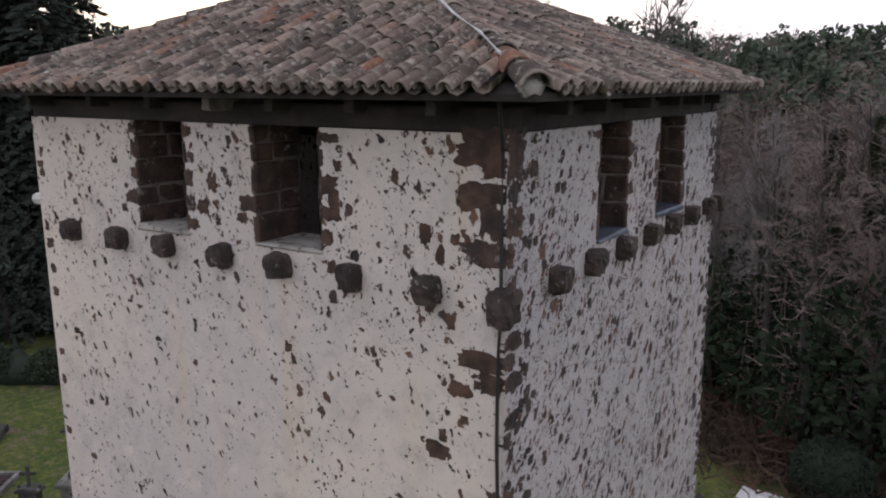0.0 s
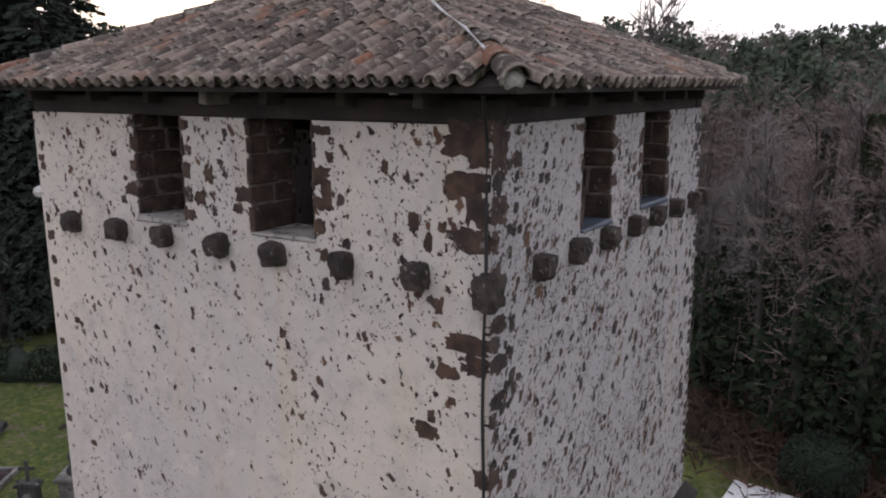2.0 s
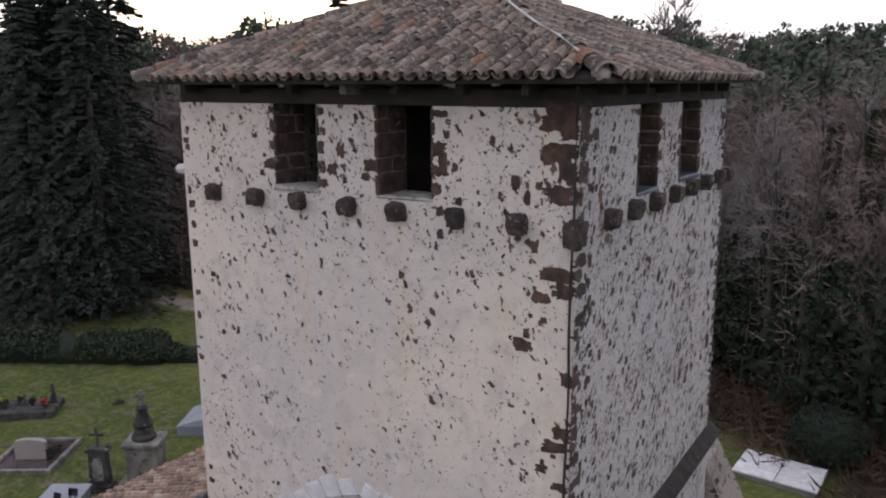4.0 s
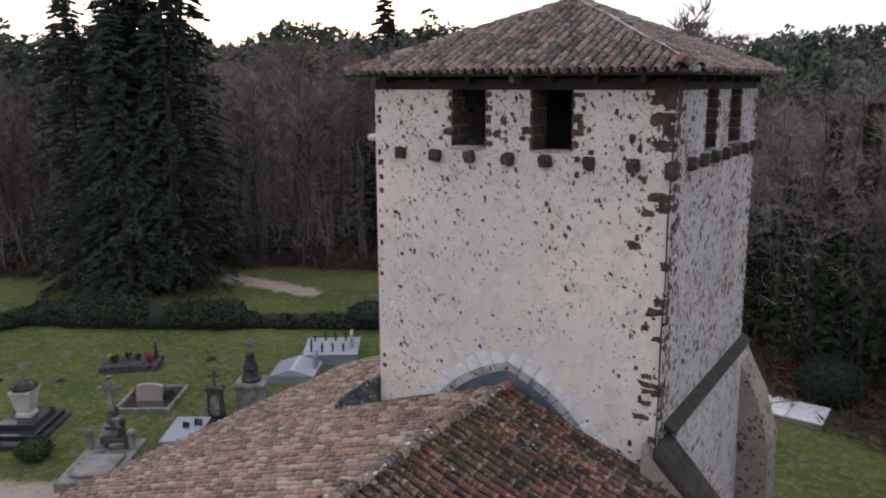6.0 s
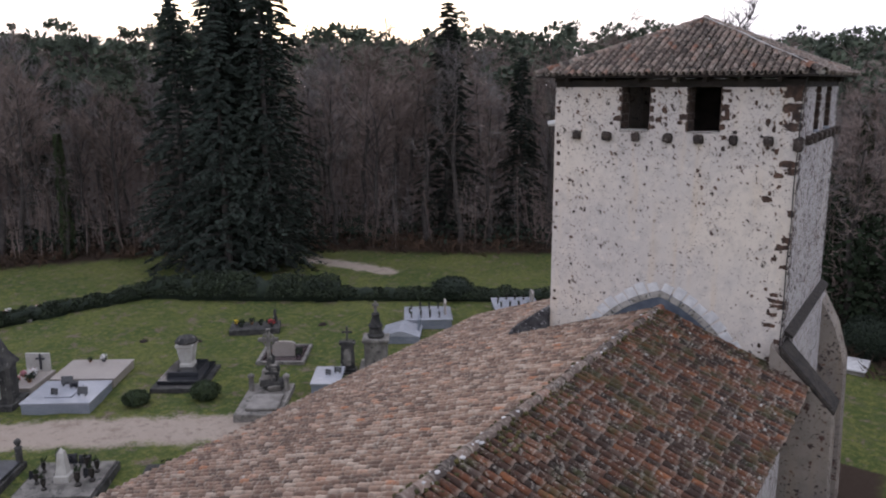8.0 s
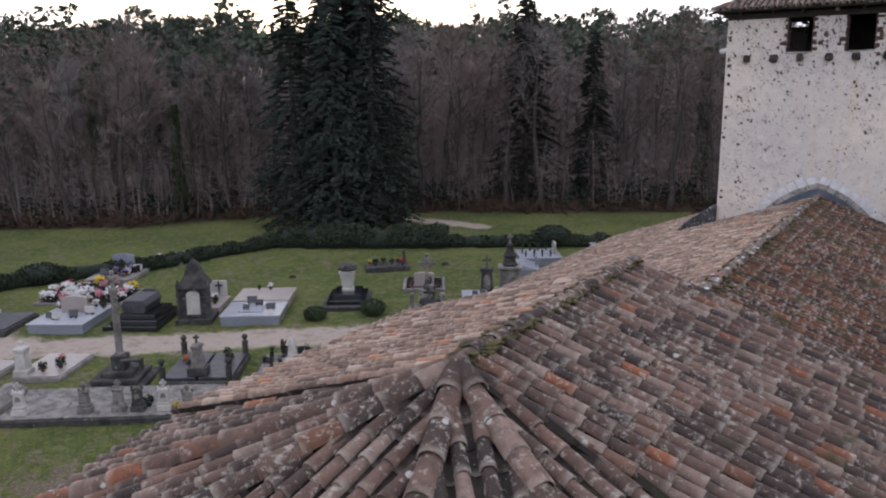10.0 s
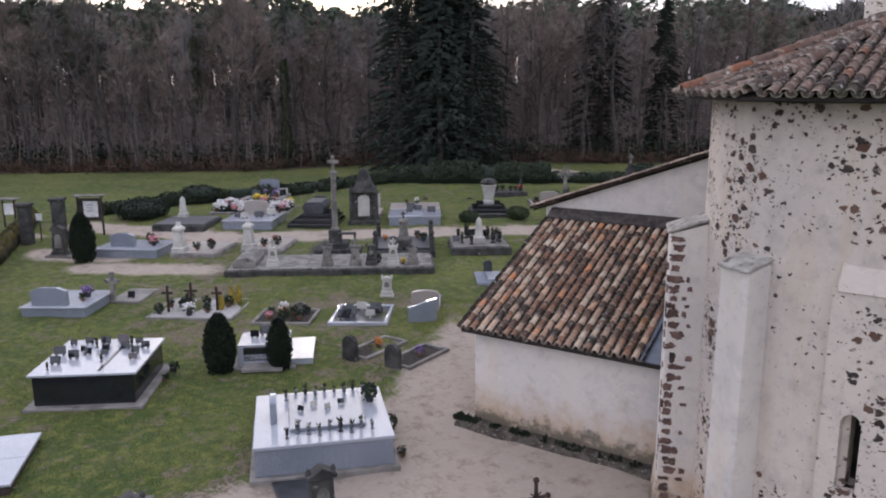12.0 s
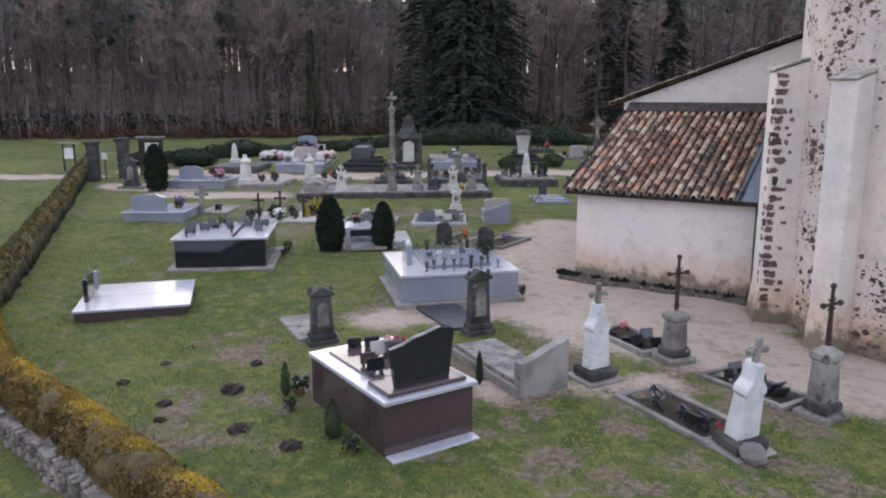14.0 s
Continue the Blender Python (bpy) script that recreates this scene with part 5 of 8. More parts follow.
def small_plaque(x, y, z, turn, size=1.0, key="slate"):
    """A leaning memorial plaque on its stand."""
    tag = ("plaque", key)
    if tag not in SHARED:
        th = thing("memorial_plaque", {"slate": "small dark memorial plaque on a stand", "rose": "small brown granite memorial plaque", "pale": "small pale stone memorial plaque"}[key], "plaque", group="plaques on the graves")
        bm = bmesh.new()
        box(bm, -0.15, 0.15, -0.012, 0.012, 0.04, 0.25, 0.008)
        ob = part("panel", bm, M[{"slate": "granite_black", "rose": "granite_rose", "pale": "pale_stone"}[key]], th)
        ob.matrix_basis = pose(0, 0, 0, -14)
        for sx in (-0.09, 0.09):
            bm = bmesh.new()
            box(bm, sx - 0.02, sx + 0.02, -0.03, 0.07, 0.0, 0.055, 0.004)
            part("foot", bm, M["slate"], th)
        SHARED[tag] = th
        th.matrix_basis = pose(x, y, z, 0, 0, turn) @ Matrix.Scale(size, 4)
        return th
    th = copy_thing(SHARED[tag], pose(x, y, z, 0, 0, turn))
    th.scale = (size, size, size)
    return th


def flower_pot(x, y, z, colour, size=1.0, pot="terracotta", green=True):
    """A pot with a loose bunch of petals."""
    tag = ("pot", colour, pot)
    if tag not in SHARED:
        words = {"red": "red", "pink": "pink", "white": "white", "yellow": "yellow", "violet": "violet", "orange": "orange", "none": "dark green"}[colour]
        th = thing("flower_pot", "pot of " + words + " flowers on a grave" if colour != "none" else "pot of dark evergreen leaves on a grave", "flowers", group="flowers on the graves")
        bm = bmesh.new()
        turned(bm, [(0.07, 0), (0.085, 0.05), (0.10, 0.14), (0.112, 0.15), (0.108, 0.17), (0.06, 0.165)], 10)
        part("pot", bm, M[pot], th)
        rng = random.Random(len(SHARED) + 5)
        for nm, key, count, lo, hi, s in (("foliage", "leaf_green", 46, 0.15, 0.34, 0.05), ("bouquet", "petal_" + colour if colour != "none" else "leaf_dark", 40, 0.22, 0.42, 0.036)):
            bm = bmesh.new()
            for _ in range(count):
                a, r = rng.uniform(0, 6.28), 0.17 * math.sqrt(rng.random())
                c = Vector((r * math.cos(a), r * math.sin(a), rng.uniform(lo, hi) - r * 0.5))
                if nm == "foliage":
                    d = Vector((rng.gauss(0, 1), rng.gauss(0, 1), rng.gauss(0.3, 0.6))).normalized() * s
                    e = d.orthogonal().normalized() * s * 0.45
                    vs = [bm.verts.new(c - d), bm.verts.new(c + e), bm.verts.new(c + d), bm.verts.new(c - e)]
                    bm.faces.new(vs)
                else:
                    bmesh.ops.create_icosphere(bm, subdivisions=1, radius=s * rng.uniform(0.7, 1.1), matrix=Matrix.Translation(c))
            part(nm, bm, M[key], th)["kind"] = "stuff"
        SHARED[tag] = th
        th.matrix_basis = pose(x, y, z) @ Matrix.Scale(size, 4)
        return th
    th = copy_thing(SHARED[tag], pose(x, y, z, 0, 0, random.uniform(0, 360)))
    th.scale = (size, size, size)
    return th


def grave_vase(x, y, z, size=1.0, key="pewter"):
    """A slender metal vase with a few dry sprigs."""
    tag = ("vase", key)
    if tag not in SHARED:
        th = thing("grave_vase", {"pewter": "slender grey metal vase on a tomb", "bronze": "small dark bronze vase on a tomb"}[key], "vase", group="vases on the tombs")
        bm = bmesh.new()
        turned(bm, [(0.045, 0), (0.05, 0.02), (0.02, 0.05), (0.045, 0.12), (0.038, 0.17), (0.05, 0.2), (0.03, 0.195)], 8)
        part("vase", bm, M[key], th)
        rng = random.Random(5)
        bm = bmesh.new()
        for _ in range(14):
            d = Vector((rng.gauss(0, 0.5), rng.gauss(0, 0.5), 1)).normalized() * rng.uniform(0.06, 0.13)
            e = d.orthogonal().normalized() * 0.014
            c = Vector((rng.gauss(0, 0.012), rng.gauss(0, 0.012), 0.19))
            bm.faces.new([bm.verts.new(c), bm.verts.new(c + d * 0.6 + e), bm.verts.new(c + d), bm.verts.new(c + d * 0.6 - e)])
        part("sprig", bm, M["leaf_green"], th)
        SHARED[tag] = th
        th.matrix_basis = pose(x, y, z) @ Matrix.Scale(size, 4)
        return th
    th = copy_thing(SHARED[tag], pose(x, y, z, 0, 0, random.uniform(0, 360)))
    th.scale = (size, size, size)
    return th


def local(th, x, y, z=0.0):
    """World place of a point given in a thing's own measures."""
    return th.matrix_basis @ Vector((x, y, z))


def strew(th, items, z, colours, kind="pot", size=1.0, turn=0.0):
    for i, (x, y) in enumerate(items):
        p = local(th, x, y, z)
        c = colours[i % len(colours)]
        if kind == "vase":
            grave_vase(p.x, p.y, p.z, size * (0.85 + 0.1 * (i * 7 % 4)), c)
        elif kind == "pot":
            flower_pot(p.x, p.y, p.z, c, size * (0.8 + 0.12 * (i * 7 % 4)), "slate" if i % 2 else "terracotta")
        else:
            small_plaque(p.x, p.y, p.z, turn + (i * 37 % 30) - 15, size * (0.8 + 0.12 * (i * 5 % 4)), c)


def iron_cross(th, z, h, y=0.0, x=0.0):
    """A wrought cross with trefoil ends."""
    bm = bmesh.new()
    t = 0.032
    tube(bm, [(x, y, z), (x, y, z + h)], [t * 1.5, t * 0.9], 6)
    za = z + h * 0.70
    tube(bm, [(x - 0.2, y, za), (x + 0.2, y, za)], t * 0.9, 6)
    for cx, cz in ((x - 0.21, za), (x + 0.21, za), (x, z + h)):
        bmesh.ops.create_icosphere(bm, subdivisions=1, radius=0.055, matrix=Matrix.Translation((cx, y, cz)))
    for k in range(4):
        a = math.pi / 4 + k * math.pi / 2
        tube(bm, [(x + 0.05 * math.cos(a), y, za + 0.05 * math.sin(a)), (x + 0.13 * math.cos(a), y, za + 0.13 * math.sin(a))], 0.012, 5)
    tube(bm, [(x - 0.05, y, z + 0.1), (x, y, z + 0.3), (x + 0.05, y, z + 0.1)], 0.014, 5)
    return part("cross", bm, M["iron"], th, "rusty wrought iron cross")


def frame_border(th, w, l, h, t, material, z=0.0, oy=0.0):
    for nm, x, y, ww, ll in (("kerb", 0, -l / 2 + t / 2, w, t), ("kerb", 0, l / 2 - t / 2, w, t), ("kerb", -w / 2 + t / 2, 0, t, l - 2 * t), ("kerb", w / 2 - t / 2, 0, t, l - 2 * t)):
        block(th, nm, ww, ll, z, z + h, material, x, y + oy, 0.014, rough=0.012)


# ---- cemetery: near graves ----
# large grey tomb crowded with plaques
A = grave("family_tomb", "large grey granite tomb crowded with bronze plaques", -16.3, -20.42, 45)
block(A, "plinth", 3.05, 2.95, -0.1, 0.09, M["concrete"])
block(A, "body", 2.8, 2.7, 0.09, 0.66, M["granite_grey"])
block(A, "top_slab", 2.86, 2.76, 0.66, 0.74, M["granite_pale"])
block(A, "raised_slab", 1.6, 1.9, 0.74, 0.82, M["granite_grey"], 0.1, 0.15)
headstone(A, "arch", 0.62, 0.55, 0.74, 0.0, M["granite_grey"], 0.14, -1.02, turn=90)
for i in range(9):
    for j, yy in enumerate((-0.95, 1.05)):
        p = local(A, -0.75 + 0.22 * i, yy + 0.1 * ((i * 5) % 3 - 1), 0.74)
        grave_vase(p.x, p.y, p.z, 0.85 + 0.1 * ((i * 3 + j) % 4), "bronze" if (i * 2 + j) % 5 == 0 else "pewter")
for i in range(4):
    p = local(A, -0.45 + 0.3 * i, 0.1 + 0.2 * ((i * 3) % 2), 0.82)
    small_plaque(p.x, p.y, p.z, 45 + (i * 29) % 60 - 30, 0.5, "pale" if i % 3 else "slate")
strew(A, [(1.1, 0.9), (1.12, 0.5)], 0.74, ["none", "none"], size=0.95)
strew(A, [(1.65, -0.9), (1.6, 0.5)], 0.0, ["none", "none"], size=0.8)

M["granite_mirror"] = polished("dark_mirror_granite", (0.03, 0.033, 0.04), (0.07, 0.075, 0.085), rough=0.03)
M["granite_mirror"].node_tree.nodes["Principled BSDF"].inputs["Coat Weight"].default_value = 1.0
M["granite_mirror"].node_tree.nodes["Principled BSDF"].inputs["Coat IOR"].default_value = 2.0
B = grave("granite_tomb", "black polished granite tomb topped with dark vases", -23.35, -21.1, 38)
block(B, "plinth", 2.85, 3.0, -0.1, 0.08, M["concrete"], bevel=0.02)
block(B, "body", 2.42, 2.56, 0.08, 0.84, M["granite_black"])
# pale colour stands for the sky mirrored in the polished top
block(B, "top_slab", 2.6, 2.72, 0.84, 0.90, M["granite_pale"])
block(B, "strip", 0.08, 2.3, 0.90, 0.92, M["granite_black"], 0.35, 0)
strew(B, [(-1.0, 0.9), (-0.6, 0.95), (-0.15, 0.9), (0.3, 0.95), (0.75, 0.85), (1.0, 0.5), (-0.9, -0.6), (-1.05, 0.1), (0.95, -0.4), (0.85, 0.1)], 0.90, ["slate", "slate", "slate", "rose", "slate"], "plaque", 0.85, 38)
strew(B, [(-0.55, 0.35), (0.0, 0.4), (0.5, 0.45), (-0.6, -0.2), (0.1, 0.0), (-0.35, 0.1)], 0.90, ["slate"], "plaque", 0.8, 30)
strew(B, [(-0.95, -0.95), (0.6, 0.7), (-0.3, 0.65), (0.2, -0.5)], 0.90, ["bronze"], "vase", 0.9)
strew(B, [(1.55, 0.2), (1.6, 0.9)], 0.05, ["none", "none"], size=0.7)

W = grave("granite_tomb", "low pale polished double slab with dark headstone", -21.7, -25.38, 47)
block(W, "base", 2.36, 2.36, -0.1, 0.2, M["granite_rose"])
for sy in (-0.607, 0.607):
    block(W, "slab", 2.44, 1.2, 0.2, 0.26, M["granite_pale"], 0, sy)
headstone(W, "plain", 0.8, 0.52, 0.26, -0.1, M["granite_black"], 0.1, -1.03, turn=90)
headstone(W, "plain", 0.3, 0.42, 0.26, 0.9, M["granite_grey"], 0.08, -1.03, turn=90)

C = grave("granite_tomb", "tall brown granite tomb with black curved headstone", -13.15, -27.22, -24.6)
block(C, "plinth", 2.62, 1.46, -0.12, 0.03, M["granite_pale"], 0.1, 0.0)
block(C, "body", 2.42, 1.5, -0.1, 0.78, M["granite_rose"], -0.02)
# top kept pale: the sky's reflection is put into its colour
block(C, "top_slab", 2.54, 1.56, 0.78, 0.85, M["granite_pale"])
block(C, "raised_slab", 0.62, 1.3, 0.85, 0.92, M["granite_rose"], 0.86)
block(C, "raised_slab", 1.5, 0.95, 0.85, 0.88, M["granite_rose"], -0.3, -0.05)
headstone(C, "swan", 1.06, 0.78, 0.92, -0.02, M["granite_black"], 0.1, 1.0, turn=90)
strew(C, [(-0.1, -0.3), (0.25, -0.35), (-0.35, 0.05), (0.35, 0.1)], 0.88, ["rose", "slate", "pale", "rose"], "plaque", 1.0, 65)
strew(C, [(-0.85, 0.45), (-0.6, 0.55)], 0.85, ["pink", "red"], size=0.55)
strew(C, [(-0.95, -0.1), (-0.8, 0.15), (0.0, 0.5), (-0.3, 0.3)], 0.85, ["slate", "slate", "slate", "rose"], "plaque", 0.95, 65)
for x, y, s in ((-12.88, -28.51, 0.75), (-14.92, -27.33, 0.9), (-14.6, -27.9, 0.6)):
    flower_pot(x, y, ground_z(x, y) - 0.02, "none", s)

D = grave("stone_grave", "worn concrete grave slab with wave-topped headstone", -12.5, -24.55, -31)
block(D, "kerb", 2.4, 0.98, -0.1, 0.16, M["concrete"], bevel=0.02)
block(D, "slab", 2.1, 0.86, 0.16, 0.24, M["old_stone"], -0.1)
headstone(D, "wave", 0.95, 0.9, 0.0, 0.0, M["concrete"], 0.2, 1.12, turn=90)
strew(D, [(0.7, 0.2), (0.75, -0.15), (0.5, 0.3)], 0.24, ["slate", "slate"], "plaque", 1.0, -60)


def old_stele(name, label, x, y, turn, w, h, material, slab=None, lean=0.0, cross=False, slab_mat="old_stone"):
    """An old upright stone with a stepped foot, a sunk panel, shoulders and a cap, on its slab."""
    th = grave(name, label, x, y, turn, "old stone markers")
    t = w * 0.5
    rig = th
    block(rig, "foot", w * 1.35, t * 1.7, -0.1, 0.14, material, bevel=0.02, rough=0.012)
    block(rig, "foot", w * 1.18, t * 1.4, 0.14, 0.26, material, bevel=0.02, rough=0.01)
    top = h * (0.70 if cross else 0.9)
    bm = bmesh.new()
    prism(bm, [(-w * 0.5, 0.26), (w * 0.5, 0.26), (w * 0.42, top * 0.86), (w * 0.42, top * 0.9), (-w * 0.42, top * 0.9), (-w * 0.42, top * 0.86)], "y", -t / 2, t / 2, 0.015)
    part("shaft", bm, material, rig)
    bm = bmesh.new()
    prism(bm, [(-w * 0.27, 0.42), (w * 0.27, 0.42), (w * 0.24, top * 0.7), (w * 0.12, top * 0.78), (-w * 0.12, top * 0.78), (-w * 0.24, top * 0.7)], "y", -t / 2 - 0.012, -t / 2 + 0.02)
    part("panel", bm, M["old_stone"] if material != M["old_stone"] else M["concrete"], rig)
    bm = bmesh.new()
    prism(bm, [(-w * 0.56, top * 0.9), (w * 0.56, top * 0.9), (w * 0.58, top * 0.95), (w * 0.3, top * 1.0), (0, top * (1.06 if not cross else 1.0)), (-w * 0.3, top * 1.0), (-w * 0.58, top * 0.95)], "y", -t * 0.6, t * 0.6, 0.012)
    part("cap", bm, material, rig)
    for sx in (-1, 1):
        bm = bmesh.new()
        turned(bm, [(0.02, 0), (0.05, 0.04), (0.04, 0.1), (0.01, 0.13)], 7)
        ob = part("finial", bm, material, rig)
        ob.matrix_basis = pose(sx * w * 0.48, 0, top * 0.95)
    if cross:
        bm = bmesh.new()
        latin_cross(bm, 0, 0, top * 0.99, h - top * 0.99, (h - top) * 0.72, 0.085, 0.62)
        part("cross", bm, material, rig)
    if slab:
        sw, sl, sy = slab
        block(rig, "slab", sw, sl, -0.08, 0.1, M[slab_mat], 0, sy, 0.02)
    if lean:
        th.matrix_basis = th.matrix_basis @ pose(0, 0, 0, 0, lean, 0)
    return th


old_stele("stone_marker", "blackened carved upright grave stone with mossy slab", -16.25, -25.22, 57, 0.44, 1.26, M["black_stone"], (0.85, 1.7, 1.1))
old_stele("stone_marker", "tall blackened grave stone at a dark slab", -13.95, -23.02, 57, 0.46, 1.45, M["black_stone"], (0.95, 1.9, 1.25), slab_mat="slate")


M["limewash"] = surface("limewash", (0.46, 0.455, 0.45), (0.63, 0.62, 0.60), 3, 0.88, 0.5, 35, stain=(0.16, 0.155, 0.14), stain_at=0.63)


def white_marker(label, x, y, turn, lean):
    """A painted upright with a dark foot, sloping shoulders, a slim neck and a small cross."""
    th = grave("stone_marker", label, x, y, turn, "white painted markers")
    block(th, "foot", 0.78, 0.72, -0.1, 0.08, M["concrete"], bevel=0.02, rough=0.01)
    block(th, "foot", 0.62, 0.52, 0.08, 0.24, M["black_stone"], bevel=0.03, rough=0.012)
    bm = bmesh.new()
    prism(bm, [(-0.215, 0.24), (0.215, 0.24), (0.165, 0.9), (0.205, 0.94), (0.19, 1.02), (0.1, 1.13), (0.06, 1.38), (-0.06, 1.38), (-0.1, 1.13), (-0.19, 1.02), (-0.205, 0.94), (-0.165, 0.9)], "y", -0.13, 0.13, 0.015)
    part("shaft", bm, M["limewash"], th)
    bm = bmesh.new()
    latin_cross(bm, 0, 0, 1.35, 0.35, 0.28, 0.085, 0.6)
    for cx, cz in ((-0.15, 1.55), (0.15, 1.55), (0, 1.71)):
        bmesh.ops.create_icosphere(bm, subdivisions=1, radius=0.062, matrix=Matrix.Translation((cx, 0, cz)))
    part("cross", bm, M["old_stone"], th)
    th.matrix_basis = th.matrix_basis @ pose(0, 0, 0, lean, 0, 0)
    return th


white_marker("white painted stone marker topped by a cross", -11.0, -24.05, 60, 0)
white_marker("leaning white stone marker topped by a cross", -8.3, -25.45, 58, 7)
f = grave("stone_grave", "kerbed grave heaped with dark slate scraps", -9.3, -24.75, -31)
frame_border(f, 2.1, 1.0, 0.14, 0.11, M["concrete"], -0.05)
block(f, "soil", 1.88, 0.78, -0.1, 0.05, M["soil"], bevel=0.0)
for lx, ly, hd, lean in ((-0.6, 0.15, 0.16, 50), (-0.25, -0.15, 0.2, 35), (0.15, 0.1, 0.18, 62), (0.5, -0.1, 0.22, 40), (0.3, 0.28, 0.15, 55)):
    bm = bmesh.new()
    box(bm, -0.16, 0.16, -0.012, 0.012, 0, hd * 1.6, 0.004, 0.012)
    shard = part("slate_scrap", bm, M["slate"], f)
    shard.matrix_basis = pose(lx, ly, 0.04, lean, 0, lx * 60 - 20)
strew(f, [(-0.75, 0.1), (-0.5, 0.25), (-0.45, -0.15), (0.05, 0.2), (0.2, -0.2), (0.35, 0.15), (0.6, -0.2), (0.7, 0.2)][::2], 0.05, ["slate"], "plaque", 0.85, -50)
strew(f, [(0.8, 0.0)], 0.05, ["red"], size=0.5)
bm = bmesh.new()
bmesh.ops.create_icosphere(bm, subdivisions=2, radius=0.2)
for v in bm.verts:
    v.co *= 1 + 0.3 * noise.noise(v.co * 6)
    v.co.z *= 0.8
rock = part("boulder", bm, M["concrete"])
rock.matrix_basis = pose(-8.05, -25.75, ground_z(-8, -25.7) + 0.1)
tagged(rock, "rough pale stone beside the leaning marker", "stone")


def pedestal_cross(label, x, y, turn, ped, total, slab):
    th = grave("cross_marker", label, x, y, turn, "iron crosses on pedestals")
    block(th, "foot", 0.6, 0.6, -0.1, 0.12, M["old_stone"], bevel=0.03, rough=0.02)
    block(th, "foot", 0.44, 0.44, 0.12, 0.27, M["black_stone"], bevel=0.03, rough=0.015)
    bm = bmesh.new()
    turned(bm, [(0.235, 0.27), (0.2, ped * 0.84), (0.25, ped * 0.88), (0.25, ped * 0.96), (0.16, ped * 1.02), (0.05, ped * 1.07)], 4)
    part("pedestal", bm, M["old_stone"], th)
    iron_cross(th, ped * 1.05, total - ped * 1.05)
    sw, sl, sy = slab
    frame_border(th, sw, sl, 0.17, 0.11, M["old_stone"], -0.06, sy)
    block(th, "soil", sw - 0.2, sl - 0.2, -0.1, 0.05, M["soil"], 0, sy, 0.0)
    rr = random.Random(int(x * 10))
    for _ in range(6):
        bm = bmesh.new()
        box(bm, -0.13, 0.13, -0.012, 0.012, 0, rr.uniform(0.14, 0.26), 0.004, 0.012)
        shard = part("slate_scrap", bm, M["slate"], th)
        shard.matrix_basis = pose(rr.uniform(-0.25, 0.25), sy + rr.uniform(-0.6, 0.6), 0.04, rr.uniform(30, 70), 0, rr.uniform(-60, 60))
    return th


p1 = pedestal_cross("rusty iron cross on a weathered stone pedestal", -10.1, -22.4, 57, 0.93, 1.98, (0.85, 1.7, 1.2))
strew(p1, [(0.1, 0.6), (-0.2, 0.8), (0.2, 1.0)], 0.08, ["slate"], "plaque", 0.9, 50)
strew(p1, [(0.2, 1.75)], 0.05, ["pink"], size=0.7)
p2 = pedestal_cross("rusty iron cross on a mossy stone pedestal", -7.45, -23.62, 62, 1.09, 2.1, (0.85, 1.75, 1.25))
strew(p2, [(0.1, 1.2), (-0.15, 1.6), (0.15, 1.75)], 0.08, ["slate"], "plaque", 0.9, 50)

# ---- cemetery: middle rows ----
gt = grave("granite_tomb", "light grey granite tomb with gabled headstone", -30.75, -17.5, 32)
block(gt, "body", 2.2, 2.2, -0.1, 0.32, M["granite_grey"])
block(gt, "top_slab", 2.28, 2.3, 0.32, 0.38, M["granite_pale"])
headstone(gt, "gable", 1.25, 0.62, 0.38, -0.85, M["granite_grey"], 0.16, -0.2)
strew(gt, [(0.65, -0.3), (0.6, 0.2)], 0.38, ["none", "violet"], size=1.0)
gt = grave("granite_tomb", "grey granite tomb beside the sandy walk", -36.3, -10.8, 28)
block(gt, "body", 2.9, 2.1, -0.1, 0.34, M["granite_grey"])
block(gt, "top_slab", 2.98, 2.2, 0.34, 0.4, M["granite_pale"])
headstone(gt, "gable", 1.15, 0.62, 0.4, -0.5, M["granite_grey"], 0.16, -0.35)
strew(gt, [(0.7, 0.3), (0.95, -0.2), (0.4, 0.6)], 0.4, ["none", "pink", "none"], size=1.1)

yt = grave("granite_tomb", "white granite tomb between two clipped yews", -21.45, -17.05, 40)
block(yt, "plinth", 1.75, 2.5, -0.1, 0.06, M["concrete"], bevel=0.02)
block(yt, "body", 1.25, 2.1, 0.06, 0.42, M["granite_pale"])
block(yt, "front", 1.1, 0.06, 0.2, 0.6, M["granite_black"], 0, -1.02)
block(yt, "pillar", 0.14, 0.16, 0.06, 0.62, M["granite_pale"], -0.62, -1.0)
block(yt, "pillar", 0.14, 0.16, 0.06, 0.62, M["granite_pale"], 0.62, -1.0)
block(yt, "top_slab", 1.4, 1.2, 0.62, 0.68, M["granite_pale"], 0, -0.45)
block(yt, "step", 1.1, 0.5, 0.06, 0.16, M["concrete"], 0, -1.3)
strew(yt, [(-0.3, -0.4), (0.25, -0.35), (0.0, -0.2)], 0.68, ["slate"], "plaque", 1.1, 40)
side_slab = grave("grave_slab", "low pale grave slab behind a yew", -20.75, -16.4, 40)
block(side_slab, "slab", 0.8, 1.9, -0.08, 0.18, M["granite_pale"])


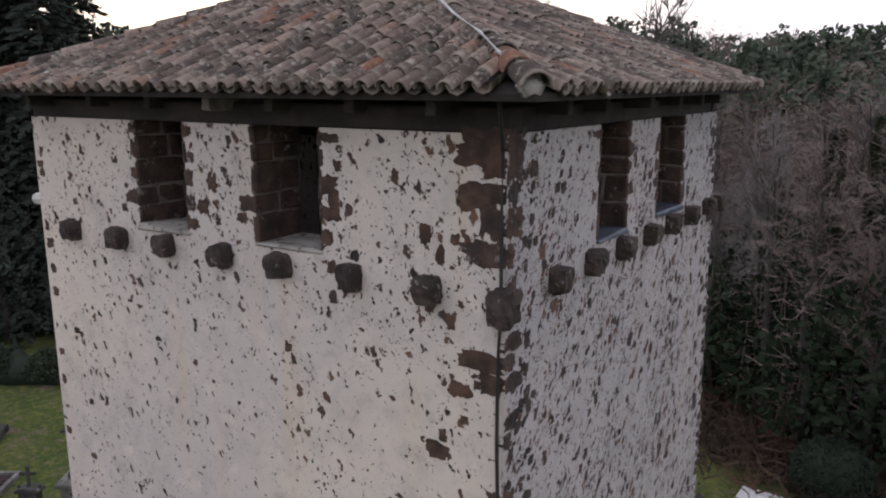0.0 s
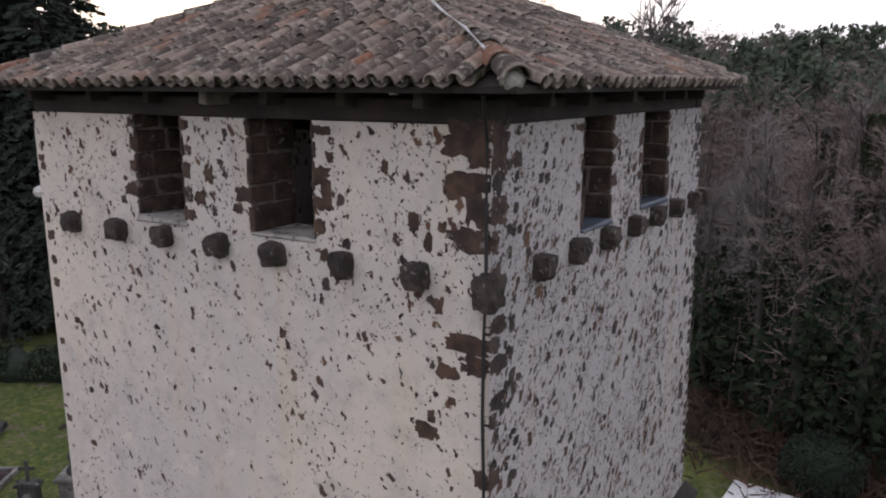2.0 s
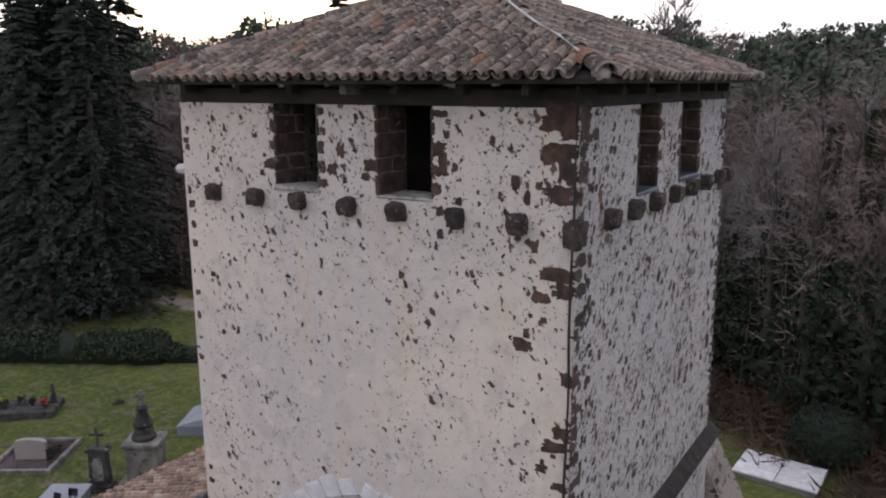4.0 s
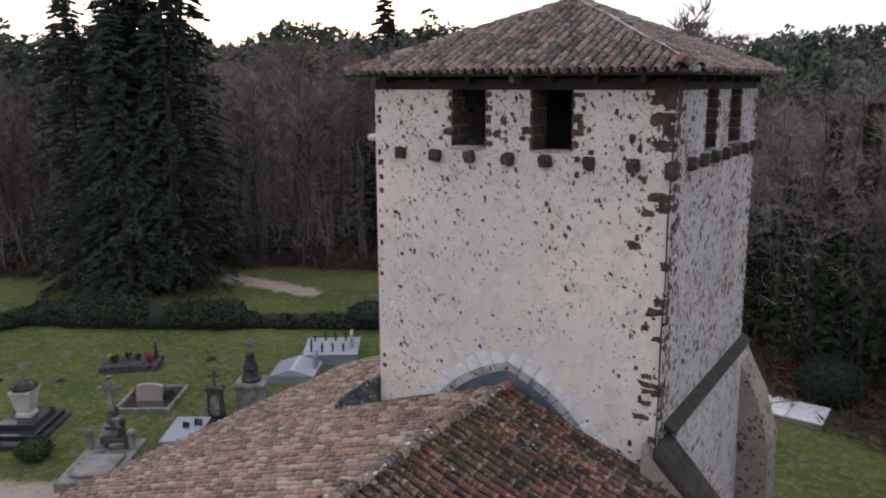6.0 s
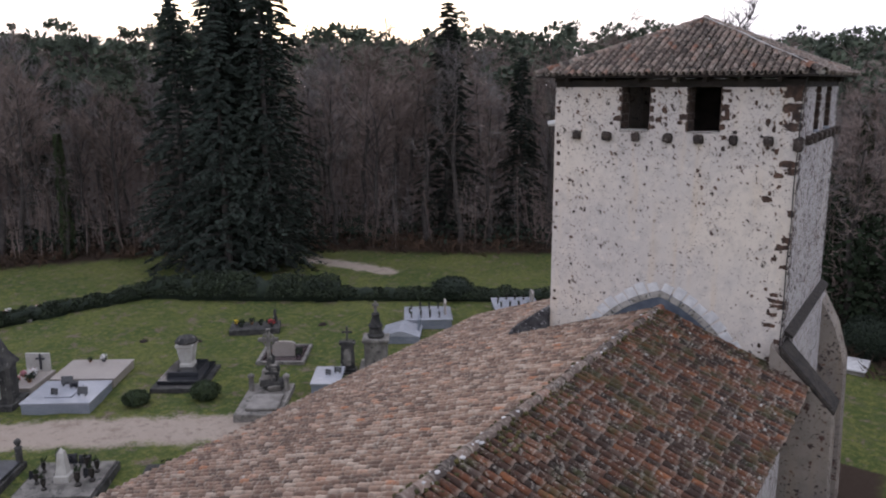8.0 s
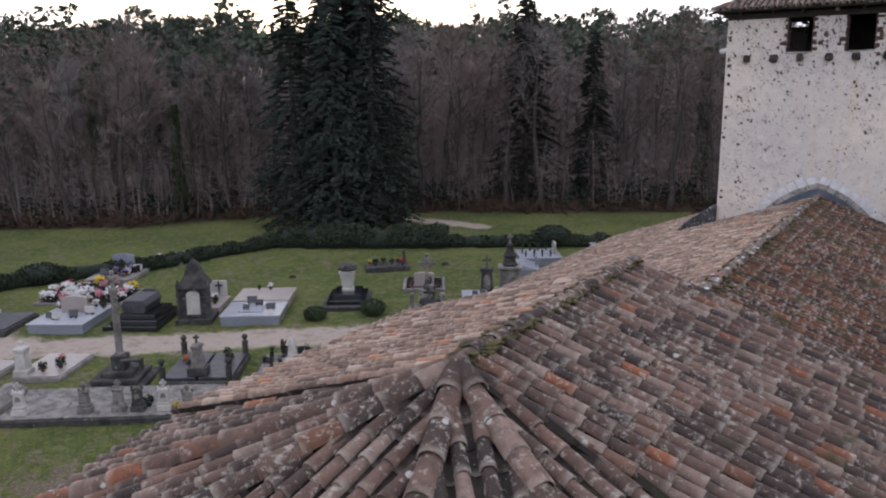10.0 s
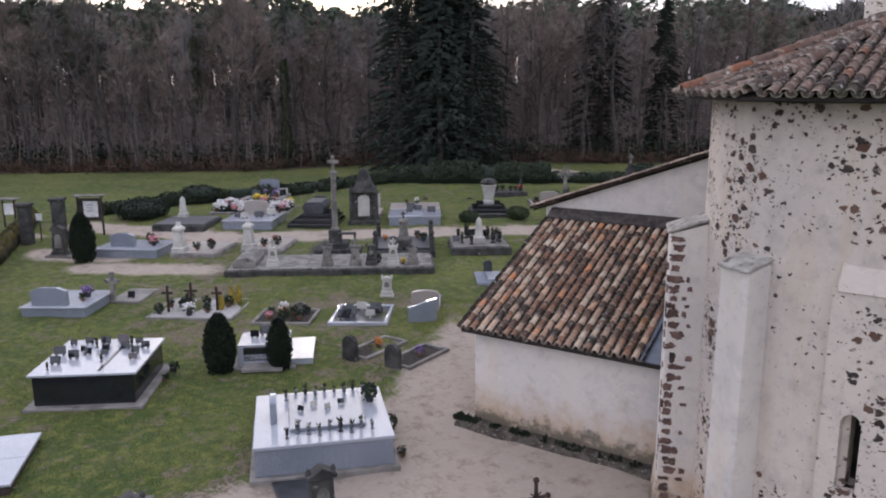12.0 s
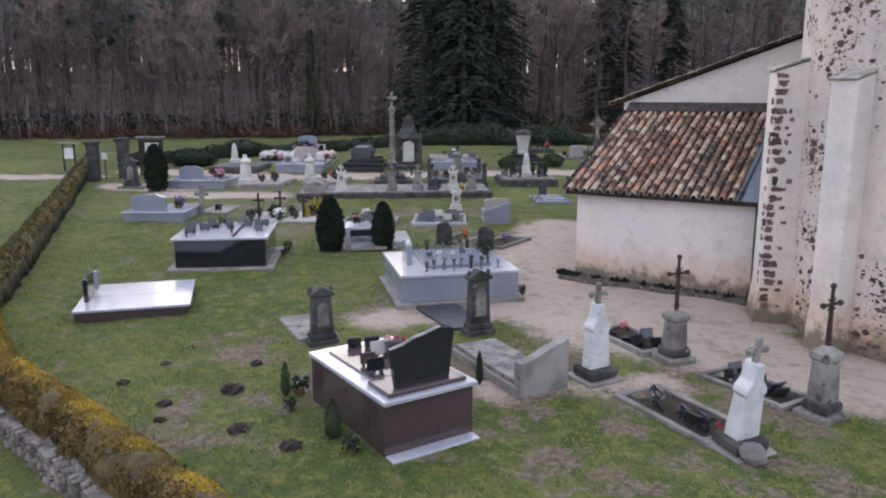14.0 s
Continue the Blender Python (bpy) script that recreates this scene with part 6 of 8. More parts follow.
def conifer(name, label, x, y, h, r, key, group="", category="shrub", seed=1, count=900, blunt=False):
    """A clipped evergreen: short trunk and a pointed coat of small leaf sprays."""
    th = thing(name, label, category, x, y, ground_z(x, y) - 0.03, 0, group)
    bm = bmesh.new()
    tube(bm, [(0, 0, -0.1), (0, 0, h * 0.6)], [r * 0.18, r * 0.06], 6)
    part("trunk", bm, M["timber"], th)
    rng = random.Random(seed)
    bm = bmesh.new()
    def girth(t):
        if blunt:
            return r * (0.72 + 0.28 * math.sin(math.pi * min(1.0, t * 1.15))) * max(0.0, 1 - t ** 7) ** 0.6
        return r * math.sin(math.pi * min(1.0, 0.22 + 0.78 * t)) ** 0.7 * (1 - 0.25 * t)

    turned(bm, [(r * 0.35, 0.04)] + [(0.8 * girth(t), 0.04 + h * 0.93 * t) for t in (0.1, 0.25, 0.45, 0.65, 0.82, 0.95)] + [(0.01, h * 0.95)], 9)
    for _ in range(count):
        t = rng.random() ** 0.85
        rr = girth(t)
        a = rng.uniform(0, 6.283)
        k = rng.uniform(0.72, 1.05) + 0.12 * noise.noise((math.cos(a) * 2, math.sin(a) * 2, t * 4 + seed))
        c = Vector((rr * k * math.cos(a), rr * k * math.sin(a), 0.03 + h * 0.97 * t))
        d = (Vector((math.cos(a) * 0.5, math.sin(a) * 0.5, 0.8)) + Vector((rng.gauss(0, 0.35), rng.gauss(0, 0.35), rng.gauss(0, 0.3)))).normalized()
        s = r * rng.uniform(0.1, 0.2)
        e = d.orthogonal().normalized() * s * 0.42
        f2 = d.cross(e).normalized() * s * 0.42
        for q in (e, f2):
            bm.faces.new([bm.verts.new(c - d * s * 0.6), bm.verts.new(c + q), bm.verts.new(c + d * s), bm.verts.new(c - q)])
    part("crown", bm, M[key], th)
    return th


conifer("yew_shrub", "dark clipped columnar yew beside a white tomb", -21.5, -18.75, 1.72, 0.42, "leaf_dark", "yews by the tomb", seed=2, count=2200, blunt=True)
conifer("yew_shrub", "dark clipped columnar yew beside a white tomb", -20.3, -17.7, 1.5, 0.34, "leaf_dark", "yews by the tomb", seed=3, count=1900, blunt=True)
conifer("yew_shrub", "tall dark columnar yew at the cemetery gate", -36.65, -13.2, 2.2, 0.52, "leaf_dark", seed=4, count=2200, blunt=True)
conifer("potted_conifer", "small potted conifer beside the brown tomb", -13.39, -28.28, 0.62, 0.15, "leaf_green", seed=5, count=350)
conifer("potted_conifer", "small potted conifer behind the brown tomb", -15.07, -27.5, 0.6, 0.11, "leaf_green", seed=6, count=300)
conifer("cypress_shrub", "thin dark young cypress beside a grave", -12.6, -25.35, 0.62, 0.09, "leaf_dark", seed=7, count=300)


def round_bush(label, x, y, r, h, seed, key="leaf_green", count=1400):
    th = thing("bush", label, "bush", x, y, ground_z(x, y), 0, "round bushes")
    rng = random.Random(seed)
    for _ in range(4):
        a = rng.uniform(0, 6.283)
        bm = bmesh.new()
        tube(bm, [(0.05 * math.cos(a), 0.05 * math.sin(a), -0.08), (r * 0.35 * math.cos(a), r * 0.35 * math.sin(a), h * 0.55)], [0.03 + 0.015 * r, 0.012], 5)
        part("stem", bm, M["timber"], th)
    bm = bmesh.new()
    bmesh.ops.create_icosphere(bm, subdivisions=2, radius=1.0)
    for v in bm.verts:
        v.co = Vector((v.co.x * r * 0.85, v.co.y * r * 0.85, h * 0.48 + v.co.z * h * 0.46))
    for _ in range(count):
        d = Vector((rng.gauss(0, 1), rng.gauss(0, 1), rng.gauss(0, 1))).normalized()
        k = rng.uniform(0.82, 1.06) + 0.12 * noise.noise(d * 3 + Vector((seed, 0, 0)))
        c = Vector((d.x * r * k, d.y * r * k, max(0.01, h * 0.48 + d.z * h * 0.5 * k)))
        t = (d + Vector((rng.gauss(0, 0.6), rng.gauss(0, 0.6), rng.gauss(0, 0.6)))).normalized()
        s = 0.055 * (0.7 + r * 0.4)
        e = t.orthogonal().normalized() * s * 0.5
        bm.faces.new([bm.verts.new(c - t * s), bm.verts.new(c + e), bm.verts.new(c + t * s), bm.verts.new(c - e)])
    part("crown", bm, M[key], th)
    return th


round_bush("low clipped round bush on the lawn", -27.1, 3.5, 0.55, 0.6, 1)
round_bush("clipped round bush beside the walk", -25.15, 5.5, 0.62, 0.75, 2)
round_bush("dense dark green bush behind a pale slab", -2.0, 26.2, 1.25, 2.0, 3, "leaf_dark", 3400)

# the two small kerbed graves with round-topped stones
for x, y, nm in ((-19.1, -14.95, "a"), (-17.65, -14.85, "b")):
    g = grave("stone_grave", "small kerbed grave with a round-topped old stone", x, y, -2, "small kerbed graves")
    frame_border(g, 0.95, 1.95, 0.16, 0.1, M["concrete"], -0.06)
    block(g, "soil", 0.75, 1.75, -0.1, 0.03, M["soil"], bevel=0.0)
    headstone(g, "round", 0.5, 0.78, -0.05, -1.12, M["black_stone"], 0.16)
    strew(g, [(0.0, 0.1)], 0.03, ["orange" if nm == "a" else "violet"], size=1.0)
g = grave("stone_grave", "white kerbed grave with dark gravel and plaques", -21.4, -12.75, 31)
frame_border(g, 1.95, 2.2, 0.2, 0.13, M["granite_pale"], -0.06)
block(g, "gravel", 1.69, 1.94, -0.1, 0.06, M["slate"], bevel=0.0)
strew(g, [(-0.5, 0.5), (-0.1, 0.6), (0.4, 0.4), (-0.4, -0.1), (0.3, -0.2), (0.5, 0.1), (-0.55, -0.5)], 0.06, ["slate", "pale", "slate"], "plaque", 1.3, 31)
g = grave("stone_grave", "brown grave with pale rim and low headstone", -20.45, -10.3, 32)
frame_border(g, 1.0, 1.8, 0.18, 0.1, M["granite_pale"], -0.06)
block(g, "slab", 0.8, 1.6, -0.1, 0.09, M["granite_rose"])
headstone(g, "arch", 0.95, 0.8, -0.05, -0.95, M["granite_tan"], 0.14)
strew(g, [(0.1, 0.3)], 0.09, ["pink"], size=0.9)
g = grave("stone_grave", "blue-grey headstone with a short grave slab", -19.45, -12.0, 36)
block(g, "slab", 0.95, 1.3, -0.1, 0.1, M["concrete"], 0, 0.7, 0.02)
headstone(g, "wave", 0.95, 0.86, -0.05, -0.1, M["granite_grey"], 0.16)
old_stele("stone_marker", "small tapering pale stone marker in the grass", -22.1, -10.45, 33, 0.36, 0.85, M["pale_stone"])
g = grave("stone_grave", "kerbed grave heaped with pots of flowers", -23.5, -14.2, 30)
frame_border(g, 1.95, 1.7, 0.16, 0.1, M["concrete"], -0.06)
block(g, "gravel", 1.75, 1.5, -0.1, 0.04, M["soil"], bevel=0.0)
strew(g, [(-0.6, 0.3), (-0.2, 0.5), (0.2, 0.2), (0.6, 0.4), (-0.5, -0.3), (0.0, -0.3), (0.5, -0.3), (-0.1, 0.05)], 0.04, ["none", "white", "none", "none", "pink", "none", "none", "orange"], size=0.9)
headstone(g, "round", 0.5, 0.42, 0.0, 0.55, M["old_stone"], 0.12, 0.35)
g = grave("stone_grave", "white gravel plot with crosses and small conifers", -26.7, -15.1, 30)
frame_border(g, 3.0, 2.5, 0.14, 0.1, M["concrete"], -0.06)
block(g, "gravel", 2.8, 2.3, -0.1, 0.05, M["gravel"], bevel=0.0)
for lx, ly, hh in ((-0.95, -0.5, 0.95), (-0.15, -0.45, 1.05), (0.65, -0.2, 0.85)):
    p = local(g, lx, ly)
    cr = thing("grave_cross", "dark wooden cross standing in white gravel", "cross", p.x, p.y, p.z + 0.05, 30, "crosses on the gravel plot")
    bm = bmesh.new()
    latin_cross(bm, 0, 0, 0, hh, hh * 0.42, 0.075, 0.72)
    part("cross", bm, M["iron"], cr)
strew(g, [(-1.1, 0.1), (-0.5, -0.2), (-0.6, 0.5), (0.1, 0.3), (0.4, -0.5), (-0.1, -0.85), (0.9, 0.2), (-1.2, -0.7)], 0.05, ["none", "none", "none", "none", "none", "white", "none", "none"], size=1.05)
for k, (lx, ly, hh) in enumerate(((0.95, 0.45, 0.75), (0.75, -0.1, 0.6), (1.1, 0.75, 0.7))):
    p = local(g, lx, ly)
    conifer("golden_conifer", "small golden conifer on a gravel grave", p.x, p.y, hh, 0.15, "leaf_gold", "golden conifers", seed=20 + k, count=260)

# long slab with a row of small pale markers
LS = grave("vault", "long low grey vault slab with sarcophagus", -26.75, -8.1, 36.5)
block(LS, "kerb", 8.5, 2.9, -0.12, 0.24, M["black_stone"], bevel=0.03)
block(LS, "slab", 8.3, 2.7, 0.24, 0.3, M["old_stone"], bevel=0.02)
block(LS, "sarcophagus", 0.95, 2.2, 0.3, 0.52, M["concrete"], -3.5, 0.0, 0.03)
bm = bmesh.new()
prism(bm, [(-3.95, 0.52), (-3.05, 0.52), (-3.2, 0.66), (-3.5, 0.72), (-3.8, 0.66)], "y", -1.05, 1.05, 0.02)
part("sarcophagus_lid", bm, M["old_stone"], LS)
for k, (lx, hh, key, cr) in enumerate(((-2.35, 1.2, "pale_stone", True), (-0.15, 1.15, "old_stone", True), (1.0, 1.2, "old_stone", True), (1.65, 0.95, "black_stone", False), (2.55, 1.15, "pale_stone", True), (3.35, 0.95, "old_stone", True))):
    p = local(LS, lx, -0.95)
    st = old_stele("stone_marker", "small " + {"pale_stone": "pale", "old_stone": "grey", "black_stone": "dark"}[key] + " stone marker on the long vault", p.x, p.y, 36.5, 0.36, hh - 0.1, M[key], None, 0, cr)
    st.location.z = LS.location.z + 0.36
strew(LS, [(2.95, -0.9), (1.9, -0.6)], 0.3, ["yellow", "none"], size=0.9)
g = grave("grave_slab", "flat grey slab with crosses by the walk", -19.95, -6.3, 35)
block(g, "slab", 1.5, 1.9, -0.1, 0.14, M["granite_grey"])
block(g, "upper_slab", 0.8, 1.3, 0.14, 0.2, M["granite_pale"], 0.1, 0.1)
headstone(g, "gable", 0.35, 0.45, 0.2, 0.75, M["slate"], 0.08, -0.2)
sg = grave("stone_grave", "low slab with small stone cross", -30.2, -15.6, 30)
block(sg, "slab", 1.1, 1.8, -0.1, 0.08, M["concrete"], 0.2, 0.2, 0.02)
bm = bmesh.new()
latin_cross(bm, -0.25, -0.5, 0.0, 1.1, 0.5, 0.15, 0.7)
part("cross", bm, M["old_stone"], sg)
strew(sg, [(0.3, -0.3)], 0.08, ["slate"], "plaque", 1.3, 30)

# ---- cemetery: rows along the sandy walk ----
cx = grave("cemetery_cross", "tall stone column cross on three worn steps", -28.25, -6.2, 36)
for k, s in enumerate((2.3, 1.75, 1.2)):
    block(cx, "step", s, s, -0.1 if k == 0 else 0.2 * k, 0.2 * (k + 1), M["black_stone"], bevel=0.03, rough=0.01)
bm = bmesh.new()
box(bm, -0.28, 0.28, -0.28, 0.28, 0.6, 1.15, 0.03)
part("pedestal", bm, M["black_stone"], cx)
bm = bmesh.new()
turned(bm, [(0.2, 1.15), (0.2, 1.22), (0.14, 1.28), (0.12, 3.55), (0.17, 3.62), (0.19, 3.74), (0.12, 3.8)], 10)
part("column", bm, M["old_stone"], cx)
bm = bmesh.new()
latin_cross(bm, 0, 0, 3.8, 0.68, 0.5, 0.13, 0.6)
turned(bm, [(0.16, 4.12), (0.18, 4.2), (0.16, 4.28)], 10)
part("cross", bm, M["old_stone"], cx)
block(cx, "altar_table", 0.8, 0.35, 1.0, 1.07, M["black_stone"], 0.55, -0.35)
block(cx, "altar_leg", 0.1, 0.3, 0.6, 1.0, M["black_stone"], 0.9, -0.35)

mo = grave("grave_monument", "dark walled plot with central carved stele and urns", -26.05, -3.95, 35)
block(mo, "kerb", 2.8, 3.2, -0.1, 0.3, M["black_stone"], bevel=0.03)
block(mo, "slab", 1.25, 2.8, 0.3, 0.42, M["slate"], -0.65)
block(mo, "slab", 1.25, 2.8, 0.3, 0.42, M["slate"], 0.7)
block(mo, "stele_foot", 0.75, 0.6, 0.42, 0.75, M["black_stone"], 0, -1.0, 0.03)
bm = bmesh.new()
turned(bm, [(0.33, 0.75), (0.22, 1.45), (0.28, 1.5), (0.28, 1.6), (0.12, 1.68)], 4, 0, -1.0)
part("stele", bm, M["old_stone"], mo)
bm = bmesh.new()
latin_cross(bm, 0, -1.0, 1.66, 0.34, 0.24, 0.07)
part("cross", bm, M["black_stone"], mo)
for lx in (-1.25, 1.25):
    for ly in (-1.4, 1.4):
        bm = bmesh.new()
        turned(bm, [(0.12, 0.3), (0.12, 0.85), (0.15, 0.88), (0.06, 0.95), (0.13, 1.08), (0.1, 1.17), (0.03, 1.22)], 8, lx, ly)
        part("urn_post", bm, M["black_stone"], mo)
strew(mo, [(-0.9, 0.4), (0.9, 0.2), (0.6, 1.0), (-0.5, -0.3)], 0.42, ["orange", "none", "none", "none"], size=0.9)
lt = grave("grave_monument", "grey plot with white obelisk and dark vases", -23.25, -1.95, 37)
block(lt, "kerb", 2.7, 2.6, -0.1, 0.34, M["black_stone"], bevel=0.03)
block(lt, "slab", 2.5, 2.4, 0.34, 0.4, M["old_stone"])
bm = bmesh.new()
turned(bm, [(0.34, 0.4), (0.34, 0.62), (0.26, 0.66), (0.15, 1.4), (0.02, 1.55)], 4, 0, -0.1)
part("obelisk", bm, M["pale_stone"], lt)
strew(lt, [(-0.9, 0.5), (-0.5, 0.8), (0.5, 0.6), (0.9, 0.4), (-0.8, -0.3), (0.6, -0.5), (0.95, -0.2), (-0.4, -0.7)], 0.4, ["bronze"], "vase", 2.2)
strew(lt, [(-1.05, 0.0), (0.75, 0.0), (0.3, 0.9), (-0.2, 0.9)], 0.4, ["slate"], "plaque", 1.4, 38)
g = grave("grave_slab", "dark plot crowded with vases by the church", -20.7, -0.1, 38)
block(g, "kerb", 1.6, 2.4, -0.1, 0.25, M["black_stone"], bevel=0.03)
strew(g, [(-0.3, 0.2), (0.3, -0.3), (0.0, 0.7), (-0.4, -0.7)], 0.25, ["none", "none"], size=1.0)
for nm, x, y, tn, w, l, hh, key in (("A", -33.75, -9.0, 26, 2.1, 2.8, 1.58, "tan"), ("B", -31.75, -6.9, 30, 2.0, 2.7, 1.55, "tan")):
    g = grave("stone_grave", "broad low slab with tall tapering white marker", x, y, tn, "slabs with tall white markers")
    block(g, "kerb", w, l, -0.1, 0.2, M["concrete"], bevel=0.025)
    block(g, "slab", w - 0.15, l - 0.15, 0.2, 0.26, M["granite_tan"], bevel=0.02)
    bm = bmesh.new()
    turned(bm, [(0.4, 0.2), (0.4, 0.42), (0.32, 0.46), (0.24, hh * 0.72), (0.31, hh * 0.76), (0.31, hh * 0.83), (0.12, hh * 0.9), (0.1, hh)], 4, -w / 2 + 0.35, -l / 2 + 0.35)
    part("marker", bm, M["pale_stone"], g)
    strew(g, [(0.2, 0.3), (0.5, -0.4), (0.0, -0.8)], 0.26, ["red", "none", "none"], size=1.0)
ch = grave("chapel_monument", "dark gothic stone monument with pale niche", -31.9, 0.4, 36)
block(ch, "step", 1.7, 1.5, -0.1, 0.25, M["black_stone"], bevel=0.03)
block(ch, "body", 1.2, 0.95, 0.25, 1.75, M["black_stone"], bevel=0.03)
bm = bmesh.new()
prism(bm, head_outline("arch", 0.62, 1.15), "y", -0.51, -0.44)
ob = part("niche", bm, M["pale_stone"], ch)
ob.matrix_basis = pose(0, 0, 0.45)
for sx in (-1, 1):
    bm = bmesh.new()
    turned(bm, [(0.14, 0.25), (0.12, 1.75), (0.16, 1.8), (0.13, 1.9), (0.02, 2.15)], 6, sx * 0.66, -0.45)
    part("pinnacle", bm, M["black_stone"], ch)
bm = bmesh.new()
turned(bm, [(0.95, 1.75), (0.9, 1.85), (0.55, 2.3), (0.32, 2.85), (0.05, 3.05)], 4)
part("spire", bm, M["black_stone"], ch)
tw = grave("granite_tomb", "pair of wide granite slabs, grey and tan", -30.5, 3.2, 35)
block(tw, "body", 2.75, 2.4, -0.1, 0.42, M["granite_grey"], 0, -1.35)
block(tw, "top_slab", 2.85, 2.45, 0.42, 0.48, M["granite_pale"], 0, -1.35)
block(tw, "raised_slab", 1.1, 1.3, 0.48, 0.56, M["granite_pale"], -0.1, -1.4)
block(tw, "body", 2.75, 2.4, -0.1, 0.42, M["granite_tan"], 0, 1.3)
block(tw, "top_slab", 2.85, 2.45, 0.42, 0.48, M["granite_tan"], 0, 1.3)
strew(tw, [(-0.3, -1.9), (0.2, -1.2), (0.9, -2.0), (-0.2, -0.9)], 0.56, ["slate"], "plaque", 1.4, 35)
strew(tw, [(-0.5, 2.2), (0.1, 2.25)], 0.48, ["none", "white"], size=0.8)
ds = grave("granite_tomb", "dark stepped granite sarcophagus beside the walk", -34.0, -1.1, 30)
for k, (w, l) in enumerate(((2.6, 3.0), (2.2, 2.6), (1.7, 2.1))):
    block(ds, "step", w, l, -0.1 if k == 0 else 0.22 * k, 0.22 * (k + 1), M["granite_black"], 0.1 * k, 0, 0.02)
bm = bmesh.new()
prism(bm, [(-0.5, 0.66), (0.5, 0.66), (0.62, 1.05), (0.42, 1.3), (-0.42, 1.3), (-0.62, 1.05)], "y", -0.9, 0.9, 0.03)
part("sarcophagus", bm, M["slate"], ds)
headstone(ds, "gable", 0.9, 0.75, 0.66, 0.95, M["black_stone"], 0.16)
wt = grave("granite_tomb", "white granite tomb with arched headstone and flowers", -36.7, -3.1, 31)
block(wt, "body", 2.6, 3.1, -0.1, 0.42, M["granite_grey"])
block(wt, "top_slab", 2.7, 3.2, 0.42, 0.48, M["granite_pale"])
headstone(wt, "arch", 1.3, 0.8, 0.48, 0.4, M["granite_tan"], 0.14)
strew(wt, [(-0.8, -0.6), (-0.3, -0.9), (0.4, -0.6), (0.9, 0.0), (0.2, -0.2)], 0.48, ["slate", "pale"], "plaque", 1.4, 31)
strew(wt, [(-1.1, 1.0), (-0.6, 1.2), (0.0, 1.3), (0.6, 1.25), (1.1, 1.0)], 0.48, ["white", "white", "pink", "white", "none"], size=1.1)
fl = grave("stone_grave", "grave heaped with white and pink flowers", -39.9, -0.1, 31)
frame_border(fl, 4.6, 2.9, 0.2, 0.12, M["concrete"], -0.06)
block(fl, "soil", 4.36, 2.66, -0.1, 0.1, M["soil"], bevel=0.0)
rng = random.Random(8)
strew(fl, [(rng.uniform(-2.1, 2.1), rng.uniform(-1.25, 1.25)) for _ in range(84)], 0.1, ["white", "white", "none", "white", "pink", "white", "none"], size=1.3)
strew(fl, [(-2.0, 1.75), (-0.3, 1.8), (0.1, 1.9), (1.9, 1.1), (1.6, 1.25)], 0.1, ["red", "yellow", "yellow", "yellow", "yellow"], size=1.5)
sl = grave("stone_grave", "dark flat slab with small pale obelisk", -39.4, -5.4, 31)
block(sl, "kerb", 2.8, 2.9, -0.1, 0.3, M["black_stone"], bevel=0.03)
block(sl, "slab", 2.6, 2.7, 0.3, 0.36, M["slate"])
bm = bmesh.new()
turned(bm, [(0.34, 0.36), (0.34, 0.55), (0.24, 0.6), (0.14, 1.35), (0.02, 1.5)], 4, -0.6, 1.0)
part("obelisk", bm, M["pale_stone"], sl)
fg = grave("stone_grave", "far grave covered with blue-grey plaques and flowers", -42.3, 3.2, 31)
block(fg, "kerb", 2.6, 2.9, -0.1, 0.28, M["concrete"], bevel=0.03)
headstone(fg, "arch", 1.3, 1.0, 0.28, 0.9, M["granite_grey"], 0.14)
strew(fg, [(rng.uniform(-1.1, 1.1), rng.uniform(-1.2, 0.7)) for _ in range(12)], 0.28, ["white", "none", "violet", "none"], size=1.1)
strew(fg, [(rng.uniform(-1.1, 1.1), rng.uniform(-1.2, 0.8)) for _ in range(16)], 0.28, ["slate", "pale", "slate"], "plaque", 1.5, 31)
fg = grave("stone_grave", "far low plot of pale pebbles and pots", -42.8, 7.2, 31)
block(fg, "kerb", 2.2, 1.8, -0.1, 0.18, M["concrete"], bevel=0.03)
strew(fg, [(rng.uniform(-0.9, 0.9), rng.uniform(-0.7, 0.7)) for _ in range(7)], 0.18, ["white", "none", "pink"], size=1.0)
pg = grave("stone_grave", "small grave with cross panel and pink flowers", -33.0, 2.2, 33)
block(pg, "kerb", 1.4, 2.2, -0.1, 0.3, M["granite_tan"], bevel=0.02)
headstone(pg, "plain", 1.1, 0.95, 0.2, 1.0, M["pale_stone"], 0.1)
bm = bmesh.new()
latin_cross(bm, 0.15, 0.9, 0.4, 0.75, 0.4, 0.08)
part("cross", bm, M["slate"], pg)
strew(pg, [(-0.3, 0.2), (0.2, 0.1), (0.3, -0.4), (-0.2, -0.5), (0.0, 0.5)], 0.3, ["pink", "white", "none", "red"], size=1.0)

# ---- cemetery: back rows near the tower ----
ma = grave("grave_monument", "white urn pillar on dark stepped plinth", -27.5, 6.4, 34)
for k, (w, l) in enumerate(((2.3, 3.0), (1.9, 2.5), (1.4, 1.7))):
    block(ma, "step", w, l, -0.1 if k == 0 else 0.2 * k, 0.2 * (k + 1), M["granite_black" if k else "black_stone"], 0, 0.15 * k, 0.02)
bm = bmesh.new()
turned(bm, [(0.42, 0.6), (0.42, 0.72), (0.36, 0.78), (0.52, 1.5), (0.58, 1.56), (0.58, 1.66), (0.3, 1.7)], 4, 0, 0.35)
part("pillar", bm, M["pale_stone"], ma)
bm = bmesh.new()
turned(bm, [(0.5, 1.7), (0.52, 1.78), (0.38, 1.95), (0.12, 2.02)], 8, 0, 0.35)
part("urn", bm, M["black_stone"], ma)
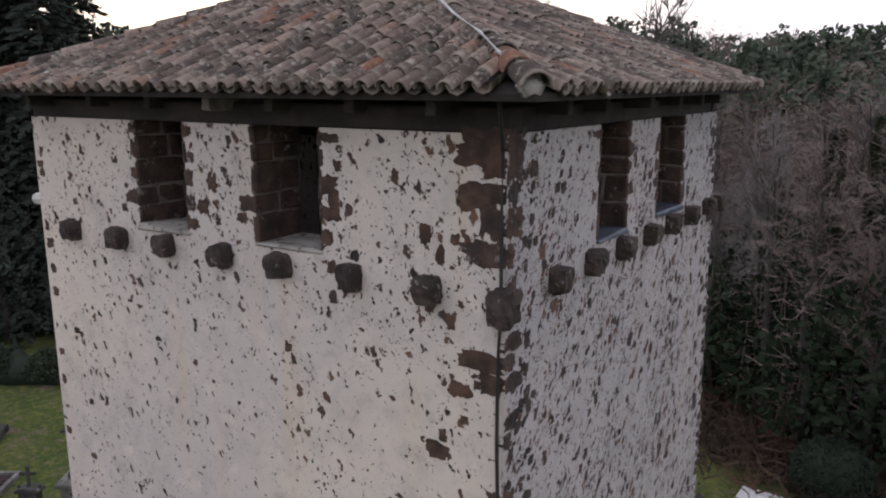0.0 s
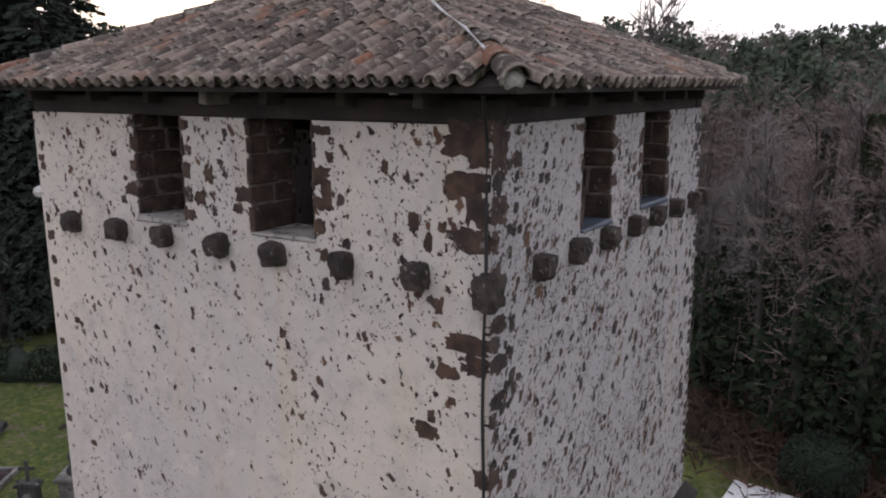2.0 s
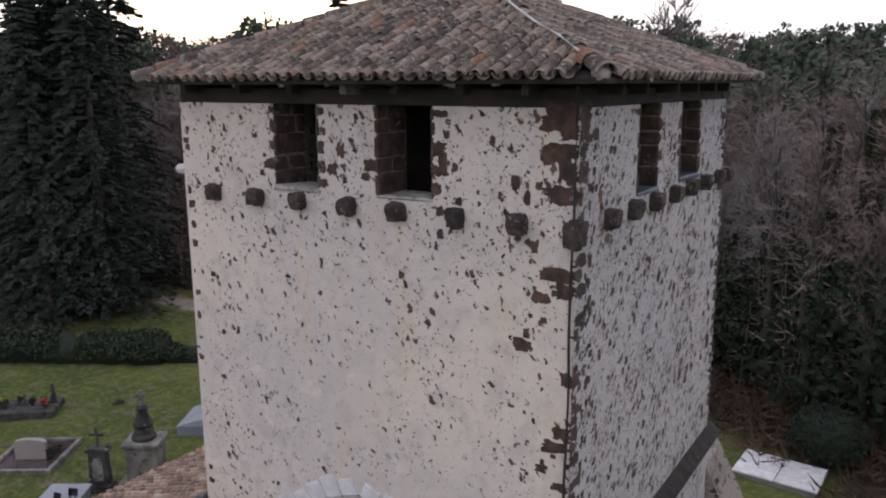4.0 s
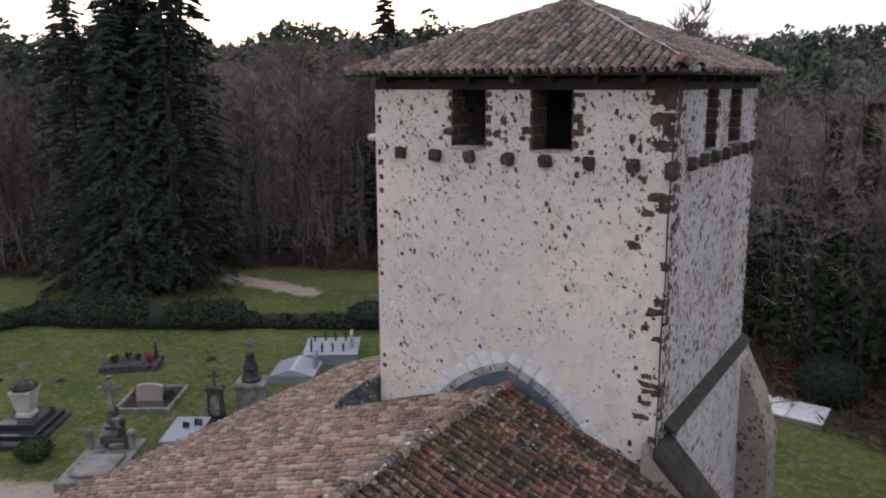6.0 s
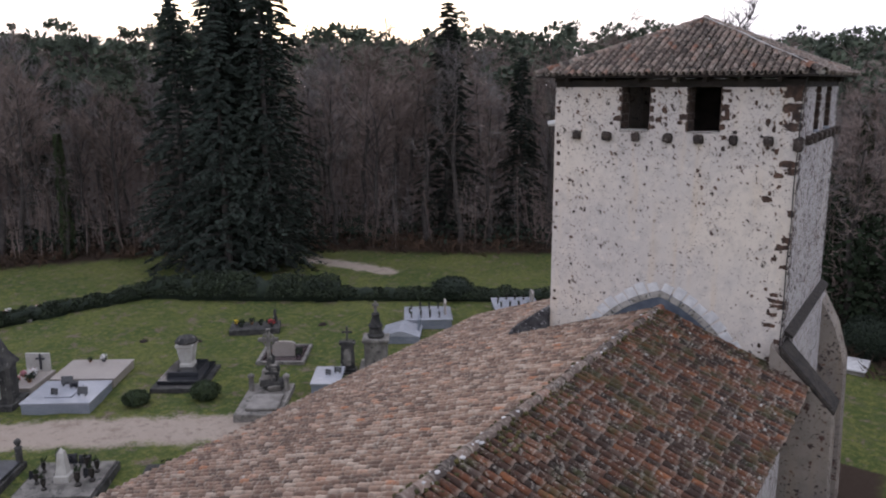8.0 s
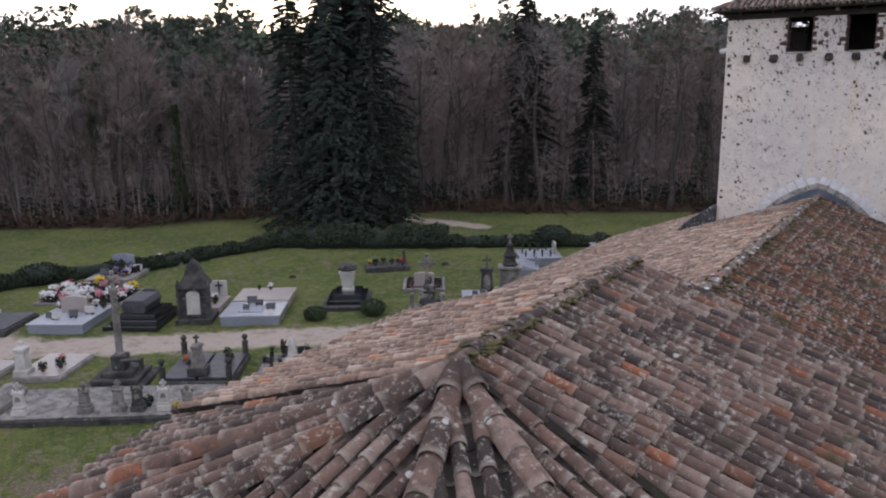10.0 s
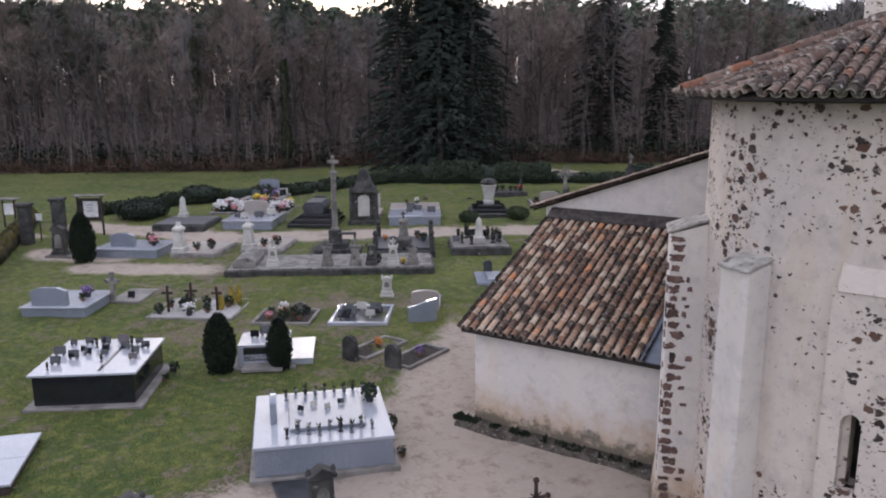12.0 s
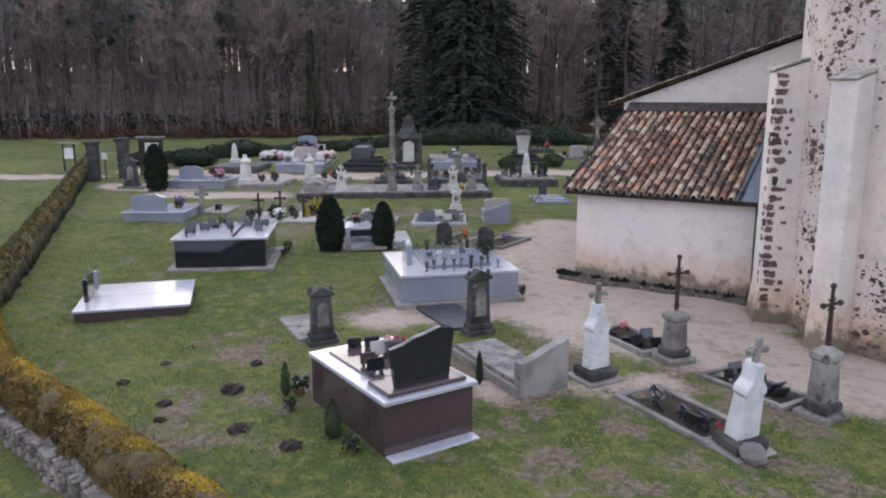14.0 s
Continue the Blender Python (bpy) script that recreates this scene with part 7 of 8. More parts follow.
dg = grave("stone_grave", "dark kerbed grave with yellow flowers and statuette", -29.95, 12.9, 42)
block(dg, "kerb", 2.6, 1.5, -0.1, 0.3, M["black_stone"], bevel=0.03)
strew(dg, [(-1.0, 0.2), (-0.7, -0.2), (-0.2, 0.2), (0.3, 0.0), (0.7, 0.2), (0.9, -0.3)], 0.3, ["yellow", "none", "none", "none", "none", "red"], size=0.95)
bm = bmesh.new()
turned(bm, [(0.14, 0.3), (0.12, 0.55), (0.08, 0.8), (0.1, 0.95), (0.03, 1.1)], 7, 1.05, 0.2)
part("pillar", bm, M["black_stone"], dg)
ce = grave("grave_monument", "grey slab with tall ringed stone cross", -22.6, 6.5, 34)
block(ce, "kerb", 1.9, 3.3, -0.1, 0.28, M["old_stone"], bevel=0.03)
block(ce, "slab", 1.3, 1.5, 0.28, 0.42, M["concrete"], 0.1, -0.6, 0.04)
rr = random.Random(19)
for k in range(26):
    t = k / 26
    w = 0.5 * (1 - t) + 0.1
    bm = bmesh.new()
    box(bm, *sorted((rr.uniform(-w, w * 0.3), rr.uniform(-w * 0.3, w) + 0.12)), 1.1 - 0.3 * (1 - t) - 0.08, 1.1 + 0.3 * (1 - t) + 0.08, 0.28 + 1.25 * t, 0.55 + 1.28 * t, 0.04, 0.06)
    part("stone", bm, M["black_stone" if k % 3 else "old_stone"], ce)
for sx in (-0.75, 0.75):
    bm = bmesh.new()
    turned(bm, [(0.13, 0.28), (0.11, 0.85), (0.16, 0.9), (0.14, 1.0), (0.04, 1.06)], 7, sx, 0.8)
    part("side_post", bm, M["old_stone"], ce)
bm = bmesh.new()
latin_cross(bm, 0, 1.1, 1.7, 1.25, 0.85, 0.16, 0.62)
for k in range(16):
    a, b = 2 * math.pi * k / 16, 2 * math.pi * (k + 1) / 16
    tube(bm, [(0.26 * math.cos(a), 1.1, 2.475 + 0.26 * math.sin(a)), (0.26 * math.cos(b), 1.1, 2.475 + 0.26 * math.sin(b))], 0.045, 5)
part("ringed_cross", bm, M["old_stone"], ce)
fr = grave("stone_grave", "kerbed brown grave with rounded centre stone", -25.9, 11.0, 34)
frame_border(fr, 2.3, 2.6, 0.25, 0.16, M["old_stone"], -0.06)
block(fr, "slab", 1.95, 2.25, -0.1, 0.1, M["granite_rose"])
headstone(fr, "arch", 1.1, 0.75, 0.1, -0.2, M["granite_tan"], 0.2)
strew(fr, [(0.75, 0.3), (0.7, -0.2), (-0.75, 0.4)], 0.1, ["none"], size=0.9)
ws = grave("grave_slab", "tilted white slab with two dark vases", -21.6, 9.3, 34)
block(ws, "body", 1.2, 2.0, -0.1, 0.5, M["granite_grey"])
block(ws, "top_slab", 1.3, 2.1, 0.5, 0.57, M["granite_pale"])
strew(ws, [(0.0, 0.0), (0.4, 0.2)], 0.57, ["slate"], "plaque", 1.2, 30)
old_stele("stone_marker", "tall dark stone marker with a cross beside the church", -21.9, 11.0, 34, 0.66, 2.25, M["black_stone"], None, 0, True)
pl = grave("grave_monument", "stone pillar topped with urn and cross", -21.25, 12.3, 34)
block(pl, "foot", 1.5, 1.5, -0.1, 0.16, M["old_stone"], bevel=0.03, rough=0.02)
block(pl, "pedestal", 1.05, 0.95, 0.16, 1.35, M["old_stone"], bevel=0.04, rough=0.015)
block(pl, "cornice", 1.22, 1.12, 1.35, 1.5, M["old_stone"], bevel=0.03)
bm = bmesh.new()
turned(bm, [(0.38, 1.5), (0.42, 1.62), (0.33, 1.72), (0.3, 1.95), (0.36, 2.05), (0.25, 2.2), (0.17, 2.5), (0.2, 2.62), (0.1, 2.7)], 9)
part("urn", bm, M["black_stone"], pl)
bm = bmesh.new()
latin_cross(bm, 0, 0, 2.68, 0.55, 0.3, 0.12)
part("cross", bm, M["old_stone"], pl)
py = grave("granite_tomb", "pale hipped granite tomb by the church", -22.6, 16.2, 30)
block(py, "body", 2.0, 1.9, -0.1, 0.4, M["granite_grey"])
bm = bmesh.new()
prism(bm, [(-1.0, 0.4), (1.0, 0.4), (0.1, 0.68), (-0.1, 0.68)], "y", -0.95, 0.95, 0.01)
part("hipped_top", bm, M["granite_pale"], py)
headstone(py, "gable", 0.75, 0.75, 0.4, 0.3, M["granite_grey"], 0.12, 0.85, turn=90)
for x, y in ((-22.9, 19.0), (-19.7, 23.2)):
    g = grave("granite_tomb", "grey granite tomb with rows of dark vases", x, y, 36)
    block(g, "body", 2.5, 2.4, -0.1, 0.5, M["granite_grey"])
    block(g, "top_slab", 2.6, 2.5, 0.5, 0.57, M["granite_pale"])
    strew(g, [(-0.9, -0.8), (-0.4, -0.85), (0.1, -0.8), (0.6, -0.85), (-0.9, 0.8), (-0.4, 0.85), (0.1, 0.8), (0.6, 0.8), (-1.0, 0.0)], 0.57, ["bronze"], "vase", 1.4)
    headstone(g, "arch", 0.9, 0.75, 0.57, 0.0, M["granite_tan"], 0.12, 0.95, turn=90)
wb = grave("grave_slab", "pale raised slab in front of a bush", -3.15, 24.15, -3)
block(wb, "body", 2.6, 1.75, -0.1, 0.2, M["concrete"])
block(wb, "top_slab", 1.33, 1.85, 0.2, 0.28, M["chalk"], -0.68)
block(wb, "top_slab", 1.33, 1.85, 0.2, 0.27, M["chalk"], 0.68)

# ---- cemetery gate ----
for k, (x, y, h) in enumerate(((-42.4, -12.5, 2.1), (-41.9, -11.1, 2.2))):
    gp = thing("gate_pillar", "old stone gate pillar with broad cap", "pillar", x, y, ground_z(x, y), 36, "gate pillars")
    block(gp, "shaft", 0.5, 0.5, -0.1, h - 0.25, M["black_stone"], bevel=0.03, rough=0.03)
    block(gp, "cap", 0.68, 0.68, h - 0.25, h - 0.1, M["black_stone"], bevel=0.03)
bm_t = thing("notice_board", "white notice board under a small roof", "notice board", -41.6, -9.6, ground_z(-41.6, -9.6), 33)
for sx in (-0.6, 0.6):
    block(bm_t, "post", 0.09, 0.09, -0.1, 2.0, M["timber"], sx, 0, 0.01)
block(bm_t, "panel", 1.1, 0.05, 0.75, 1.9, M["timber"], 0, 0, 0.005)
block(bm_t, "poster", 0.72, 0.012, 0.95, 1.75, M["ceramic"], 0.05, -0.034, 0.002, "white poster")
block(bm_t, "roof", 1.5, 0.5, 2.0, 2.07, M["old_stone"], 0, 0, 0.01)
for k, z in enumerate((1.55, 1.4, 1.25)):
    block(bm_t, "writing_bar", 0.4 - 0.08 * k, 0.008, z, z + 0.03, M["slate"], 0.0, -0.045, 0.0)
sh = thing("letter_shelter", "small roofed board on posts outside the wall", "shelter", -47.3, -10.7, ground_z(-47.3, -10.7), 33)
for sx in (-0.3, 0.3):
    block(sh, "post", 0.09, 0.09, -0.1, 1.5, M["timber"], sx, 0, 0.01)
block(sh, "panel", 0.6, 0.05, 0.7, 1.3, M["ceramic"], 0, 0, 0.005)
block(sh, "roof", 1.0, 0.7, 1.5, 1.58, M["old_stone"], 0, 0, 0.01)
sp = thing("sign_post", "small white sign on a thin post", "sign", -42.6, -11.7, ground_z(-42.6, -11.7), 33)
block(sp, "post", 0.05, 0.05, -0.1, 1.3, M["zinc"], 0, 0, 0.005)
block(sp, "panel", 0.3, 0.02, 1.0, 1.35, M["ceramic"], 0, -0.03, 0.004)
ob = old_stele("stone_marker", "tall grey upright stone by the gate", -38.6, -13.1, 33, 0.6, 1.5, M["black_stone"], (1.2, 1.6, 0.5))

# ---- cemetery wall ----
M["wall_stone"] = surface("wall_rubble", (0.07, 0.06, 0.05), (0.24, 0.22, 0.20), 7, 0.95, 1.0, 30, stain=(0.04, 0.038, 0.024), stain_at=0.5)
M["dry_moss"] = surface("dry_moss", (0.115, 0.083, 0.03), (0.25, 0.18, 0.06), 3, 0.97, 1.0, 60, stain=(0.022, 0.024, 0.012), stain_at=0.56)
# yellow moss, brightened to carry the sunlight along the crest
M["yellow_moss"] = surface("yellow_moss", (0.20, 0.14, 0.024), (0.52, 0.37, 0.048), 2.5, 0.97, 1.0, 50, stain=(0.11, 0.085, 0.03), stain_at=0.60)


M["moss_bed"] = surface("moss_bed", (0.045, 0.035, 0.014), (0.14, 0.10, 0.035), 9, 0.97, 1.0, 60, stain=(0.02, 0.022, 0.011), stain_at=0.58)
M["wall_ivy"] = surface("wall_ivy", (0.03, 0.03, 0.014), (0.115, 0.10, 0.038), 2.2, 0.97, 0.8, 50, stain=(0.13, 0.085, 0.04), stain_at=0.58)


def swept(line, profile, name, material, parent, wobble, step=0.18, seed=0.0):
    """A closed cross-section of (across, up) pairs carried along a line over the ground, with an uneven surface."""
    pts = []
    for (ax, ay), (bx, by) in zip(line, line[1:]):
        n_s = max(1, int(math.hypot(bx - ax, by - ay) / step))
        pts += [(ax + (bx - ax) * k / n_s, ay + (by - ay) * k / n_s) for k in range(n_s)]
    pts.append(line[-1])
    verts, faces = [], []
    m = len(profile)
    for i, (x, y) in enumerate(pts):
        j0, j1 = max(i - 3, 0), min(i + 3, len(pts) - 1)
        d = Vector((pts[j1][0] - pts[j0][0], pts[j1][1] - pts[j0][1], 0)).normalized()
        side = Vector((d.y, -d.x, 0))
        z = ground_z(x, y)
        for a, up in profile:
            p = Vector((x, y, z + up)) + side * a
            w = wobble * (noise.noise((p.x * 1.9, p.y * 1.9, p.z * 2.5 + seed)) + 0.6 * noise.noise((p.x * 6, p.y * 6, p.z * 6 + seed)))
            verts.append(p + side * w * (1 if a > 0 else -1) + Vector((0, 0, w * (1.0 if up > 0.2 else 0))))
    for i in range(len(pts) - 1):
        for k in range(m):
            q = (k + 1) % m
            faces.append((i * m + k, i * m + q, (i + 1) * m + q, (i + 1) * m + k))
    faces.append(tuple(range(m))[::-1])
    faces.append(tuple((len(pts) - 1) * m + k for k in range(m)))
    return mesh_of(verts, faces, name, material, parent, True)


NEAR_LINE = [(-22.9, -28.35), (-21.0, -29.3), (-18.95, -30.1), (-16.87, -30.5), (-15.0, -30.85), (-12.9, -31.3), (-10.0, -31.9), (-5.0, -33.0), (3.0, -34.6)]
FAR_LINE = [(-47.6, -9.3), (-41.2, -14.3), (-34.0, -19.8), (-27.1, -25.2), (-23.2, -28.3)]
for line, words, k in ((NEAR_LINE, "low rubble wall thick with yellow moss", 1.0), (FAR_LINE, "low cemetery wall overgrown with dark ivy and moss", 0.85)):
    w = thing("cemetery_wall", words, "wall", kind="structure")
    swept(line, [(0.46 * k, -0.2), (0.44 * k, 0.32), (0.36 * k, 0.48), (-0.2 * k, 0.48), (-0.24 * k, -0.2)], "wall", M["wall_stone"], w, 0.05, 0.2)
    swept(line, [(0.36 * k, 0.34), (0.34 * k, 0.58), (0.2 * k, 0.78), (0.02, 0.86), (-0.16 * k, 0.8), (-0.3 * k, 0.55), (-0.36 * k, 0.0), (0.0, 0.3)], "moss_coat", M["moss_bed" if k == 1.0 else "wall_ivy"], w, 0.09, 0.1, 3.0)
    rr = random.Random(int(k * 11))
    soup_v, soup_f = [], []
    lens = [math.hypot(q[0] - p[0], q[1] - p[1]) for p, q in zip(line, line[1:])]
    for _ in range(9000):
        i = rr.choices(range(len(lens)), lens)[0]
        (ax, ay), (bx, by) = line[i], line[i + 1]
        t = rr.random()
        d = Vector((bx - ax, by - ay, 0)).normalized()
        sd = Vector((d.y, -d.x, 0))
        ang = rr.uniform(0.15, 2.9)
        x, y = ax + (bx - ax) * t, ay + (by - ay) * t
        c = Vector((x, y, ground_z(x, y) + 0.42 + 0.43 * math.sin(ang))) + sd * (0.36 * k * math.cos(ang))
        c += Vector((0, 0, 0.08 * noise.noise((x * 1.9, y * 1.9, 3.0))))
        u = (Vector((0, 0, math.sin(ang))) + sd * math.cos(ang) + Vector((rr.gauss(0, 0.5), rr.gauss(0, 0.5), rr.gauss(0, 0.4)))).normalized() * rr.uniform(0.025, 0.05)
        v = u.orthogonal().normalized() * u.length * 0.5
        n0 = len(soup_v)
        soup_v += [c - u * 0.6, c + v, c + u, c - v]
        soup_f.append((n0, n0 + 1, n0 + 2, n0 + 3))
    ob = mesh_of(soup_v, soup_f, "moss_tuft", M["dry_moss" if k == 1.0 else "wall_ivy"], w)
    ob["kind"] = "stuff"
    patchy = 0.0 if k == 1.0 else 0.9
    coat = "dry_moss" if k == 1.0 else "wall_ivy"
    for nm, key, count, lo, hi, long in (("yellow_tuft", "yellow_moss", 40000 if k == 1.0 else 5000, 0.3, 2.95, 0.032), ("brown_tuft", coat, 46000, -0.25, 1.35 + patchy * 0.6, 0.034)):
        top_v, top_f = [], []
        short = [q if i < 6 else 0.0 for i, q in enumerate(lens)]
        for _ in range(count):
            i = rr.choices(range(len(lens)), short)[0]
            (ax, ay), (bx, by) = line[i], line[i + 1]
            t = rr.random()
            d = Vector((bx - ax, by - ay, 0)).normalized()
            sd = Vector((d.y, -d.x, 0))
            ang = lo + (hi - lo) * rr.random()
            x, y = ax + (bx - ax) * t, ay + (by - ay) * t
            edge = 1.12 + 0.5 * patchy + (0.35 + patchy) * noise.noise((x * 1.1, y * 1.1, 4.0))
            if nm == "yellow_tuft" and ang < edge + rr.uniform(-0.2, 0.3):
                continue
            w0 = 0.09 * noise.noise((x * 1.9, y * 1.9, 5.0)) + 0.03 * noise.noise((x * 6, y * 6, ang * 3))
            c = Vector((x, y, ground_z(x, y) + 0.42 + 0.45 * math.sin(ang) + w0)) + sd * (0.38 * k * math.cos(ang))
            u = (Vector((0, 0, math.sin(ang) - (0.9 if nm == "brown_tuft" else 0.2))) + sd * math.cos(ang) + Vector((rr.gauss(0, 0.5), rr.gauss(0, 0.5), rr.gauss(0, 0.4)))).normalized() * rr.uniform(0.5, 1.2) * long
            v = u.orthogonal().normalized() * u.length * 0.42
            n0 = len(top_v)
            top_v += [c - u * 0.6, c + v, c + u, c - v]
            top_f.append((n0, n0 + 1, n0 + 2, n0 + 3))
        ob = mesh_of(top_v, top_f, nm, M[key], w)
        ob["kind"] = "stuff"



# rubble stones in the outer face of the wall
M["rubble"] = surface("rubble_stone", (0.07, 0.058, 0.048), (0.27, 0.24, 0.21), 3.5, 0.95, 0.9, 30, stain=(0.05, 0.046, 0.034), stain_at=0.55)
near_wall = bpy.data.objects["cemetery_wall"]
rr = random.Random(41)
shapes = []
for k in range(7):
    bm = bmesh.new()
    box(bm, -0.5, 0.5, -0.5, 0.5, -0.5, 0.5, 0.16, 0.12)
    me = bpy.data.meshes.new("stone")
    bm.to_mesh(me)
    bm.free()
    me.materials.append(M["rubble"])
    shapes.append(me)
for (ax, ay), (bx, by) in zip(NEAR_LINE[:6], NEAR_LINE[1:7]):
    ln = math.hypot(bx - ax, by - ay)
    d = Vector((bx - ax, by - ay, 0)) / ln
    sd = Vector((d.y, -d.x, 0))
    for row in range(4):
        u = rr.uniform(0, 0.15)
        while u < ln:
            w, h = rr.uniform(0.09, 0.22), rr.uniform(0.07, 0.13)
            p = Vector((ax, ay, 0)) + d * u + sd * (0.45 + rr.uniform(-0.02, 0.02))
            ob = new("stone", rr.choice(shapes))
            ob.parent = near_wall
            ob.matrix_basis = pose(p.x, p.y, ground_z(p.x, p.y) + 0.02 + row * 0.112, rr.uniform(-8, 8), rr.uniform(-6, 6), math.degrees(math.atan2(d.y, d.x)) + rr.uniform(-6, 6)) @ Matrix.Diagonal((w, 0.16, h, 1))
            u += w + rr.uniform(0.0, 0.05)

# weedy strip of earth along the foot of the sacristy wall
M["foot_earth"] = surface("foot_earth", (0.04, 0.032, 0.024), (0.15, 0.125, 0.10), 5, 0.97, 1.0, 30, stain=(0.28, 0.25, 0.215), stain_at=0.58)
strip = thing("trim", "low weedy strip of earth along the wall foot", "kerb", kind="structure")
swept([(-14.4, -17.74), (-13.0, -17.74), (-9.7, -17.72)], [(0.30, -0.1), (0.24, 0.02), (0.05, 0.055), (-0.2, 0.07), (-0.235, -0.1)], "earth", M["foot_earth"], strip, 0.05, 0.1, 2.0)
rr = random.Random(14)
wv, wf = [], []
for _ in range(900):
    x = -14.45 + 4.6 * rr.random() ** 3.2
    if noise.noise((x * 2.3, 0.0, 0.0)) < -0.05 and x > -13.9:
        continue
    c = Vector((x, -17.62 - rr.random() * 0.22, ground_z(x, -17.7) + 0.04))
    u = Vector((rr.gauss(0, 0.5), rr.gauss(-0.2, 0.5), 1.0)).normalized() * rr.uniform(0.05, 0.16)
    v = u.orthogonal().normalized() * u.length * 0.22
    n0 = len(wv)
    wv += [c, c + u * 0.5 + v, c + u, c + u * 0.5 - v]
    wf.append((n0, n0 + 1, n0 + 2, n0 + 3))
ob = mesh_of(wv, wf, "weeds", M["leaf_dark"], strip)
ob["kind"] = "stuff"


M["hedge_leaf"] = surface("hedge_leaf", (0.014, 0.022, 0.010), (0.036, 0.05, 0.022), 1.5, 0.85, 0.3, 30)


def hedge(label, line, width, height, key, seed, count):
    """A hedge: a dark core and a coat of small leaves."""
    th = thing("hedge", label, "hedge")
    a, h = width / 2, height
    swept(line, [(a * 0.8, -0.1), (a * 0.8, h * 0.45), (a * 0.5, h * 0.75), (0, h * 0.82), (-a * 0.5, h * 0.75), (-a * 0.8, h * 0.45), (-a * 0.8, -0.1)], "core", M["leaf_dark"], th, 0.25, 0.4, seed)
    rng = random.Random(seed)
    lens = [math.hypot(q[0] - p[0], q[1] - p[1]) for p, q in zip(line, line[1:])]
    verts, faces = [], []
    for _ in range(count):
        k = rng.choices(range(len(lens)), lens)[0]
        t = rng.random()
        (ax, ay), (bx, by) = line[k], line[k + 1]
        d = Vector((bx - ax, by - ay, 0)).normalized()
        side = Vector((d.y, -d.x, 0))
        ang = rng.uniform(0.0, math.pi)
        x, y = ax + (bx - ax) * t, ay + (by - ay) * t
        lump = 1 + 0.45 * noise.noise((x * 0.9, y * 0.9, seed))
        c = Vector((x, y, ground_z(x, y))) + side * math.cos(ang) * a * 1.05 * lump + Vector((0, 0, 0.05 + (0.3 + 0.7 * math.sin(ang)) * h * rng.uniform(0.6, 1.02) * lump))
        u = Vector((rng.gauss(0, 1), rng.gauss(0, 1), rng.gauss(0, 0.8))).normalized() * rng.uniform(0.05, 0.12)
        v = u.orthogonal().normalized() * u.length * 0.5
        b = len(verts)
        verts += [c - u, c + v, c + u, c - v]
        faces.append((b, b + 1, b + 2, b + 3))
    ob = mesh_of(verts, faces, "leaf_coat", M[key], th)
    ob["kind"] = "stuff"


hedge("low dark hedge between cemetery and meadow", [(-46.8, -7.0), (-45.5, -1.0), (-44.2, 2.0), (-42.4, 5.0), (-41.3, 10.0), (-40.2, 14.2)], 1.1, 0.75, "hedge_leaf", 4, 11000)
hedge("thick dark hedge below the fir trees", [(-40.2, 14.2), (-36.0, 16.2), (-30.0, 19.8)], 1.8, 1.35, "hedge_leaf", 5, 9000)
hedge("low dark hedge at the back of the lawn", [(-30.0, 19.8), (-25.0, 22.7), (-21.0, 25.2), (-15.0, 29.0)], 1.0, 0.7, "hedge_leaf", 6, 7000)
round_bush("dark rounded bush in the back hedge", -24.2, 23.6, 1.3, 1.35, 9, "leaf_dark", 1800)
round_bush("dark laurel bush outside the cemetery gate", -43.6, -5.2, 1.45, 1.0, 10, "leaf_dark", 2400)
round_bush("dark bush behind the flower graves", -45.2, 0.2, 1.3, 1.1, 11, "leaf_dark", 1600)

# ---- trees ----
M["bark"] = surface("grey_bark", (0.040, 0.034, 0.030), (0.085, 0.073, 0.064), 3, 0.95, 0.6, 25)
# twigs and needles kept paler than life; the bright haze is in their colour
M["twig"] = surface("twigs", (0.14, 0.108, 0.092), (0.25, 0.197, 0.172), 0.3, 0.95, 0.0, 4, spec=0.1)
M["twig_grey"] = surface("twigs_grey", (0.14, 0.125, 0.118), (0.25, 0.225, 0.212), 0.3, 0.95, 0.0, 4, spec=0.1)
M["needle"] = surface("needles", (0.028, 0.036, 0.029), (0.048, 0.06, 0.047), 0.5, 0.95, 0.0, 6, spec=0.08)
M["pine_needle"] = surface("pine_needles", (0.035, 0.047, 0.03), (0.08, 0.10, 0.06), 0.5, 0.9, 0.0, 6)
M["ivy"] = surface("ivy", (0.022, 0.035, 0.012), (0.055, 0.075, 0.025), 1.0, 0.8, 0.0, 8)


class Soup:
    """Vertices and faces gathered for one mesh."""

    def __init__(self):
        self.v, self.f = [], []

    def limb(self, pts, radii, steps):
        rings = []
        for i, p in enumerate(pts):
            d = (pts[min(i + 1, len(pts) - 1)] - pts[max(i - 1, 0)]).normalized()
            a = Vector((1, 0.13, 0.07)).cross(d).normalized()
            b = d.cross(a)
            rings.append(len(self.v))
            self.v += [p + radii[i] * (math.cos(2 * math.pi * k / steps) * a + math.sin(2 * math.pi * k / steps) * b) for k in range(steps)]
        for q, w in zip(rings, rings[1:]):
            self.f += [(q + k, q + (k + 1) % steps, w + (k + 1) % steps, w + k) for k in range(steps)]

    def blade(self, c, d, w):
        e = d.orthogonal().normalized() * w
        b = len(self.v)
        self.v += [c - e, c + e, c + d]
        self.f.append((b, b + 1, b + 2))

    def leaf(self, c, d, w):
        e = d.orthogonal().normalized() * w
        b = len(self.v)
        self.v += [c - d * 0.5, c + e, c + d * 0.5, c - e]
        self.f.append((b, b + 1, b + 2, b + 3))


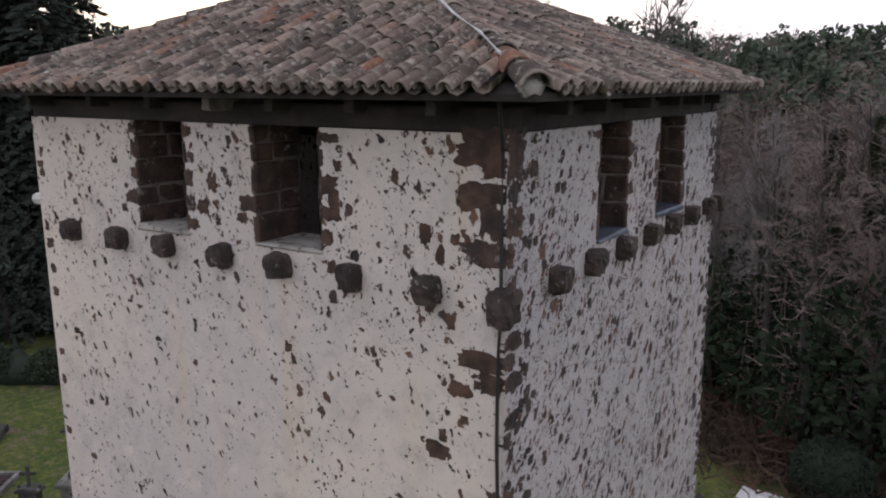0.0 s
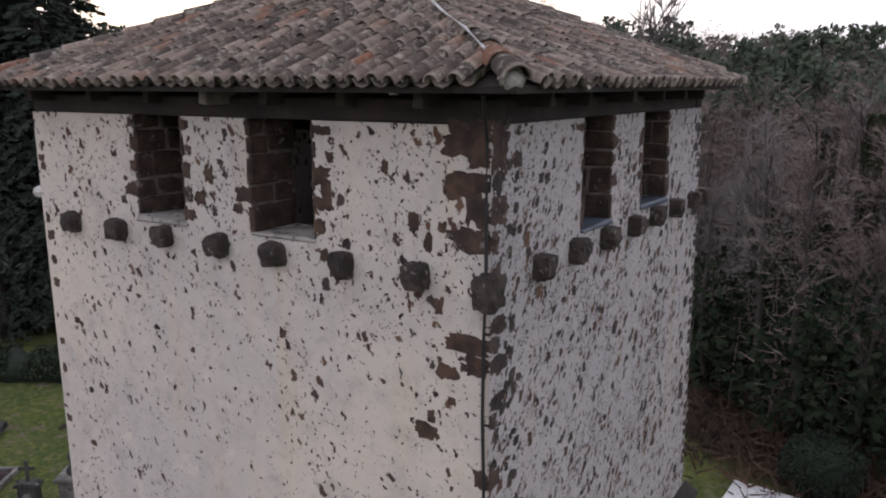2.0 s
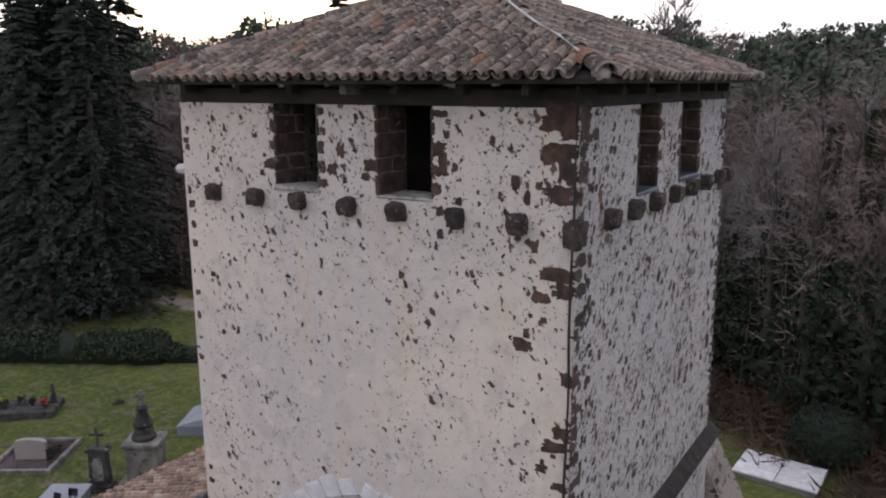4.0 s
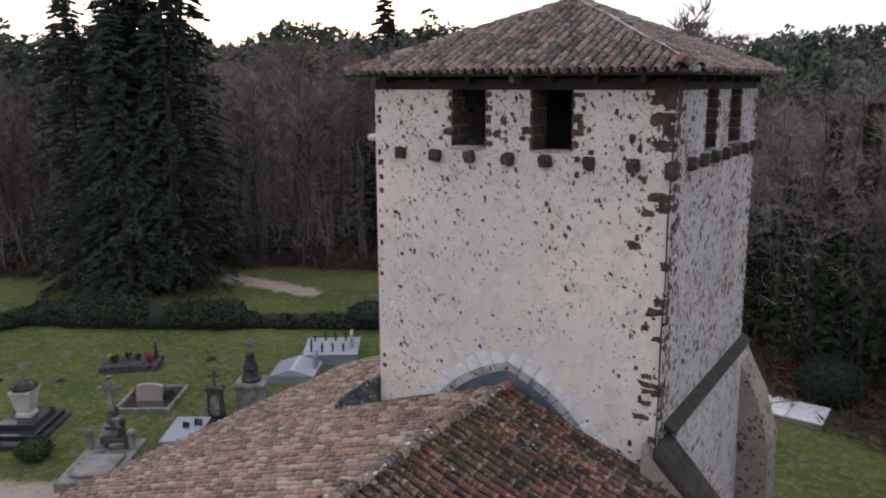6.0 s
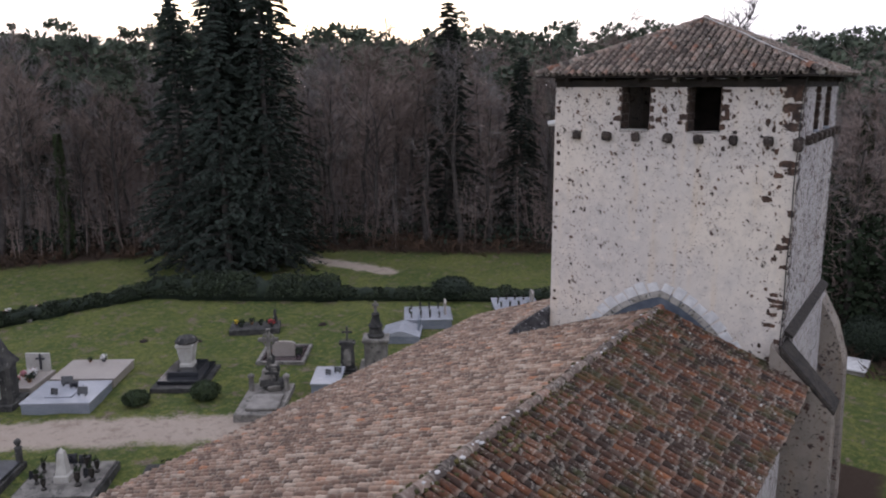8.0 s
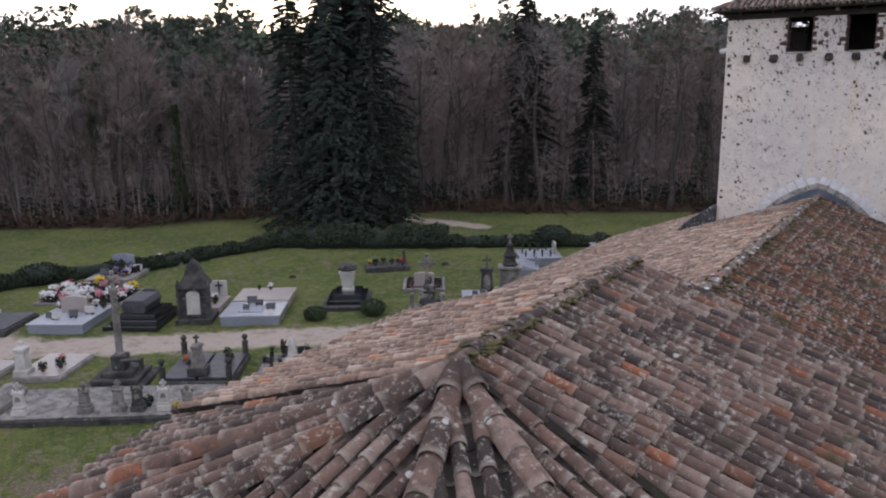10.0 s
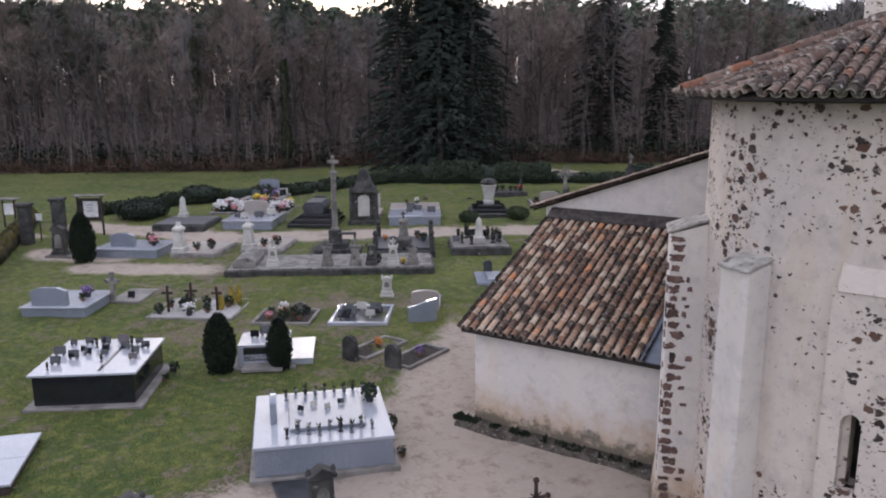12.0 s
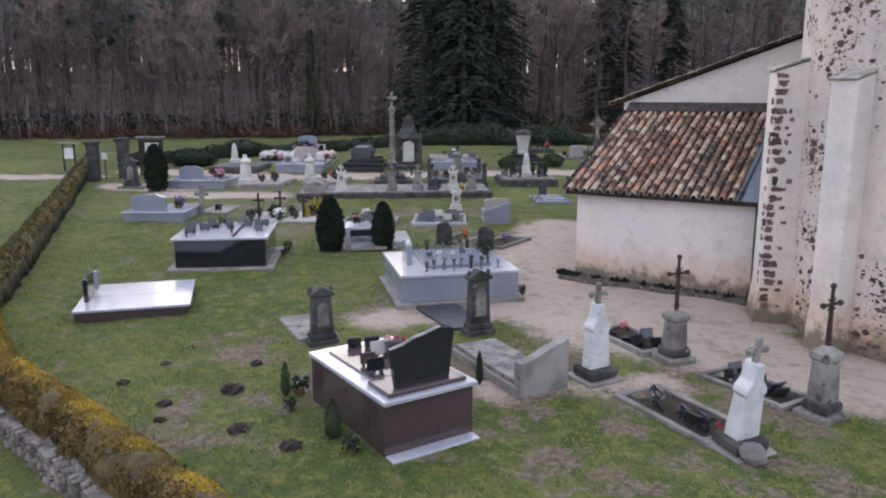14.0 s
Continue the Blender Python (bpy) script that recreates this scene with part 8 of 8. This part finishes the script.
def turned_from(d, rng, spread):
    a = d.orthogonal().normalized()
    b = d.cross(a)
    t = rng.uniform(0, 6.283)
    return (d * math.cos(spread) + (a * math.cos(t) + b * math.sin(t)) * math.sin(spread)).normalized()


def bare_tree_mesh(seed, h, crown_from=0.38, wide=0.2, twigs=1500):
    """Trunk, limbs and twigs of a leafless tree."""
    rng = random.Random(seed)
    wood, fine = Soup(), Soup()
    pts, p = [], Vector((0, 0, -0.3))
    for k in range(9):
        pts.append(p.copy())
        p = p + Vector((rng.gauss(0, 0.16), rng.gauss(0, 0.16), h / 8.6))
    wood.limb(pts, [0.26 * (1 - 0.105 * k) * h / 15 for k in range(9)], 6)
    tips = []
    for k in range(17):
        t = crown_from + (1 - crown_from) * (k + rng.random()) / 17 * 0.97
        i = min(int(t * 8), 7)
        start = pts[i].lerp(pts[i + 1], t * 8 - i)
        d = turned_from(Vector((0, 0, 1)), rng, radians(rng.uniform(25, 58)))
        length = h * wide * (1.25 - 0.75 * t) * rng.uniform(0.7, 1.3) * 1.5
        q, line = start.copy(), [start.copy()]
        for _ in range(4):
            d = (turned_from(d, rng, 0.22) + Vector((0, 0, 0.13))).normalized()
            q = q + d * length / 4
            line.append(q.copy())
        wood.limb(line, [0.07 * (1.3 - t), 0.055 * (1.3 - t), 0.04 * (1.3 - t), 0.026, 0.014], 4)
        for _ in range(6):
            j = rng.randint(1, 4)
            d2 = turned_from((line[j] - line[j - 1]).normalized(), rng, radians(rng.uniform(20, 55)))
            e = line[j] + d2 * length * rng.uniform(0.18, 0.4)
            fine.limb([line[j], line[j].lerp(e, 0.5) + Vector((0, 0, 0.06)), e], [0.024, 0.017, 0.009], 3)
            tips.append((line[j], e, d2))
        tips.append((line[3], line[4], d))
    for k in range(5):
        tips.append((pts[7], pts[8] + Vector((rng.gauss(0, 0.4), rng.gauss(0, 0.4), rng.uniform(0.2, 1.0))), Vector((0, 0, 1))))
    for _ in range(twigs):
        a, b, d = rng.choice(tips)
        d2 = (turned_from(d, rng, radians(rng.uniform(10, 70))) + Vector((0, 0, 0.15))).normalized()
        fine.blade(a.lerp(b, rng.uniform(0.2, 1.0)), d2 * rng.uniform(0.4, 1.1), rng.uniform(0.012, 0.024))
    return wood, fine


def fir_mesh(seed, h, r):
    """Trunk and drooping needle boughs of a tall fir."""
    rng = random.Random(seed)
    wood, fine = Soup(), Soup()
    wood.limb([Vector((0, 0, -0.3)), Vector((0, 0, h * 0.5)), Vector((0, 0, h))], [0.38, 0.22, 0.03], 7)
    z = 0.8
    while z < h * 0.985:
        t = z / h
        reach = r * (1 - t) ** 0.72 * (0.86 + 0.3 * noise.noise((z * 0.55, seed * 1.7, 0.0)))
        for k in range(7 + int(4 * (1 - t))):
            a = rng.uniform(0, 6.283)
            ln = reach * rng.uniform(0.45, 1.18) + 0.15
            out = Vector((math.cos(a), math.sin(a), 0))
            p0 = Vector((0, 0, z))
            p1 = p0 + out * ln * 0.55 + Vector((0, 0, ln * 0.03))
            p2 = p0 + out * ln + Vector((0, 0, -ln * 0.22))
            wood.limb([p0, p1, p2], [0.035, 0.022, 0.008], 3)
            for s in range(30):
                u = rng.uniform(0.25, 1.0)
                c = (p0.lerp(p1, u * 1.8) if u < 0.55 else p1.lerp(p2, (u - 0.55) / 0.45))
                d = (out + Vector((rng.gauss(0, 0.5), rng.gauss(0, 0.5), rng.uniform(-0.6, 0.0)))).normalized()
                fine.leaf(c + Vector((rng.gauss(0, 0.12), rng.gauss(0, 0.12), -0.08)), d * rng.uniform(0.25, 0.55), rng.uniform(0.045, 0.1))
        z += 0.28 + 0.2 * (1 - t)
    return wood, fine


def pine_mesh(seed, h):
    """A tall bare-stemmed pine with a lumpy crown."""
    rng = random.Random(seed)
    wood, fine = Soup(), Soup()
    bend = Vector((rng.gauss(0, 0.5), rng.gauss(0, 0.5), 0))
    wood.limb([Vector((0, 0, -0.3)), bend * 0.4 + Vector((0, 0, h * 0.4)), bend + Vector((0, 0, h * 0.92))], [0.26, 0.2, 0.07], 6)
    for k in range(15):
        t = rng.uniform(0.62, 1.0)
        a = rng.uniform(0, 6.283)
        rr = h * 0.17 * rng.uniform(0.25, 1.0) * (1.25 - 0.7 * abs(t - 0.78) / 0.3)
        c = bend + Vector((rr * math.cos(a), rr * math.sin(a), h * t))
        wood.limb([bend * 0.9 + Vector((0, 0, h * (t - 0.08))), c], [0.05, 0.02], 3)
        s = rng.uniform(0.7, 1.25)
        for _ in range(85):
            d = Vector((rng.gauss(0, 1), rng.gauss(0, 1), rng.gauss(0, 0.8))).normalized()
            fine.leaf(c + Vector((d.x * s, d.y * s, d.z * s * 0.6)) * rng.uniform(0.4, 1.0), (d + Vector((0, 0, 0.4))).normalized() * rng.uniform(0.3, 0.55), rng.uniform(0.06, 0.13))
    return wood, fine


def ivy_tree_mesh(seed, h):
    wood, fine = bare_tree_mesh(seed, h, 0.5, 0.14, 500)
    rng = random.Random(seed + 50)
    ivy = Soup()
    for _ in range(2600):
        z = h * 0.88 * rng.random() ** 0.9
        rr = (0.5 + 0.75 * abs(noise.noise((0.3, seed, z * 0.5)))) * (1.15 - 0.5 * z / h)
        a = rng.uniform(0, 6.283)
        d = Vector((math.cos(a), math.sin(a), rng.gauss(0, 0.5))).normalized()
        ivy.leaf(Vector((rr * rng.uniform(0.5, 1) * math.cos(a), rr * rng.uniform(0.5, 1) * math.sin(a), z)), d * rng.uniform(0.16, 0.3), rng.uniform(0.07, 0.13))
    return wood, fine, ivy


def tree_thing(name, label, wood, fine, fine_key, group, fine_name="crown", extra=None):
    th = thing(name, label, "tree", group=group)
    mesh_of(wood.v, wood.f, "trunk", M["bark"], th, True)
    mesh_of(fine.v, fine.f, fine_name, M[fine_key], th)
    if extra:
        mesh_of(extra.v, extra.f, "ivy_coat", M["ivy"], th)
    return th


def wood_z(x, y):
    return float(ground_z(x, y) + hill(np.array(x), np.array(y)))


KINDS = []
for k in range(6):
    KINDS.append(tree_thing("bare_tree", "tall leafless grey-brown tree at the wood's edge", *bare_tree_mesh(30 + k, 12.0 + 0.6 * k, 0.3 + 0.03 * k), "twig" if k % 2 else "twig_grey", "bare trees of the wood"))
FIRS = [tree_thing("fir_tree", "tall dark fir tree with drooping boughs", *fir_mesh(60 + k, 21.0 + 1.5 * k, 4.7 + 0.3 * k), "needle", "fir trees") for k in range(2)]
SPIRE = tree_thing("fir_tree", "slender dark fir standing above the wood", *fir_mesh(65, 19.0, 4.0), "needle", "fir trees")
PINES = [tree_thing("pine_tree", "tall pine with rounded dark crown", *pine_mesh(70 + k, 13.5 + k), "pine_needle", "pine trees of the wood") for k in range(3)]
w3 = ivy_tree_mesh(80, 15.0)
IVY = tree_thing("ivy_tree", "bare tree with an ivy-clad trunk", w3[0], w3[1], "twig_grey", "ivy-clad trees", "crown", w3[2])
used = set()


def plant(kind, x, y, scale=1.0, turn=None):
    turn = random.uniform(0, 360) if turn is None else turn
    m = pose(x, y, wood_z(x, y) - 0.1, 0, 0, turn)
    if kind.name not in used:
        used.add(kind.name)
        kind.matrix_basis = m @ Matrix.Scale(scale, 4)
        return kind
    th = copy_thing(kind, m)
    th.scale = (scale, scale, scale)
    return th


plant(FIRS[0], -40.6, 21.2, 1.0)
plant(FIRS[1], -38.4, 22.4, 0.95)
plant(FIRS[0], -43.6, 19.6, 0.9)
plant(FIRS[1], -40.5, 25.5, 1.0)
plant(FIRS[0], -39.9, 22.2, 0.96)
plant(FIRS[1], -41.9, 21.2, 0.9)
plant(KINDS[0], -13.8, 38.0, 1.42)
plant(FIRS[0], -39.8, 19.9, 0.84)
plant(FIRS[1], -42.4, 23.2, 0.9)
plant(SPIRE, -33.3, 37.2, 1.0)
plant(SPIRE, -28.5, 40.5, 0.78)
plant(SPIRE, -60.0, 20.0, 0.7)
for x, y, s in ((-20.6, 46.0, 1.0), (-18.2, 47.5, 0.95), (-4.0, 37.5, 0.85), (-2.2, 36.0, 0.9)):
    plant(IVY, x, y, s)
rng = random.Random(77)
spots = []
EDGE_LEN = [math.hypot(b[0] - a[0], b[1] - a[1]) for a, b in zip(EDGE, EDGE[1:])]


def edge_point(s):
    for (a, b), ln in zip(zip(EDGE, EDGE[1:]), EDGE_LEN):
        if s <= ln:
            t = s / ln
            d = Vector((b[0] - a[0], b[1] - a[1], 0)) / ln
            return Vector((a[0] + (b[0] - a[0]) * t, a[1] + (b[1] - a[1]) * t, 0)), Vector((-d.y, d.x, 0))
        s -= ln
    return None, None


START, STOP = EDGE_LEN[0] + 6.0, sum(EDGE_LEN[:11]) + 24.0
for row, (depth, gap) in enumerate(((1.5, 3.0), (5.0, 3.2), (9.5, 3.6), (15.0, 4.2))):
    s = START + rng.uniform(0, 3)
    while s < STOP:
        p, nrm = edge_point(s)
        q = p + nrm * (depth + rng.uniform(-1.3, 1.3)) + Vector((rng.uniform(-0.8, 0.8), rng.uniform(-0.8, 0.8), 0))
        near_fir = min(math.hypot(q.x + 40.5, q.y - 22.5), math.hypot(q.x + 33.3, q.y - 37.2) + 2.5)
        if near_fir > 4.5:
            if row >= 2 and rng.random() < 0.42:
                plant(rng.choice(PINES), q.x, q.y, rng.uniform(0.85, 1.08) * (0.85 if q.x > -14 else 1.03))
            elif rng.random() < 0.05:
                plant(IVY, q.x, q.y, rng.uniform(0.7, 0.9))
            else:
                plant(rng.choice(KINDS), q.x, q.y, rng.uniform(0.78, 1.1) * (0.78 if q.x > -14 else 1.0))
        s += gap * rng.uniform(0.7, 1.35)


# far woods, one joined mass of lighter-built trees
def far_woods(name, label, key, count, lo, hi, make, seed, east=-150.0):
    rng = np.random.default_rng(seed)
    x, y = rng.uniform(east, 75, count * 60), rng.uniform(-45, 150, count * 60)
    d = into_wood(x, y)
    sure = np.where(d < lo + (hi - lo) * 0.4, 1.0, 0.6)
    keep = (d > lo) & (d < hi) & (rng.random(len(x)) < sure)
    soup, rr = Soup(), random.Random(seed)
    for px, py in list(zip(x[keep], y[keep]))[:count]:
        make(soup, rr, Vector((px, py, wood_z(px, py))))
    ob = mesh_of(soup.v, soup.f, name, M[key])
    tagged(ob, label, "woodland", kind="stuff")


def stature(x):
    """The wood is taller to the south-west than on the slope behind the tower."""
    return 0.84 + 0.215 * min(1.0, max(0.0, (-6.0 - x) / 22.0))


def far_bare(soup, rng, p):
    h = rng.uniform(9.4, 12.2) * (1 + 0.4 * noise.noise((p.x * 0.07, p.y * 0.07, 1.0))) * stature(p.x)
    soup.limb([p, p + Vector((rng.gauss(0, 0.3), rng.gauss(0, 0.3), h * 0.8))], [0.17, 0.05], 3)
    for _ in range(165):
        t = rng.random() ** 0.65
        z = h * (0.1 + 0.9 * t)
        r = h * 0.2 * math.sqrt(max(0.04, 1 - ((t - 0.55) / 0.5) ** 2)) * rng.random() ** 0.5 + 0.2
        a = rng.uniform(0, 6.283)
        d = Vector((math.cos(a) + rng.gauss(0, 0.5), math.sin(a) + rng.gauss(0, 0.5), rng.uniform(-0.3, 1.2))).normalized()
        soup.blade(p + Vector((r * math.cos(a), r * math.sin(a), z)), d * rng.uniform(0.5, 1.3), rng.uniform(0.02, 0.05))


def far_pine(soup, rng, p):
    h = rng.uniform(10.2, 13.2) * (1 + 0.45 * noise.noise((p.x * 0.07, p.y * 0.07, 1.0))) * stature(p.x)
    soup.limb([p, p + Vector((0, 0, h * 0.9))], [0.16, 0.06], 3)
    for _ in range(9):
        c = p + Vector((rng.gauss(0, 1.1), rng.gauss(0, 1.1), h * rng.uniform(0.6, 1.0)))
        s = rng.uniform(0.8, 1.4)
        for _ in range(22):
            d = Vector((rng.gauss(0, 1), rng.gauss(0, 1), rng.gauss(0, 0.8))).normalized()
            soup.leaf(c + Vector((d.x * s, d.y * s, d.z * s * 0.65)) * rng.uniform(0.4, 1.0), d * rng.uniform(0.5, 1.0), rng.uniform(0.15, 0.3))


far_woods("far_bare_wood", "dense leafless brown woodland on the slope", "twig", 2600, 12, 85, far_bare, 5)
far_woods("far_pine_wood", "dark pines along the wooded ridge", "pine_needle", 900, 22, 110, far_pine, 6)


def bramble(soup, rng, p):
    s = rng.uniform(0.5, 1.3)
    for _ in range(26):
        d = Vector((rng.gauss(0, 1), rng.gauss(0, 1), abs(rng.gauss(0.4, 0.7)))).normalized()
        soup.blade(p + Vector((rng.gauss(0, 0.5), rng.gauss(0, 0.5), rng.uniform(0, 0.5))) * s, d * s * rng.uniform(0.5, 1.1), rng.uniform(0.02, 0.06))


def sapling(soup, rng, p):
    h = rng.uniform(2.5, 8.0)
    lean = Vector((rng.gauss(0, 0.1), rng.gauss(0, 0.1), 1))
    soup.limb([p, p + lean * h * 0.8], [0.05, 0.015], 3)
    for _ in range(52):
        z = h * rng.uniform(0.08, 0.95)
        d = Vector((rng.gauss(0, 1), rng.gauss(0, 1), rng.uniform(-0.4, 1.1))).normalized()
        soup.blade(p + lean * z + Vector((rng.gauss(0, 0.35), rng.gauss(0, 0.35), 0)), d * rng.uniform(0.35, 1.1), rng.uniform(0.014, 0.03))


def holly(soup, rng, p):
    h = rng.uniform(1.8, 7.5)
    for _ in range(120):
        d = Vector((rng.gauss(0, 1), rng.gauss(0, 1), rng.gauss(0, 1))).normalized()
        c = p + Vector((d.x * h * 0.33, d.y * h * 0.33, h * (0.5 + 0.5 * d.z))) * rng.uniform(0.75, 1.05)
        soup.leaf(Vector((c.x, c.y, max(c.z, p.z + 0.1))), (d + Vector((rng.gauss(0, 0.6), rng.gauss(0, 0.6), rng.gauss(0, 0.6)))).normalized() * rng.uniform(0.25, 0.5), rng.uniform(0.08, 0.16))


M["holly"] = surface("holly_leaf", (0.014, 0.02, 0.011), (0.03, 0.042, 0.022), 0.8, 0.9, 0.0, 8, spec=0.1)
M["bracken"] = surface("bracken", (0.035, 0.022, 0.014), (0.095, 0.055, 0.032), 0.6, 0.95, 0.0, 5)
far_woods("thicket", "tangle of leafless saplings at the wood edge", "twig", 2000, 0.5, 18, sapling, 9)
far_woods("grey_thicket", "tangle of grey leafless saplings under tall trees", "twig_grey", 1200, 2, 20, sapling, 10)
far_woods("undergrowth", "brown bracken and brambles under the trees", "bracken", 3400, -0.8, 16, bramble, 7)
far_woods("bracken_bank", "red-brown bracken on the bank behind the tower", "bracken", 700, -3.5, 3, bramble, 17, -9.0)
far_woods("green_undergrowth", "dark green holly and ivy under the trees", "leaf_dark", 900, 1, 16, lambda so, r, p: [so.leaf(p + Vector((r.gauss(0, 0.7), r.gauss(0, 0.7), r.uniform(0.1, 1.8))), Vector((r.gauss(0, 1), r.gauss(0, 1), r.gauss(0, 1))).normalized() * 0.4, 0.13) for _ in range(30)], 8)

far_woods("evergreen_thicket", "dark evergreen holly thicket below the leafless trees", "holly", 1700, 0.5, 26, holly, 12, -8.0)

# ---- lawn details ----
M["blade"] = surface("grass_blades", (0.11, 0.14, 0.036), (0.26, 0.262, 0.072), 1.6, 0.9, 0.0, 8)
rng = np.random.default_rng(5)
count = 150000
px = rng.uniform(-29, -6.5, count)
py = rng.uniform(-31.0, -9.0, count)
keep = (to_path(px, py) > 0.35) & (py > -31.0 + (px + 20) * -0.18 * (px > -20)) & (px + py * 0.0 > -29)
px, py = px[keep], py[keep]
pz = 0.09 + 0.0187 * (-0.545 * px + 0.84 * py) + 0.03 * np.sin(px * 1.3 + 0.7 * np.sin(py * 0.9)) * np.sin(py * 1.1 + 0.3) + 0.015 * np.sin(px * 3.1 + py * 2.3)
hgt = rng.uniform(0.015, 0.05, len(px)) * (0.7 + 0.6 * (np.sin(px * 2.1) * np.sin(py * 1.7) > 0))
ang = rng.uniform(0, 6.283, len(px))
lean = rng.uniform(0, 0.04, len(px))
wd = rng.uniform(0.006, 0.014, len(px))
base_pts = np.stack([px, py, pz - 0.005], -1)
acr = np.stack([np.cos(ang), np.sin(ang), 0 * ang], -1)
fwd = np.stack([-np.sin(ang), np.cos(ang), 0 * ang], -1)
tri = np.stack([base_pts - acr * wd[:, None], base_pts + acr * wd[:, None], base_pts + fwd * lean[:, None] + np.stack([0 * px, 0 * px, hgt], -1)], 1).reshape(-1, 3)
ob = mesh_of(tri.tolist(), np.arange(len(tri)).reshape(-1, 3).tolist(), "grass", M["blade"])
tagged(ob, "short winter grass blades on the lawn", "grass", kind="stuff")
hole = None
for x, y, s in ((-16.0, -27.8, 0.17), (-14.75, -28.84, 0.17), (-13.75, -28.8, 0.15), (-17.83, -28.61, 0.11), (-16.46, -28.83, 0.13), (-16.0, -29.27, 0.11), (-17.9, -27.65, 0.11), (-18.2, -26.8, 0.1), (-16.55, -26.7, 0.1), (-21.0, 12.5, 0.2), (-27.5, 15.5, 0.22), (-31.0, 10.0, 0.2), (-33.5, 8.5, 0.2)):
    if hole is None:
        bm = bmesh.new()
        turned(bm, [(1.15, -0.15), (1.0, 0.08), (0.85, 0.26), (0.7, 0.4), (0.5, 0.52), (0.3, 0.6), (0.1, 0.62)], 22)
        for v in bm.verts:
            v.co *= 1 + 0.35 * noise.noise(v.co * 2.0) + 0.22 * noise.noise(v.co * 6.5)
        hole = part("molehill", bm, M["soil"])
        tagged(hole, "small mound of dark soil on the lawn", "molehill", "molehills on the lawn")
        ob = hole
    else:
        ob = hole.copy()
        scene.collection.objects.link(ob)
    ob.matrix_basis = pose(x, y, ground_z(x, y), 0, 0, x * 70) @ Matrix.Scale(s, 4)
